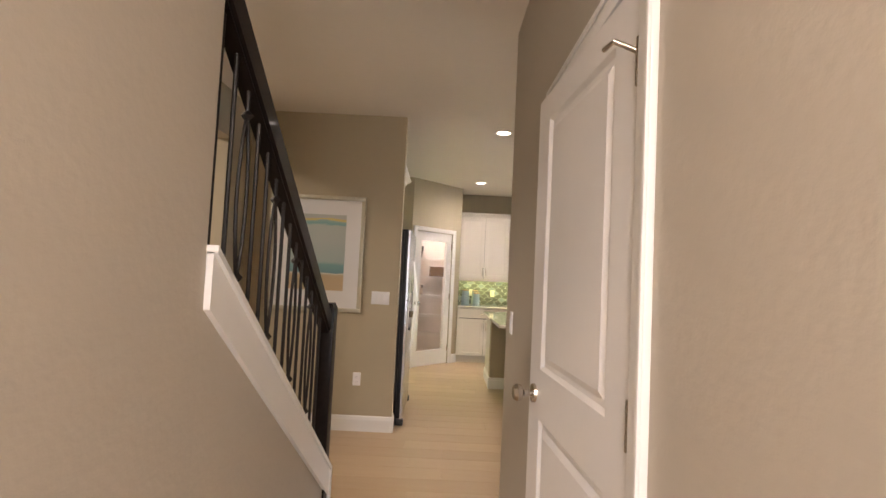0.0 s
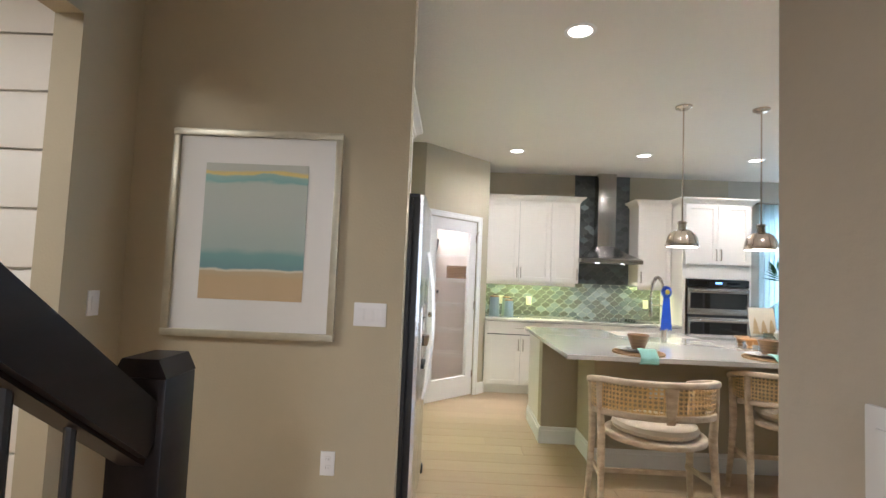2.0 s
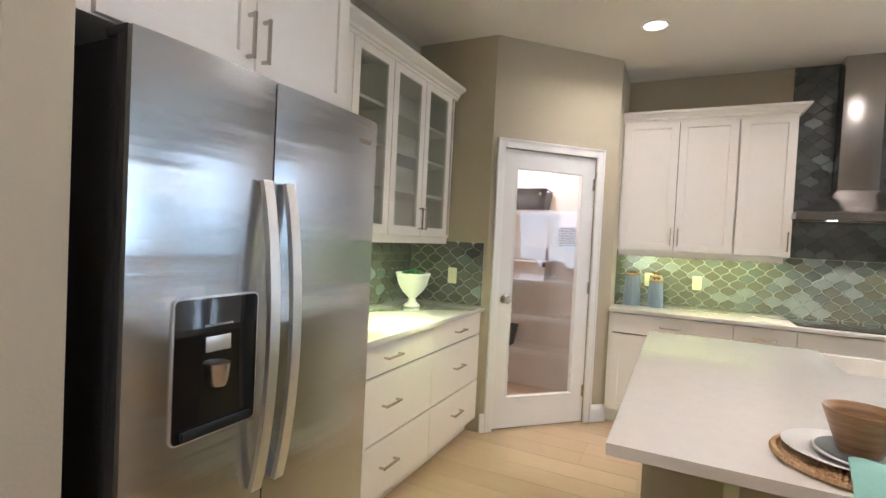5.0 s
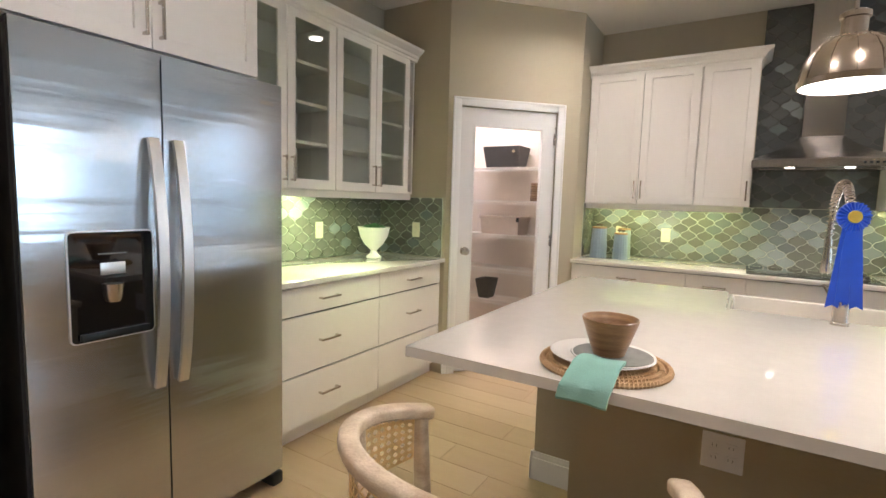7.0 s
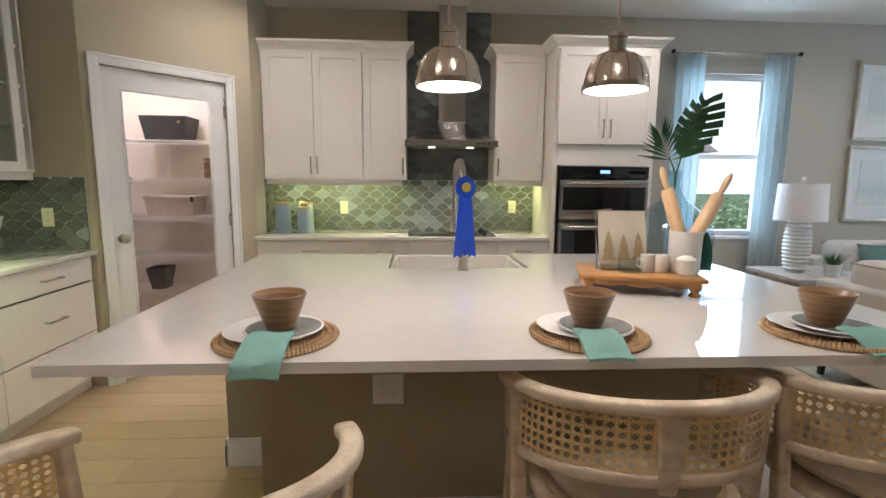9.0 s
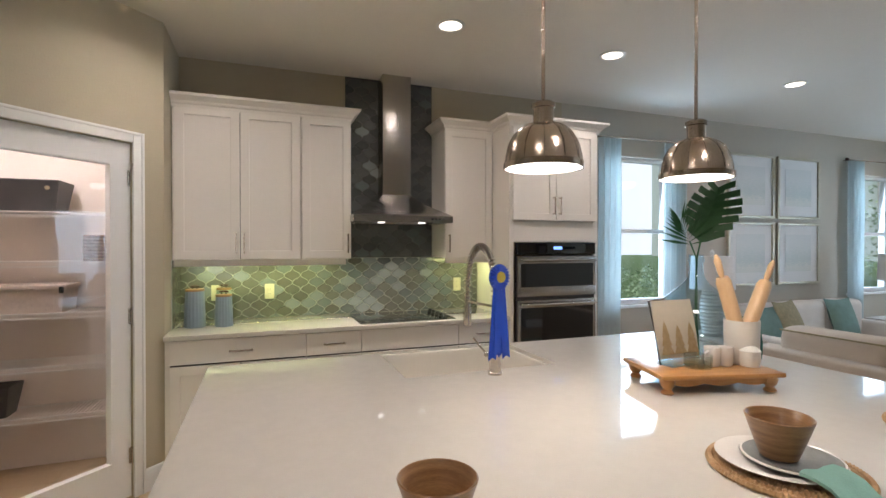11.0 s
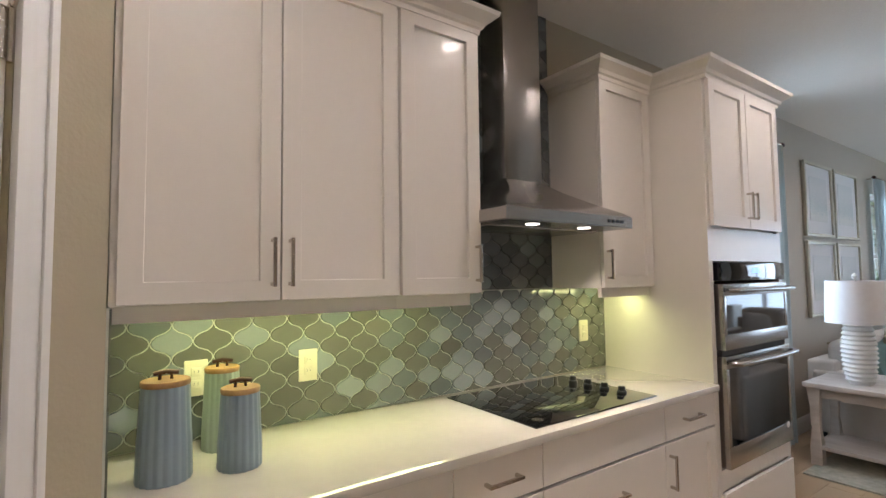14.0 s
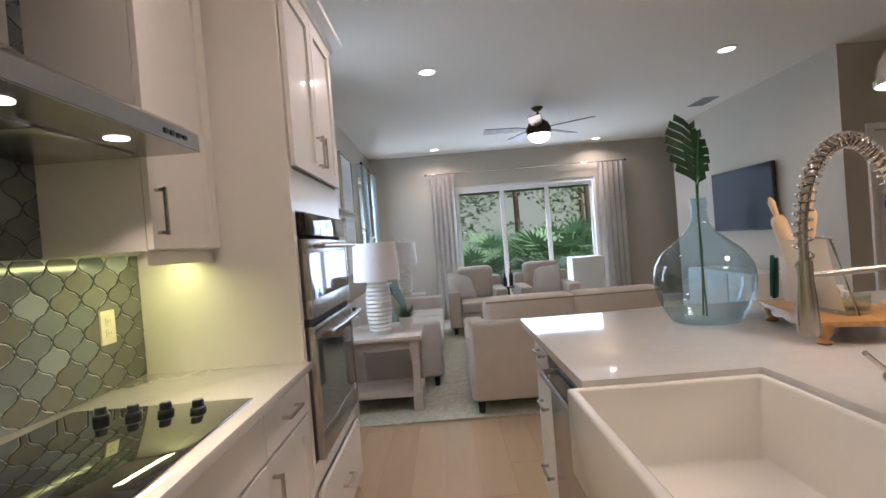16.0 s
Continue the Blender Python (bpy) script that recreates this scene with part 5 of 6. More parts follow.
part("crock", L([(0, RZT), (.055, RZT), (.062, RZT + .01), (.066, RZT + .175), (.061, RZT + .175), (.057, RZT + .012), (0, RZT + .012)], 2.43, -2.55), "ceramic_w", cr)
for (dx, dy, hgt) in ((-.085, .02, 1.34), (.125, -.01, 1.32)):
    e = thing("rolling_pin", (2.43, -2.55, RZT + .02), "beech rolling pin leaning in the crock", "rolling pin", "rolling pins")
    p0, p1 = Vector((2.43 - dx * .2, -2.55, RZT + .03)), Vector((2.43 + dx, -2.55 + dy, hgt))
    d = (p1 - p0).normalized()
    part("roller", T([p0, p0 + d * .008, p1 - d * .02, p1], [.020, .029, .029, .022], 20), "lightwood", e)
    part("grip", T([p1, p1 + d * .02, p1 + d * .07, p1 + d * .095], [.008, .012, .014, .006], 14), "lightwood", e)
e = thing("book_stand", (2.20, -2.44, RZT), "clear acrylic stand with a printed tea towel", "stand")
part("easel", T([(2.085, -2.47, RZT), (2.09, -2.40, 1.24), (2.16, -2.41, 1.245)], .005), "nickel", e)
part("ledge", B(2.09, 2.33, -2.52, -2.44, RZT, RZT + .012, 0.002), "glass_cab", e)
tb = bmesh.new()
g_ = []
for j in range(9):
    g_.append([tb.verts.new((2.105 + .215 * i / 8, -2.445 + .05 * j / 8 + .004 * math.sin(i * 1.1 + j * .5), RZT + .013 + .235 * j / 8)) for i in range(9)])
for p, q in zip(g_, g_[1:]):
    for i in range(8):
        tb.faces.new((p[i], p[i + 1], q[i + 1], q[i]))
r_ = bmesh.ops.solidify(tb, geom=tb.faces[:], thickness=0.006)
part("towel", tb, "towel_cream", e, "cream towel with an ochre tree print")
for tx, th in ((2.145, .135), (2.213, .115), (2.28, .125)):
    q = bmesh.new()
    for k in range(3):
        zb, zt, hw = .02 + th * .26 * k, .02 + th * (.26 * k + .48), .034 - .007 * k
        tri = [(tx - hw, zb), (tx + hw, zb), (tx + hw * .45, (zb + zt) / 2 + .01), (tx, zt), (tx - hw * .45, (zb + zt) / 2 + .01)]
        q.faces.new([q.verts.new((x_, -2.4525 - .0006 * k + .05 * z_ / .235 - .004, RZT + .013 + z_)) for x_, z_ in tri])
    bmesh.ops.solidify(q, geom=q.faces[:], thickness=0.0006)
    part("tree_print", q, "towel_ochre", e, "ochre printed tree", smooth=False)
for k, (mx, my) in enumerate(((2.275, -2.545), (2.325, -2.56))):
    e = thing("mug", (mx, my, RZT), "small white mug on the riser", "mug", "white mugs")
    mg = L([(0, RZT), (.024, RZT), (.030, RZT + .01), (.031, RZT + .075), (.028, RZT + .075), (.026, RZT + .012), (0, RZT + .012)], mx, my, 24)
    part("cup", mg, "plate_w", e)
    part("handle", T([(mx - .028, my - .005, RZT + .06), (mx - .05, my - .01, RZT + .055), (mx - .052, my - .01, RZT + .03), (mx - .029, my - .005, RZT + .018)], .005, 8), "plate_w", e)
e = thing("lidded_jar", (2.41, -2.60, RZT), "small ribbed white jar with a domed lid", "jar")
part("jar", L([(0, RZT), (.034, RZT), (.038, RZT + .015), (.038, RZT + .055), (0, RZT + .055)], 2.41, -2.60), "ceramic_w", e)
part("lid", L([(.040, RZT + .055), (.040, RZT + .061), (.022, RZT + .076), (.008, RZT + .08), (.010, RZT + .09), (0, RZT + .094)], 2.41, -2.60), "ceramic_w", e)
e = thing("glass_canister", (2.20, -2.53, RZT), "low clear glass canister on the riser", "jar")
part("glass_body", L([(0, RZT), (.05, RZT), (.052, RZT + .05), (.049, RZT + .05), (.047, RZT + .006), (0, RZT + .006)], 2.20, -2.545), "glass_cab", e)
e = thing("green_towel", (2.53, -2.51, 1.0), "green cloth hanging beside the crock", "cloth")
gt = bmesh.new()
for side in (0, 1):
    rows_ = []
    for jj in range(9):
        f = jj / 8
        wd = .022 + .022 * math.sin(math.pi * min(1, f * .9 + .05)) + .012 * f
        rows_.append([gt.verts.new((2.515 + .012 * side + wd * (2 * ii / 8 - 1) * .5 + .015 * f, -2.50 - .02 * side - .010 * math.sin(ii * 1.9 + side) - wd * (2 * ii / 8 - 1) * .5, 1.168 - .165 * f - .012 * side)) for ii in range(9)])
    for p, q in zip(rows_, rows_[1:]):
        for ii in range(8):
            gt.faces.new((p[ii], p[ii + 1], q[ii + 1], q[ii]))
bmesh.ops.solidify(gt, geom=gt.faces[:], thickness=.004)
part("cloth", gt, "sage_g", e)

jg = thing("demijohn", (2.54, -2.23, TOPZ), "large clear blue-tinted glass demijohn vase", "vase")
JX, JY = 2.54, -2.23
outer = [(0, .9145), (.10, .9145), (.13, .925), (.160, .975), (.184, 1.04), (.19, 1.10), (.181, 1.155), (.150, 1.205), (.10, 1.25), (.058, 1.285), (.036, 1.32), (.031, 1.35), (.031, 1.39), (.036, 1.395), (.036, 1.405), (.031, 1.41), (.033, 1.425)]
part("glass_body", L(outer, JX, JY, 48), "glass_jug", jg)


def monstera(bm, base, tip, width, normal):
    """A split leaf: a broad half on each side, cut into fingers."""
    base, tip = Vector(base), Vector(tip)
    ax = tip - base
    ln = ax.length
    ax.normalize()
    n = Vector(normal).normalized()
    s = ax.cross(n).normalized()
    for side in (-1, 1):
        for k in range(7):
            f0, f1 = .04 + k * .135, .04 + k * .135 + .105
            w0 = width * math.sin(math.pi * min(.98, f0 * .85 + .16)) ** .7
            a = base + ax * ln * f0
            b_ = base + ax * ln * f1
            sweep = ax * ln * .16
            c = b_ + s * side * w0 * .92 + sweep - n * .02
            d = a + s * side * w0 + sweep * 1.0 - n * .025
            m0, m1 = a.lerp(d, .45) + n * .006, b_.lerp(c, .45) + n * .006
            vs_ = [bm.verts.new(v) for v in (a, m0, d, c, m1, b_)]
            bm.faces.new((vs_[0], vs_[1], vs_[4], vs_[5])), bm.faces.new((vs_[1], vs_[2], vs_[3], vs_[4]))
        for k in range(6):
            f = .04 + k * .135 + .10
            a, b_ = base + ax * ln * f, base + ax * ln * (f + .045)
            w = width * .45 * math.sin(math.pi * min(.98, f * .85 + .16)) ** .7
            c, d = b_ + s * side * w + ax * ln * .06, a + s * side * w + ax * ln * .06
            vs_ = [bm.verts.new(v + n * .003) for v in (a, d, c, b_)]
            bm.faces.new(vs_)


mn = thing("monstera_stems", (JX, JY, TOPZ + .02), "two dark green monstera leaves standing in the demijohn", "plant")
for st_ in (((JX - .01, JY, .94), (JX + .005, JY, 1.2), (JX, JY, 1.41), (JX - .03, JY + .01, 1.49)), ((JX + .02, JY, .94), (JX - .005, JY, 1.2), (JX + .005, JY, 1.41), (JX + .02, JY - .01, 1.50))):
    part("stem", T(st_, .004, 8), "plantg", mn)
lb = bmesh.new()
monstera(lb, (JX + .01, JY - .01, 1.475), (JX + .10, JY - .04, 1.76), .128, (-.95, -.40, .22))
bmesh.ops.solidify(lb, geom=lb.faces[:], thickness=0.0006)
part("leaf", lb, "plantg", mn, "broad split leaf")
lb = bmesh.new()
axis = Vector((-.45, .1, 1)).normalized()
for i in range(9):
    for sd_ in (-1, 1):
        p0 = Vector((JX - .02, JY + .015, 1.475)) + axis * (.014 * i)
        d = (Vector((-.9 * sd_ if sd_ > 0 else .45, .35 * sd_, .15 + .09 * i)) + axis * .12 * i).normalized()
        p1 = p0 + d * (.155 - .006 * i) * random.uniform(.92, 1.05)
        w = Vector((0, 1, .2)).cross(d).normalized() * .0075
        lb.faces.new([lb.verts.new(v) for v in (p0, p0.lerp(p1, .45) + w, p1, p0.lerp(p1, .45) - w)])
bmesh.ops.solidify(lb, geom=lb.faces[:], thickness=0.0006)
part("leaf", lb, "plantg", mn, "narrow palm-like leaf")

# ---- pendants ----
for px in (1.41, 2.035):
    py, z0 = -2.68, 1.705
    e = thing("pendant_light", (px, py, z0), "brushed nickel dome pendant lamp on a thin rod", "pendant lamp", "island pendants")
    prof = [(.118, z0), (.122, z0), (.122, z0 + .018), (.117, z0 + .02), (.115, z0 + .035), (.106, z0 + .075), (.088, z0 + .108), (.060, z0 + .130), (.034, z0 + .138), (.034, z0 + .142), (.031, z0 + .143), (.031, z0 + .185), (.036, z0 + .187), (.036, z0 + .200), (.028, z0 + .206), (.010, z0 + .212), (.0, z0 + .212)]
    part("shade", L(prof, px, py, 48), "pend", e)
    part("shade_lining", L([(.117, z0 + .001), (.112, z0 + .035), (.102, z0 + .073), (.084, z0 + .104), (.05, z0 + .124), (0, z0 + .128)], px, py, 40), "inner", e)
    ribs = bmesh.new()
    for i in range(12):
        a = 2 * math.pi * i / 12
        tube(ribs, [(px + r * math.cos(a), py + r * math.sin(a), z) for r, z in ((.117, z0 + .02), (.1165, z0 + .037), (.1075, z0 + .077), (.0895, z0 + .110), (.061, z0 + .132), (.035, z0 + .140))], .0012, 6)
    part("ribs", ribs, "pend", e)
    part("diffuser", L([(0, z0 + .012), (.108, z0 + .012), (.108, z0 + .016), (0, z0 + .016)], px, py, 40), "bulb", e, "glowing white diffuser")
    part("rod", L([(0, z0 + .21), (.006, z0 + .21), (.006, CEIL - .02), (0, CEIL - .02)], px, py, 12), "pend", e)
    part("canopy", L([(0, CEIL - .028), (.04, CEIL - .026), (.062, CEIL - .012), (.064, CEIL - .001), (0, CEIL - .001)], px, py, 32), "pend", e)
    area("pendant_bulb", (px, py, z0 + .008), (px, py, 0), .2, .2, PEND_W, (1, .86, .68), "DISK")

# ---- stools ----
def stool(at, rot):
    """A counter stool: curved arm rail, cane back, round cushion, four splayed legs."""
    e = new("counter_stool")
    BASE[e] = Vector((0, 0, 0))
    tagged(e, "whitewashed wood counter stool with a cane back and linen cushion", "stool", "counter stools")
    R, ZR, ZS = 0.350, 0.862, 0.565

    def at_angle(r, a):
        """A point of the curve seen from above: round at the back, nearly straight along the arms."""
        c, q = math.cos(radians(a)), math.sin(radians(a))
        if q < 0:
            d = (-a if a < 90 else a - 180) / 34
            return math.copysign(r * (1 - .11 * d ** 1.6), c), .175 * d
        return r * math.copysign(abs(c) ** .88, c), -.75 * r * q ** .88

    def drop(y_):
        """How far the arms fall below the back towards their ends."""
        return .070 * max(0.0, (y_ + .266) / .44) ** 2

    def U(r, z, n=36, a0=-34, a1=214):
        out = []
        for i in range(n + 1):
            x_, y_ = at_angle(r, a0 + (a1 - a0) * i / n)
            out.append((x_, y_, z - drop(y_)))
        return out

    def bar(pts, w, h):
        """A bar of rounded oblong section; w and h are half sizes, one value or one a point."""
        bm = bmesh.new()
        pts = [Vector(p) for p in pts]
        rings = []
        for i, p in enumerate(pts):
            d = (pts[min(i + 1, len(pts) - 1)] - pts[max(i - 1, 0)]).normalized()
            up = Vector((0, 0, 1)) if abs(d.z) < .95 else Vector((0, 1, 0))
            s = d.cross(up).normalized()
            u = s.cross(d)
            ww, hh = (w[i] if isinstance(w, list) else w), (h[i] if isinstance(h, list) else h)
            ring = []
            for k in range(16):
                c, q = math.cos(math.pi * (k + .5) / 8), math.sin(math.pi * (k + .5) / 8)
                ring.append(bm.verts.new(p + s * ww * math.copysign(abs(c) ** .55, c) + u * hh * math.copysign(abs(q) ** .55, q)))
            rings.append(ring)
        for a, b in zip(rings, rings[1:]):
            for i in range(16):
                bm.faces.new((a[i], a[(i + 1) % 16], b[(i + 1) % 16], b[i]))
        bm.faces.new(rings[0][::-1]), bm.faces.new(rings[-1])
        return bm
    arm = U(R, ZR - .017)
    part("arm_rail", bar(arm, [.020 + .006 * abs(i / 18 - 1) for i in range(37)], .0175), "ash", e, "broad rounded arm rail")
    part("back_rail", bar(U(R - .010, .662, a0=-2, a1=182), .013, .018), "ash", e)
    part("seat_ring", bar([(.265 * math.cos(radians(a)), -.045 - .245 * math.sin(radians(a)), ZS - .045) for a in range(0, 361, 9)], .020, .018), "ash", e)
    part("seat_base", L([(0, ZS - .06), (.245, ZS - .06), (.245, ZS - .03), (0, ZS - .03)], 0, -.045, 32), "ash", e)
    part("cushion", L([(0, ZS - .03), (.20, ZS - .03), (.232, ZS - .012), (.240, ZS + .008), (.228, ZS + .030), (.18, ZS + .044), (0, ZS + .050)], 0, -.045, 40), "cushion", e, "thick round linen seat cushion")
    cb = bmesh.new()
    n, m = 50, 7
    curve = U(R - .004, 0, n=4 * n, a0=-24, a1=204)

    def P(i, j, o=0.0):
        x_, y_, _z = curve[round(i * 4)]
        rad = Vector((x_, y_, 0)).normalized()
        top = ZR - .028 - drop(y_)
        return Vector((x_, y_, .662 + (top - .662) * j / m)) + rad * o

    def strip(p, q, w, o):
        d = q - p
        rad = Vector((p.x, p.y, 0)).normalized()
        s = d.cross(rad).normalized() * w
        ofs = rad * o
        cb.faces.new([cb.verts.new(v) for v in (p + s + ofs, q + s + ofs, q - s + ofs, p - s + ofs)])
    for i in range(n + 1):
        for j in range(m):
            strip(P(i, j), P(i, j + 1), .0030, 0)
    for j in range(m + 1):
        for i in range(n):
            strip(P(i, j), P(i + 1, j), .0030, .0006)
    for i in range(n):
        for j in range(m):
            for a, b in (((i + .5, j), (i + 1, j + .5)), ((i + 1, j + .5), (i + .5, j + 1)), ((i + .5, j + 1), (i, j + .5)), ((i, j + .5), (i + .5, j))):
                strip(P(*a), P(*b), .0017, .0009)
    bmesh.ops.solidify(cb, geom=cb.faces[:], thickness=0.0007)
    part("cane_panel", cb, "cane", e, "open woven cane panel", smooth=False, kind="stuff")
    part("back_post", bar([(0, -.75 * R - .004, ZR - .03), (0, -.75 * (R - .012) - .014, .74), (0, -.75 * (R - .02) - .012, .632)], [.038, .030, .024], [.009, .010, .009]), "ash", e, "broad tapered middle post")
    for a, out in ((16, .06), (164, .06), (-29, -.03), (209, -.03)):
        x_, y_ = at_angle(R, a)
        part("leg", bar([(x_, y_, ZR - .026 - drop(y_)), (x_ * .98, y_, .66), (x_ * .95, y_, .50), (x_ * .97, y_ - out * .4, .25), (x_ * 1.02, y_ - out, 0)], [.017, .019, .021, .018, .013], [.017, .019, .021, .018, .013]), "ash", e)
    fr_ = bmesh.new()
    tube(fr_, [(-.29, .165, .22), (.29, .165, .22)], .02, sq=(.009, .014))
    tube(fr_, [(-.29, .16, .27), (-.32, -.12, .27)], .02, sq=(.009, .014))
    tube(fr_, [(.29, .16, .27), (.32, -.12, .27)], .02, sq=(.009, .014))
    part("stretcher", fr_, "ash", e)
    e.matrix_basis = pose(*at, 0, 0, rot)
    return e


s0 = stool((0.808, -3.590, 0), 0)
copy_thing(s0, pose(1.90, -3.225, 0, 0, 0, -3))
copy_thing(s0, pose(2.64, -3.225, 0, 0, 0, 0))

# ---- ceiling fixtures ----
# Includes the added foyer can, which stays out of view.
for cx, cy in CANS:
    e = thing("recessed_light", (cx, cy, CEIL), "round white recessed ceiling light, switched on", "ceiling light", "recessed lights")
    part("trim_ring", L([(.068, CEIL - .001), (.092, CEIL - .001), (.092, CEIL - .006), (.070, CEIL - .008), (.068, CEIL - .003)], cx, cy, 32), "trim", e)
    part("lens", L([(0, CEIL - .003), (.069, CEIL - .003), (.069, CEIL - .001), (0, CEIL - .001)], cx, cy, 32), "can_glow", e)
e = thing("ceiling_vent", (6.7, -4.6, CEIL), "white slotted ceiling air vent", "vent")
part("frame", B(6.5, 6.9, -4.70, -4.50, CEIL - .008, CEIL - .001, .002), "plate_g", e)
for i in range(7):
    part("slat", B(6.53, 6.87, -4.685 + i * .026, -4.675 + i * .026, CEIL - .014, CEIL - .009), "plate_g", e)
FX, FY = 6.35, -2.42
e = thing("ceiling_fan", (FX, FY, CEIL), "dark bronze ceiling fan with a glass bowl light, at rest", "ceiling fan")
part("canopy", L([(0, CEIL - .05), (.03, CEIL - .05), (.07, CEIL - .012), (.072, CEIL - .001), (0, CEIL - .001)], FX, FY), "bronze", e)
part("downrod", L([(0, CEIL - .15), (.014, CEIL - .15), (.014, CEIL - .04), (0, CEIL - .04)], FX, FY, 14), "bronze", e)
part("motor", L([(0, 2.69), (.06, 2.70), (.12, 2.66), (.15, 2.59), (.14, 2.53), (.10, 2.52), (0, 2.52)], FX, FY), "bronze", e)
part("glass_bowl", L([(.13, 2.525), (.125, 2.49), (.09, 2.45), (.04, 2.43), (0, 2.425)], FX, FY), "bulb", e, "glowing frosted bowl")
for i in range(5):
    a = radians(72 * i + 20)
    q = bmesh.new()
    for (r0, r1, w0, w1) in ((.14, .25, .02, .045), (.25, .66, .06, .07)):
        vs_ = []
        for dz in (-.004, .004):
            for r, w in ((r0, -w0), (r1, -w1), (r1, w1), (r0, w0)):
                vs_.append(q.verts.new((FX + r * math.cos(a) - w * math.sin(a), FY + r * math.sin(a) + w * math.cos(a), 2.60 + dz + w * .18)))
        for f in ((0, 3, 2, 1), (4, 5, 6, 7), (0, 1, 5, 4), (1, 2, 6, 5), (2, 3, 7, 6), (3, 0, 4, 7)):
            q.faces.new([vs_[k] for k in f])
    part("blade", q, "bronze", e, "dark wood-grain blade", smooth=False)

# ---- windows and curtains ----
def window(F, u0, u1, z0, z1, n):
    e = placed("window", F, ((u0 + u1) / 2, 0, z0), "white single-hung window with clear glass", "window")
    e["kind"] = "structure"
    b = bmesh.new()
    for q in ((u0, u0 + .04, z0, z1), (u1 - .04, u1, z0, z1), (u0 + .04, u1 - .04, z0, z0 + .05), (u0 + .04, u1 - .04, z1 - .04, z1)):
        box(b, q[0], q[1], .05, .12, q[2], q[3])
    zm = (z0 + z1) / 2
    box(b, u0 + .04, u1 - .04, .055, .10, zm - .022, zm + .022)
    part("window_frame", b, "trim", e, smooth=False)
    for c, d in ((z0 + .05, zm - .022), (zm + .022, z1 - .04)):
        part("pane", B(u0 + .04, u1 - .04, .078, .083, c, d), "glass", e, "clear glass pane").visible_shadow = False
    part("window_sill", B(u0 - .03, u1 + .03, -.03, .05, z0 - .03, z0, .004), "trim", e)
    return e


for k, (a, b_, c, d) in enumerate(WIN):
    window(pose(0, 0, 0), a, b_, c, d, k)


def curtain(F, u0, u1, z0, z1, mt, label, y=-0.09, folds=5):
    e = placed("curtain", F, ((u0 + u1) / 2, y, z0), label, "curtain")
    b = bmesh.new()
    nu, nz = folds * 8, 6
    rows = []
    for j in range(nz + 1):
        z = z0 + (z1 - z0) * j / nz
        k = 1.0 - .15 * math.sin(j)
        rows.append([b.verts.new((u0 + (u1 - u0) * i / nu, y + .024 * k * math.sin(2 * math.pi * i / 8 + .3 * math.sin(j)), z)) for i in range(nu + 1)])
    for p, q in zip(rows, rows[1:]):
        for i in range(nu):
            b.faces.new((p[i], p[i + 1], q[i + 1], q[i]))
    bmesh.ops.solidify(b, geom=b.faces[:], thickness=.003)
    part("cloth", b, mt, e)
    return e


def rod(F, u0, u1, z):
    e = placed("curtain_rod", F, ((u0 + u1) / 2, -.09, z), "dark metal curtain rod with finials", "curtain rod")
    part("bar", T([(u0, -.09, z), (u1, -.09, z)], .010, 12), "nickel", e)
    for u in (u0, u1):
        part("finial", T([(u - .02, -.09, z), (u - .01, -.09, z), (u + .01, -.09, z), (u + .02, -.09, z)], [.008, .02, .02, .008], 12), "bronze", e)
    for u in (u0 + .08, u1 - .08):
        part("bracket", T([(u, -.002, z), (u, -.09, z)], .007, 8), "nickel", e)


rod(pose(0, 0, 0), 3.62, 4.82, 2.545)
curtain(pose(0, 0, 0), 3.66, 3.93, 0.02, 2.53, "curtain", "pale aqua curtain with a small woven print beside the window", folds=4)
curtain(pose(0, 0, 0), 4.50, 4.78, 0.02, 2.53, "curtain", "pale aqua curtain with a small woven print beside the window", folds=4)
rod(pose(0, 0, 0), 7.42, 8.72, 2.545)
curtain(pose(0, 0, 0), 7.46, 7.74, 0.02, 2.53, "curtain", "pale printed curtain at the second window", folds=4)
curtain(pose(0, 0, 0), 8.40, 8.68, 0.02, 2.53, "curtain", "pale printed curtain at the second window", folds=4)
rod(F_FAR, 0.95, 4.38, 2.50)
curtain(F_FAR, 1.02, 1.44, 0.02, 2.485, "curtain_w", "plain off-white curtain beside the sliding door")
curtain(F_FAR, 3.90, 4.34, 0.02, 2.485, "curtain_w", "plain off-white curtain beside the sliding door")
sd = placed("sliding_door", F_FAR, (2.65, 0, 0), "three-panel white sliding glass door", "door")
sd["kind"] = "structure"
b = bmesh.new()
for q in ((1.41, 1.46, 0, 2.27), (3.83, 3.88, 0, 2.27), (1.46, 3.83, 0, 0.05), (1.46, 3.83, 2.21, 2.27)):
    box(b, q[0], q[1], .02, .14, q[2], q[3])
part("door_frame", b, "trim", sd, smooth=False)
for i in range(3):
    u0, u1 = 1.46 + i * .79, 2.25 + i * .79
    y = .03 + .03 * i
    q = bmesh.new()
    for r in ((u0, u0 + .04, .05, 2.21), (u1 - .04, u1, .05, 2.21), (u0 + .04, u1 - .04, .05, .12), (u0 + .04, u1 - .04, 2.15, 2.21)):
        box(q, r[0], r[1], y, y + .028, r[2], r[3])
    part("sash", q, "trim", sd, smooth=False)
    part("pane", B(u0 + .04, u1 - .04, y + .012, y + .016, .12, 2.15), "glass", sd, "clear glass pane").visible_shadow = False

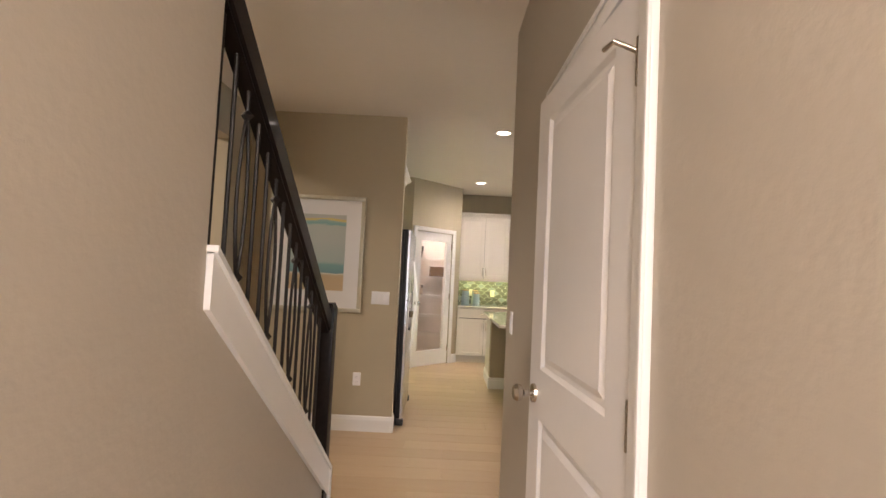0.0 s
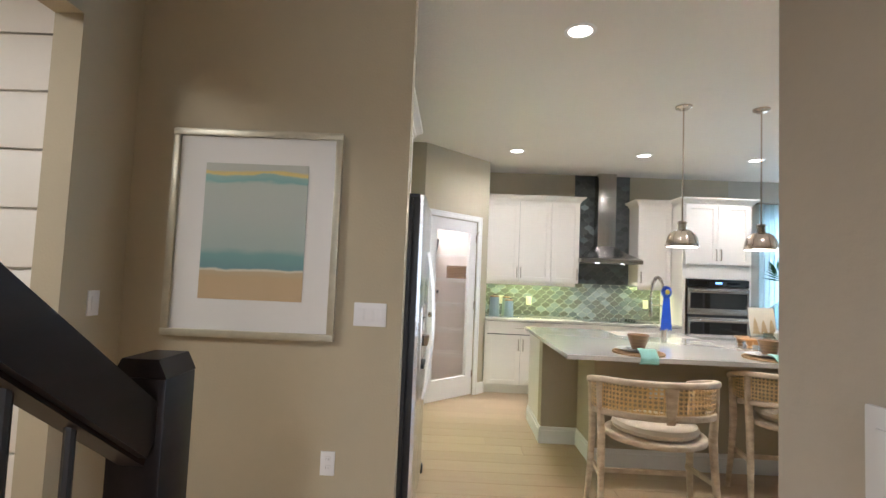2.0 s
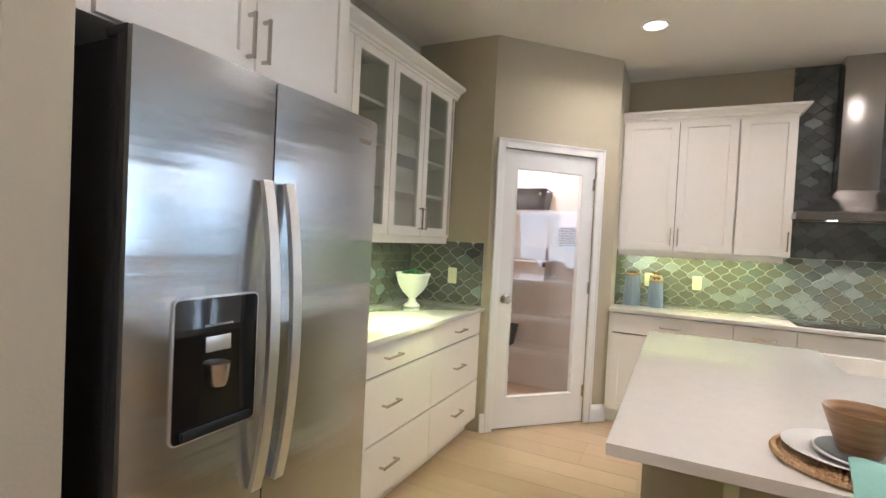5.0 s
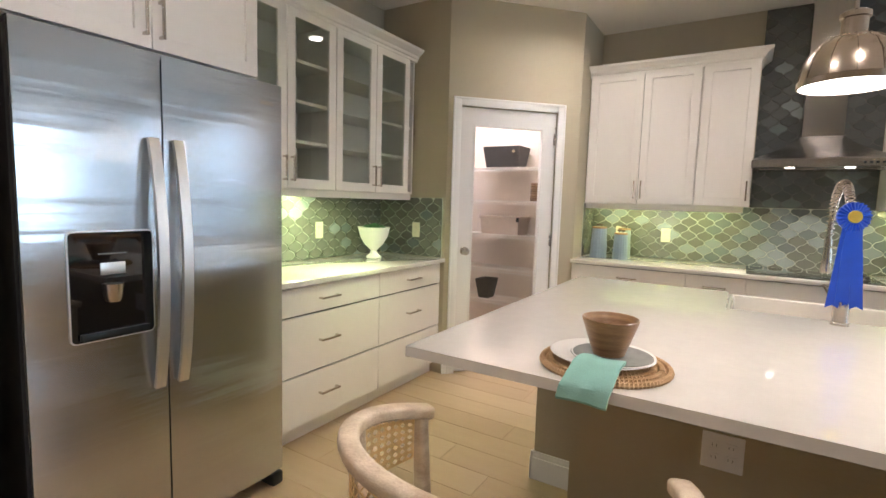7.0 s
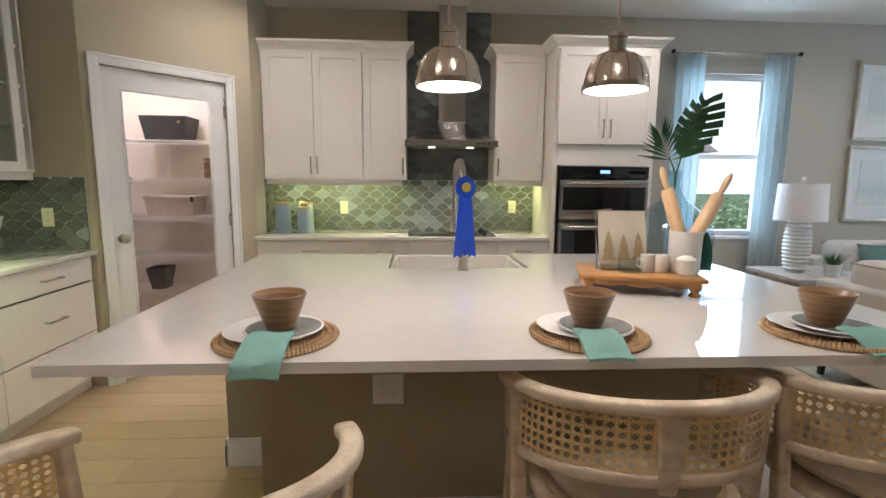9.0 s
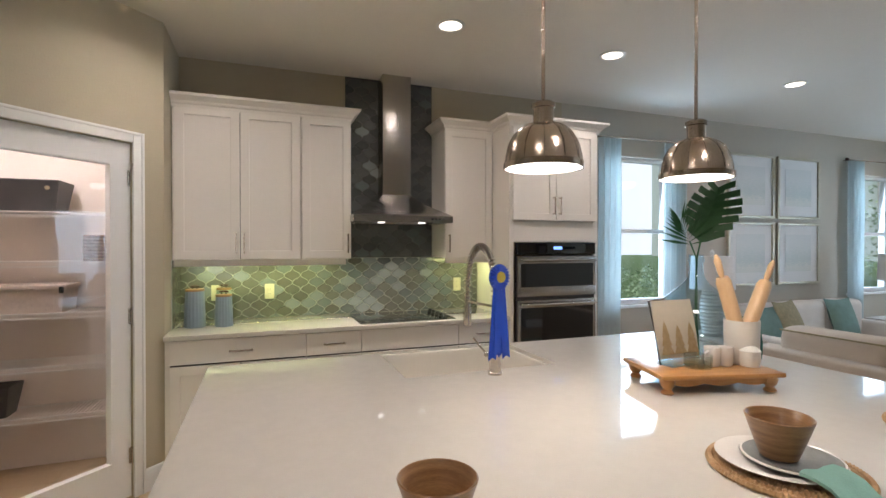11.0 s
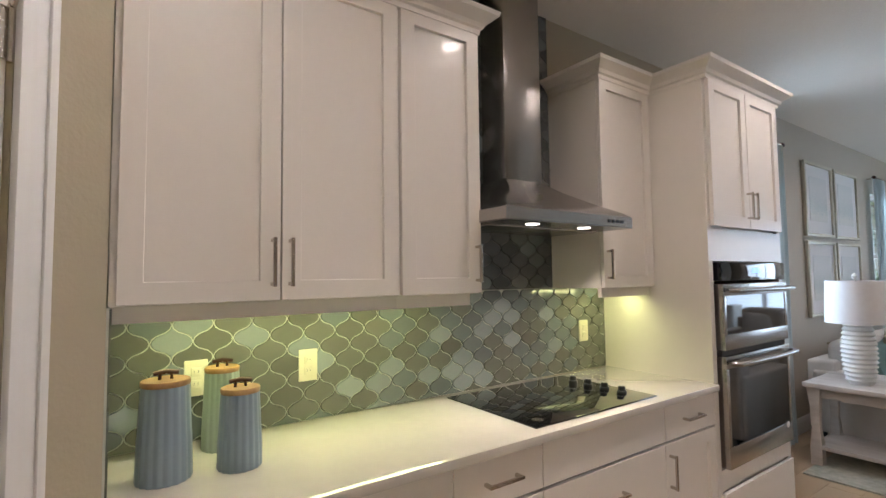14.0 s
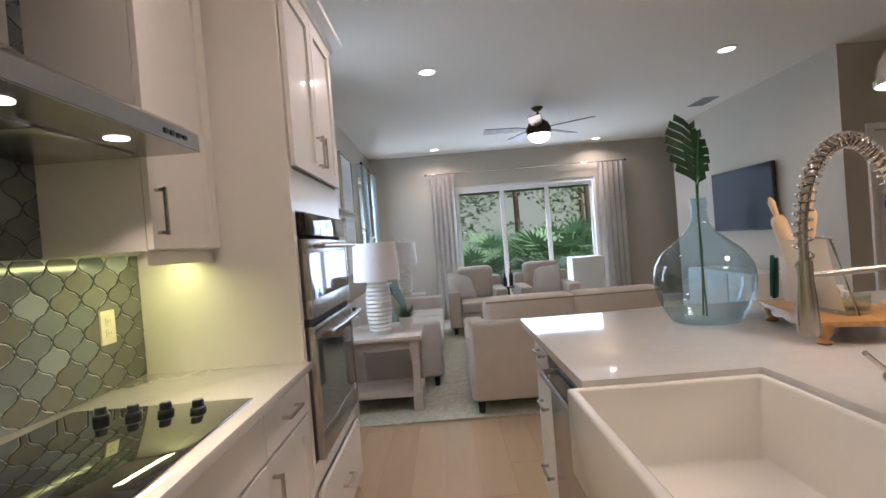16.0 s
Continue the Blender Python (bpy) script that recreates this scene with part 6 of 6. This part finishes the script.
# ---- living room ----
for u0, z0 in ((5.47, 1.785), (6.27, 1.785), (5.47, 1.005), (6.27, 1.005)):
    picture(pose(0, 0, 0), u0, u0 + .74, z0, z0 + .735, "art_pale", .03, .11, "frame", "framed pale botanical print above the sofa", "sofa wall prints")
rg = thing("rug", (6.2, -2.1, 0), "sage and cream woven area rug under the seating", "rug")
rb_ = B(4.12, 8.35, -3.95, -0.36, 0.001, 0.016, .004)
part("mat", rb_, "rug", rg)


def lamp(x, y, z, label):
    e = thing("table_lamp", (x, y, z), label, "lamp", "table lamps")
    prof = [(0, z), (.062, z)]
    for i in range(13):
        r = .075 + .030 * math.sin(math.pi * (i + 1.5) / 15)
        prof += [(r - .008, z + .02 + i * .033), (r + .006, z + .034 + i * .033), (r - .008, z + .050 + i * .033)]
    prof += [(.03, z + .455), (.02, z + .47), (0, z + .47)]
    part("base", L(prof, x, y, 40), "ceramic_w", e, "white ribbed ceramic base")
    part("shade", L([(.178, z + .755), (.192, z + .445), (.189, z + .445), (.175, z + .755)], x, y, 48), "shade", e, "white drum shade")
    part("harp", T([(x, y, z + .46), (x, y, z + .77)], .004, 8), "nickel", e)
    part("finial", L([(0, z + .765), (.012, z + .77), (.020, z + .79), (.010, z + .805), (0, z + .815)], x, y, 14), "ceramic_w", e)


def end_table(x0, x1, y0, y1, z):
    e = thing("end_table", ((x0 + x1) / 2, (y0 + y1) / 2, 0.016), "grey-washed wooden end table with a low shelf", "table", "end tables")
    part("tabletop", B(x0, x1, y0, y1, z - .035, z, .005), "table", e)
    part("apron", B(x0 + .05, x1 - .05, y0 + .05, y1 - .05, z - .11, z - .036), "table", e)
    part("shelf", B(x0 + .03, x1 - .03, y0 + .03, y1 - .03, .13, .16, .003), "table", e)
    for a, sx in ((x0 + .06, 1), (x1 - .06, -1)):
        for b_, sy in ((y0 + .06, 1), (y1 - .06, -1)):
            q = bmesh.new()
            old = None
            for zz, w in ((.0165, .036), (.14, .036), (.30, .024), (.45, .03), (z - .036, .042)):
                ring = [q.verts.new((a + i * w, b_ + j * w, zz)) for i, j in ((-1, -1), (1, -1), (1, 1), (-1, 1))]
                if old:
                    for k in range(4):
                        q.faces.new((old[k], old[(k + 1) % 4], ring[(k + 1) % 4], ring[k]))
                else:
                    q.faces.new(ring[::-1])
                old = ring
            q.faces.new(old)
            part("leg", q, "table", e, smooth=False)


end_table(4.33, 4.84, -0.94, -0.31, 0.615)
lamp(4.56, -0.60, 0.6155, "white ribbed table lamp with a drum shade on the end table")
end_table(7.30, 7.75, -0.85, -0.35, 0.615)
lamp(7.50, -0.58, 0.6155, "white ribbed table lamp on the far end table")


def grass_pot(x, y, z):
    e = thing("potted_plant", (x, y, z), "small white pot with a bushy green plant", "plant")
    part("pot", L([(0, z), (.05, z), (.065, z + .1), (.058, z + .1), (.05, z + .085), (0, z + .085)], x, y, 28), "ceramic_w", e)
    g = bmesh.new()
    for i in range(170):
        a, lean, h = random.uniform(0, 6.28), random.uniform(.02, .13), random.uniform(.06, .13)
        r = random.uniform(0, .045)
        p0 = Vector((x + r * math.cos(a), y + r * math.sin(a), z + .085))
        p1 = p0 + Vector((lean * math.cos(a), lean * math.sin(a), h))
        w = Vector((-math.sin(a), math.cos(a), 0)) * .004
        g.faces.new([g.verts.new(v) for v in (p0 - w, p0 + w, p1)])
    part("foliage", g, "plantg", e, kind="stuff")


grass_pot(4.72, -0.80, 0.6155)


def seat(name, F, w, d, hs, hb, mt, label, n=2, group="", arm_h=0.62, category="sofa"):
    """Upholstered seat: x across, back at y = 0, seat towards -y."""
    e = placed(name, F, (0, 0, 0.016), label, category, group)
    aw = .17
    part("base", B(-w / 2 + aw, w / 2 - aw, -d + .03, -.05, .12, .30, .02), mt, e)
    part("back", B(-w / 2 + .02, w / 2 - .02, -.20, 0, .12, hb - .16, .03), mt, e)
    for s in (-1, 1):
        a = B(min(s * w / 2, s * (w / 2 - aw)), max(s * w / 2, s * (w / 2 - aw)), -d, -.04, .11, arm_h, .035)
        part("arm", a, mt, e)
    wi = (w - 2 * aw) / n
    for i in range(n):
        x0 = -w / 2 + aw + i * wi
        part("seat_cushion", B(x0 + .004, x0 + wi - .004, -d - .01, -.20, .30, .46, .04), mt, e)
        bc = B(x0 - .03 + .004, x0 + wi + .03 - .004, -.36, -.10, .44, hb, .085)
        part("back_cushion", bc, mt, e)
        part("piping", T([(x0 - .01, -.115, hb - .03), (x0 + wi + .01, -.115, hb - .03)], .006, 8), "olive_f", e, "dark contrast piping")
    for sx in (-w / 2 + .07, w / 2 - .07):
        for y in (-d + .07, -.08):
            part("foot", L([(0, .0165), (.022, .0165), (.03, .12), (0, .12)], sx, y, 12), "black", e)
    return e


seat("loveseat", pose(4.12, -2.14, 0, 0, 0, 90), 1.68, 0.92, .46, .87, "linen", "taupe linen loveseat with loose back cushions")
seat("sofa", pose(6.05, -0.14, 0), 2.25, 0.95, .46, .86, "linen_w", "pale linen sofa along the picture wall", n=3)
seat("armchair", pose(8.15, -1.60, 0, 0, 0, -90), 0.84, 0.88, .46, .93, "linen", "beige linen armchair facing the loveseat", 1, "armchairs", .62, "armchair")
seat("armchair", pose(8.15, -2.62, 0, 0, 0, -90), 0.84, 0.88, .46, .93, "linen", "beige linen armchair facing the loveseat", 1, "armchairs", .62, "armchair")


def pillow(F, mt, label, s=.42):
    e = placed("throw_pillow", F, (0, 0, 0), label, "pillow")
    b = bmesh.new()
    n = 10
    for sd_ in (-1, 1):
        g = [[b.verts.new(((i / n - .5) * s * (1 - .10 * math.sin(math.pi * j / n)), sd_ * .075 * (math.sin(math.pi * i / n) * math.sin(math.pi * j / n)) ** .5, (j / n) * s * (1 - .05 * math.sin(math.pi * i / n)))) for i in range(n + 1)] for j in range(n + 1)]
        for p, q in zip(g, g[1:]):
            for i in range(n):
                b.faces.new((p[i], p[i + 1], q[i + 1], q[i]))
    bmesh.ops.remove_doubles(b, verts=b.verts[:], dist=.0005)
    part("cover", b, mt, e)


pillow(pose(5.40, -0.62, .47, -18), "sage", "sage green throw pillow on the sofa", .40)
pillow(pose(5.70, -0.66, .47, -22, 0, 12), "olive_f", "olive print throw pillow on the sofa", .46)
pillow(pose(6.55, -0.62, .47, -18), "sage", "sage green throw pillow on the sofa", .44)
pillow(pose(7.72, -1.40, .47, -18, 0, -80), "linen_w", "pale throw pillow on the armchair", .42)
pillow(pose(7.72, -2.66, .47, -15, 0, -95), "linen_w", "pale striped throw pillow on the armchair", .44)
e = thing("side_table", (7.95, -2.11, 0.016), "small dark table between the armchairs with bottles", "table")
part("top", L([(0, .56), (.13, .56), (.13, .58), (0, .58)], 7.95, -2.11), "bronze", e)
part("post", L([(0, .03), (.02, .03), (.02, .56), (0, .56)], 7.95, -2.11, 12), "bronze", e)
part("foot", L([(0, .0165), (.12, .0165), (.12, .03), (0, .03)], 7.95, -2.11), "bronze", e)
for dx, h, mt in ((-.05, .28, "bronze"), (.04, .2, "black")):
    e = thing("bottle", (7.95, -2.11 + dx, .58), "dark glass bottle on the side table", "bottle", "bottles")
    part("bottle", L([(0, .5805), (.03, .5805), (.03, .58 + h * .6), (.012, .58 + h * .75), (.012, .58 + h), (0, .58 + h)], 7.95, -2.11 + dx, 18), mt, e)
e = thing("patio_planter", (8.4, -3.45, 0), "white rectangular planter by the sliding door", "planter")
part("box", B(8.25, 8.6, -3.7, -3.2, 0.0, .92, .01), "ceramic_w", e)
tv = placed("television", pose(0, -4.9, 0, 0, 0, 180), (-6.45, 0, 1.15), "large black flat television on the wall", "television")
part("bezel", B(-7.05, -5.86, -.07, -.03, 1.18, 1.94, .004), "black", tv)
part("screen", B(-7.035, -5.875, -.073, -.069, 1.20, 1.925), "screen", tv)
part("mount", B(-6.6, -6.3, -.03, 0, 1.4, 1.7), "black", tv)
e = thing("media_console", (6.45, -4.68, 0), "low white media console under the television", "cabinet")
part("body", B(5.75, 7.15, -4.88, -4.48, .08, .72, .006), "cab", e)
for i in range(3):
    part("door", B(5.77 + i * .46, 6.21 + i * .46, -4.48, -4.465, .11, .69, .003), "cab", e)
part("plinth", B(5.8, 7.1, -4.86, -4.52, 0, .08), "black", e)
# panelled door by the television wall
ad = placed("side_door", pose(5.0, 0, 0, 0, 0, -90), (5.45, 0, 0), "closed white five-panel door beyond the television wall", "door")
q = B(5.18, 5.94, -.02, -.004, .01, 2.03)
for i in range(5):
    z = .14 + i * .375
    q2 = bmesh.new()
    moulded_panel(q, 5.28, 5.84, z, z + .31, -.0225)
part("door_leaf", q, "door", ad, smooth=False)
for a, b_ in ((5.11, 5.17), (5.95, 6.01)):
    part("casing_side", B(a, b_, -.03, -.002, 0, 2.10, .003), "trim", ad)
part("casing_head", B(5.17, 5.95, -.03, -.002, 2.04, 2.10, .003), "trim", ad)

# ---- outdoors ----
setting("ground", B(-400, 400, -400, 400, -0.40, -0.25), "grass", "lawn reaching the horizon")
setting("patio", B(9.08, 12.4, -5.5, 0.15, -0.24, -0.03), "stone", "covered patio floor behind the sliding door")
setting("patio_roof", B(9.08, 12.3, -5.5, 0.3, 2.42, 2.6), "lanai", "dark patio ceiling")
for x, y in ((12.2, -5.4), (12.2, 0.1)):
    setting("patio_post", B(x - .08, x + .08, y - .08, y + .08, -.04, 2.42), "trim", "white patio post")


def leaf_cloud(bm, c, rad, n, size):
    for _ in range(n):
        v = Vector((random.gauss(0, 1), random.gauss(0, 1), random.gauss(0, 1))).normalized() * random.uniform(.45, 1) ** .5
        p = Vector(c) + Vector((v.x * rad[0], v.y * rad[1], v.z * rad[2])) * random.uniform(.75, 1.08)
        a, t = random.uniform(0, 6.28), random.uniform(-1, 1)
        d = Vector((math.cos(a), math.sin(a), t)).normalized() * size * random.uniform(.6, 1.3)
        s = d.cross(Vector((random.uniform(-1, 1), random.uniform(-1, 1), 1))).normalized() * size * .35
        bm.faces.new([bm.verts.new(q) for q in (p - d * .5, p + s, p + d * .5, p - s)])


def tree(x, y, h, r):
    e = thing("tree", (x, y, -.25), "slender tree with a loose green crown", "tree", "trees behind the house")
    t = T([(x, y, -.26), (x + .1, y, h * .35), (x - .05, y + .1, h * .7), (x, y, h)], [.13, .10, .07, .02], 10)
    for k in range(7):
        a = k * 2.4
        z = h * (.38 + .08 * k)
        tube(t, [(x, y, z), (x + r * .5 * math.cos(a), y + r * .5 * math.sin(a), z + .5), (x + r * .85 * math.cos(a), y + r * .85 * math.sin(a), z + .8)], [.05, .03, .01], 6)
    part("trunk", t, "bark", e)
    c = bmesh.new()
    for k in range(9):
        a = k * 2.4
        z = h * (.42 + .075 * k)
        leaf_cloud(c, (x + r * .6 * math.cos(a), y + r * .6 * math.sin(a), z + .6), (r * .5, r * .5, r * .38), 170, .17)
    part("crown", c, "bush", e, kind="stuff")


def palmetto(x, y, s):
    e = thing("palmetto", (x, y, -.25), "green fan-leaved palmetto bush behind the lawn", "bush", "palmettos")
    b = bmesh.new()
    for k in range(13):
        a, el = k * 2.4, random.uniform(.35, 1.1)
        d = Vector((math.cos(a) * math.cos(el), math.sin(a) * math.cos(el), math.sin(el)))
        p0, p1 = Vector((x, y, -.2)), Vector((x, y, -.2)) + d * s * random.uniform(.8, 1.2)
        tube(b, [p0, p1], .012, 4)
        sd_ = d.cross(Vector((0, 0, 1))).normalized()
        up = sd_.cross(d)
        for j in range(13):
            t = -1.3 + 2.6 * j / 12
            q = (d * math.cos(t) + sd_ * math.sin(t)) + up * random.uniform(-.1, .1)
            e1 = p1 + q.normalized() * s * .55 - Vector((0, 0, .08 * s))
            w = q.cross(up).normalized() * .03 * s
            m_ = p1.lerp(e1, .5)
            b.faces.new([b.verts.new(v) for v in (p1, m_ + w, e1, m_ - w)])
    part("fronds", b, "palmg", e, kind="stuff")


random.seed(5)
for x, y, h, r in ((19, -1.0, 7, 1.8), (22, -4.5, 8, 2.2), (18, -6.5, 6.5, 1.7), (25, -2, 9, 2.4), (24, -8, 8, 2.3), (27, 1.5, 8, 2.4), (21, 2.5, 7, 2.0), (28, -5.5, 9, 2.5)):
    tree(x, y, h, r)
for i in range(26):
    palmetto(random.uniform(14.5, 19), -7.5 + 10.0 * i / 26 + random.uniform(-.3, .3), random.uniform(1.0, 1.6))
b = bmesh.new()
for i in range(64):
    leaf_cloud(b, (random.uniform(20, 27), -15 + 24 * (i % 60) / 60, random.uniform(.3, 5.5)), (1.7, 1.3, 1.2), 150, .24)
solo("woods", b, "bush", "dense green undergrowth behind the lawn", "woods", kind="stuff")
b = bmesh.new()
for i in range(16):
    leaf_cloud(b, (3.5 + i * .7, 6.6 + .3 * math.sin(i), .3), (.6, .5, .75), 140, .12)
solo("hedge", b, "bush", "green hedge outside the side windows", "hedge", kind="stuff")
hs = thing("neighbour_house", (8, 22, -.25), "pale stucco house with a grey roof beyond the hedge", "house")
part("wall", B(1, 16, 20, 28, -.25, 3.0), "stucco", hs, smooth=False)
part("roof", prism(bmesh.new(), [(19.3, 2.95), (28.7, 2.95), (24, 5.2)], 0, .4, 16.6), "roof", hs, smooth=False)
for x in (4, 7.5, 11, 14):
    w_ = part("window", B(x - .5, x + .5, 19.95, 20.0, .9, 2.2), "trim", hs)
    part("pane", B(x - .44, x + .44, 19.93, 19.95, .96, 2.14), "blackgloss", w_)

setting("backdrop", B(-60, 110, 70, 70.2, -2, 60), "sky_glow", "bright overcast sky beyond the side windows")
# The middle sheet is added to fill gaps in the woods with glowing haze.
setting("backdrop", B(62, 62.2, -70, 60, -2, 42), "haze_green", "flat glowing sheet in the colour of a hazy treeline beyond the woods")
setting("backdrop", B(75, 75.2, -70, 60, -2, 60), "sky_glow", "bright overcast sky beyond the woods")

# ---- tiles ----
def ogee(w, h, n=10):
    pts = []
    for i in range(n + 1):
        t = -1 + 2 * i / n
        c = math.cos(math.pi * t)
        f = .5 + .5 * math.copysign(abs(c) ** .66, c)
        pts.append((f * w / 2, t * h / 2))
    return pts + [(-x, z) for x, z in pts[-2:0:-1]]


TW, TH = 0.1227, 0.1117
LIGHT = {(.439, 1.237), (.188, 1.237), (1.05, 1.07), (1.174, 1.014), (1.358, 1.07), (1.48, 1.18), (1.665, 1.125), (1.60, 1.237), (1.72, 1.237), (1.91, 1.237),
         (1.48, .958), (1.235, 1.18), (1.30, 1.014), (1.42, 1.014), (1.36, .958), (2.03, 1.07), (.68, 1.125)}
OUT = ogee(TW - .0050, TH - .0055)
tile_mesh = {}


def tile_run(name, F, u0, u1, regions, label, thick=.006, proud=.011, holes=()):
    """A grout bed with a tile at each place of a lantern pattern; regions are (u0, u1, z0, z1)."""
    g = bmesh.new()
    for a, b_, c, d in regions:
        box(g, a, b_, -thick, -.0005, c, d)
    bed = setin(name, F, g, "grout_shade" if "column" in name else "tile_grout", label)
    pieces = []
    for row in range(0, 40):
        z = .902 + row * TH / 2
        n0 = int(u0 / TW) - 2
        for k in range(n0, int(u1 / TW) + 3):
            u = k * TW + .072 + (TW / 2 if row % 2 else 0)
            for a, b_, c, d in regions:
                if u + TW / 2 <= a or u - TW / 2 >= b_ or z + TH / 2 <= c or z - TH / 2 >= d:
                    continue
                pts = [(min(max(x + u, a + .002), b_ - .002) - u, min(max(y + z, c + .002), d - .002) - z) for x, y in OUT]
                clean = []
                for p in pts:
                    if not clean or math.dist(p, clean[-1]) > 1e-4:
                        clean.append(p)
                if math.dist(clean[0], clean[-1]) < 1e-4:
                    clean.pop()
                ar = abs(sum(p[0] * q[1] - q[0] * p[1] for p, q in zip(clean, clean[1:] + clean[:1]))) / 2
                if len(clean) < 4 or ar < 3e-4:
                    continue
                near = "BACK" if name == "backsplash" and .95 < u < 2.1 else "FAR"
                roll = random.random()
                if name == "backsplash" and any(abs(u - p) < TW * .5 and abs(z - q) < TH * .25 for p, q in LIGHT):
                    light = "tile_light"
                # The column mostly takes the tile with the shade painted in.
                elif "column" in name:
                    light = "tile_light" if roll < .03 else "tile_blue" if roll < .12 else "tile_shade"
                elif near == "BACK":
                    light = "tile_light" if roll < .04 else "tile_blue" if roll < .60 else "tile"
                else:
                    light = "tile_light" if roll < .07 else "tile_blue" if roll < .15 else "tile"
                key = (tuple((round(x, 4), round(y, 4)) for x, y in clean), light)
                if key not in tile_mesh:
                    bm = bmesh.new()
                    lo = [bm.verts.new((x, 0, y)) for x, y in clean]
                    cx = sum(x for x, y in clean) / len(clean)
                    cz = sum(y for x, y in clean) / len(clean)
                    hi = [bm.verts.new((cx + (x - cx) * .96, -(proud - thick), cz + (y - cz) * .96)) for x, y in clean]
                    m_ = len(clean)
                    bm.faces.new(hi)
                    for i in range(m_):
                        bm.faces.new((lo[i], lo[(i + 1) % m_], hi[(i + 1) % m_], hi[i]))
                    bmesh.ops.recalc_face_normals(bm, faces=bm.faces)
                    me = bpy.data.meshes.new("tile")
                    bm.to_mesh(me)
                    bm.free()
                    me.materials.append(M[light])
                    tile_mesh[key] = me
                o = new("tile", tile_mesh[key])
                o.parent = bed
                o.location = (u, -thick, z)
                o.rotation_euler = (random.gauss(0, .006), 0, random.gauss(0, .006))
                break


random.seed(11)
tile_run("backsplash", F_BACK, 0.02, 2.40, [(0.022, 2.398, .9145, 1.371)], "lantern-shaped grey-green tiles behind the counter")
tile_run("backsplash_column", F_BACK, 1.2, 2.0, [(1.222, 1.968, 1.3715, CEIL - .001)], "lantern-shaped tiles behind the range hood, with shade in their colour")
tile_run("backsplash_left", F_LEFT, -3.0, -1.36, [(-3.0, -1.362, .9145, 1.394)], "lantern-shaped tiles beside the refrigerator")
tile_run("backsplash_return", pose(0, -1.35, 0), -1.36, -0.76, [(-1.362, -0.765, .9145, 1.372)], "lantern-shaped tiles on the pantry return wall")
tile_run("backsplash_side", pose(0.02, 0, 0, 0, 0, 90), -0.6, 0, [(-0.345, -0.013, .9145, 1.372)], "lantern-shaped tiles on the side wall")

# ---- floor planks ----
plank_mesh = {}
floor_ob = bpy.data.objects["floor"]
random.seed(3)
PW, PL = 0.19, 1.52
rest = bmesh.new()
count = 0
for j in range(int(10.5 / PW) + 1):
    y = -10.4 + j * PW
    off = random.uniform(0, PL)
    x = -5.2 - off
    while x < 9.1:
        x0, x1 = max(x, -5.1), min(x + PL, 9.06)
        x += PL
        if x1 - x0 < .1:
            continue
        y1 = min(y + PW, 0.1)
        if -1.6 < (x0 + x1) / 2 < 5.6 and y > -8.6 and y < -0.2:
            key = round(x1 - x0, 3), round(y1 - y, 3)
            if key not in plank_mesh:
                b = bmesh.new()
                w, d = key
                lo = [b.verts.new(v) for v in ((.0006, .0006, -.015), (w - .0006, .0006, -.015), (w - .0006, d - .0006, -.015), (.0006, d - .0006, -.015))]
                mi = [b.verts.new((v.co.x, v.co.y, -.0015)) for v in lo]
                hi = [b.verts.new(v) for v in ((.0016, .0016, 0), (w - .0016, .0016, 0), (w - .0016, d - .0016, 0), (.0016, d - .0016, 0))]
                for p, q in ((lo, mi), (mi, hi)):
                    for i in range(4):
                        b.faces.new((p[i], p[(i + 1) % 4], q[(i + 1) % 4], q[i]))
                b.faces.new(hi)
                me = bpy.data.meshes.new("plank")
                b.to_mesh(me)
                b.free()
                me.materials.append(M["plank"])
                plank_mesh[key] = me
            o = new("plank", plank_mesh[key])
            o.parent = floor_ob
            o.location = (x0, y, 0)
            count += 1
        else:
            box(rest, x0 + .0006, x1 - .0006, y + .0006, y1 - .0006, -.015, 0)
ro = new("planks", mesh_of("planks", rest, "plank", False))
ro.parent = floor_ob
ro["kind"] = "stuff"
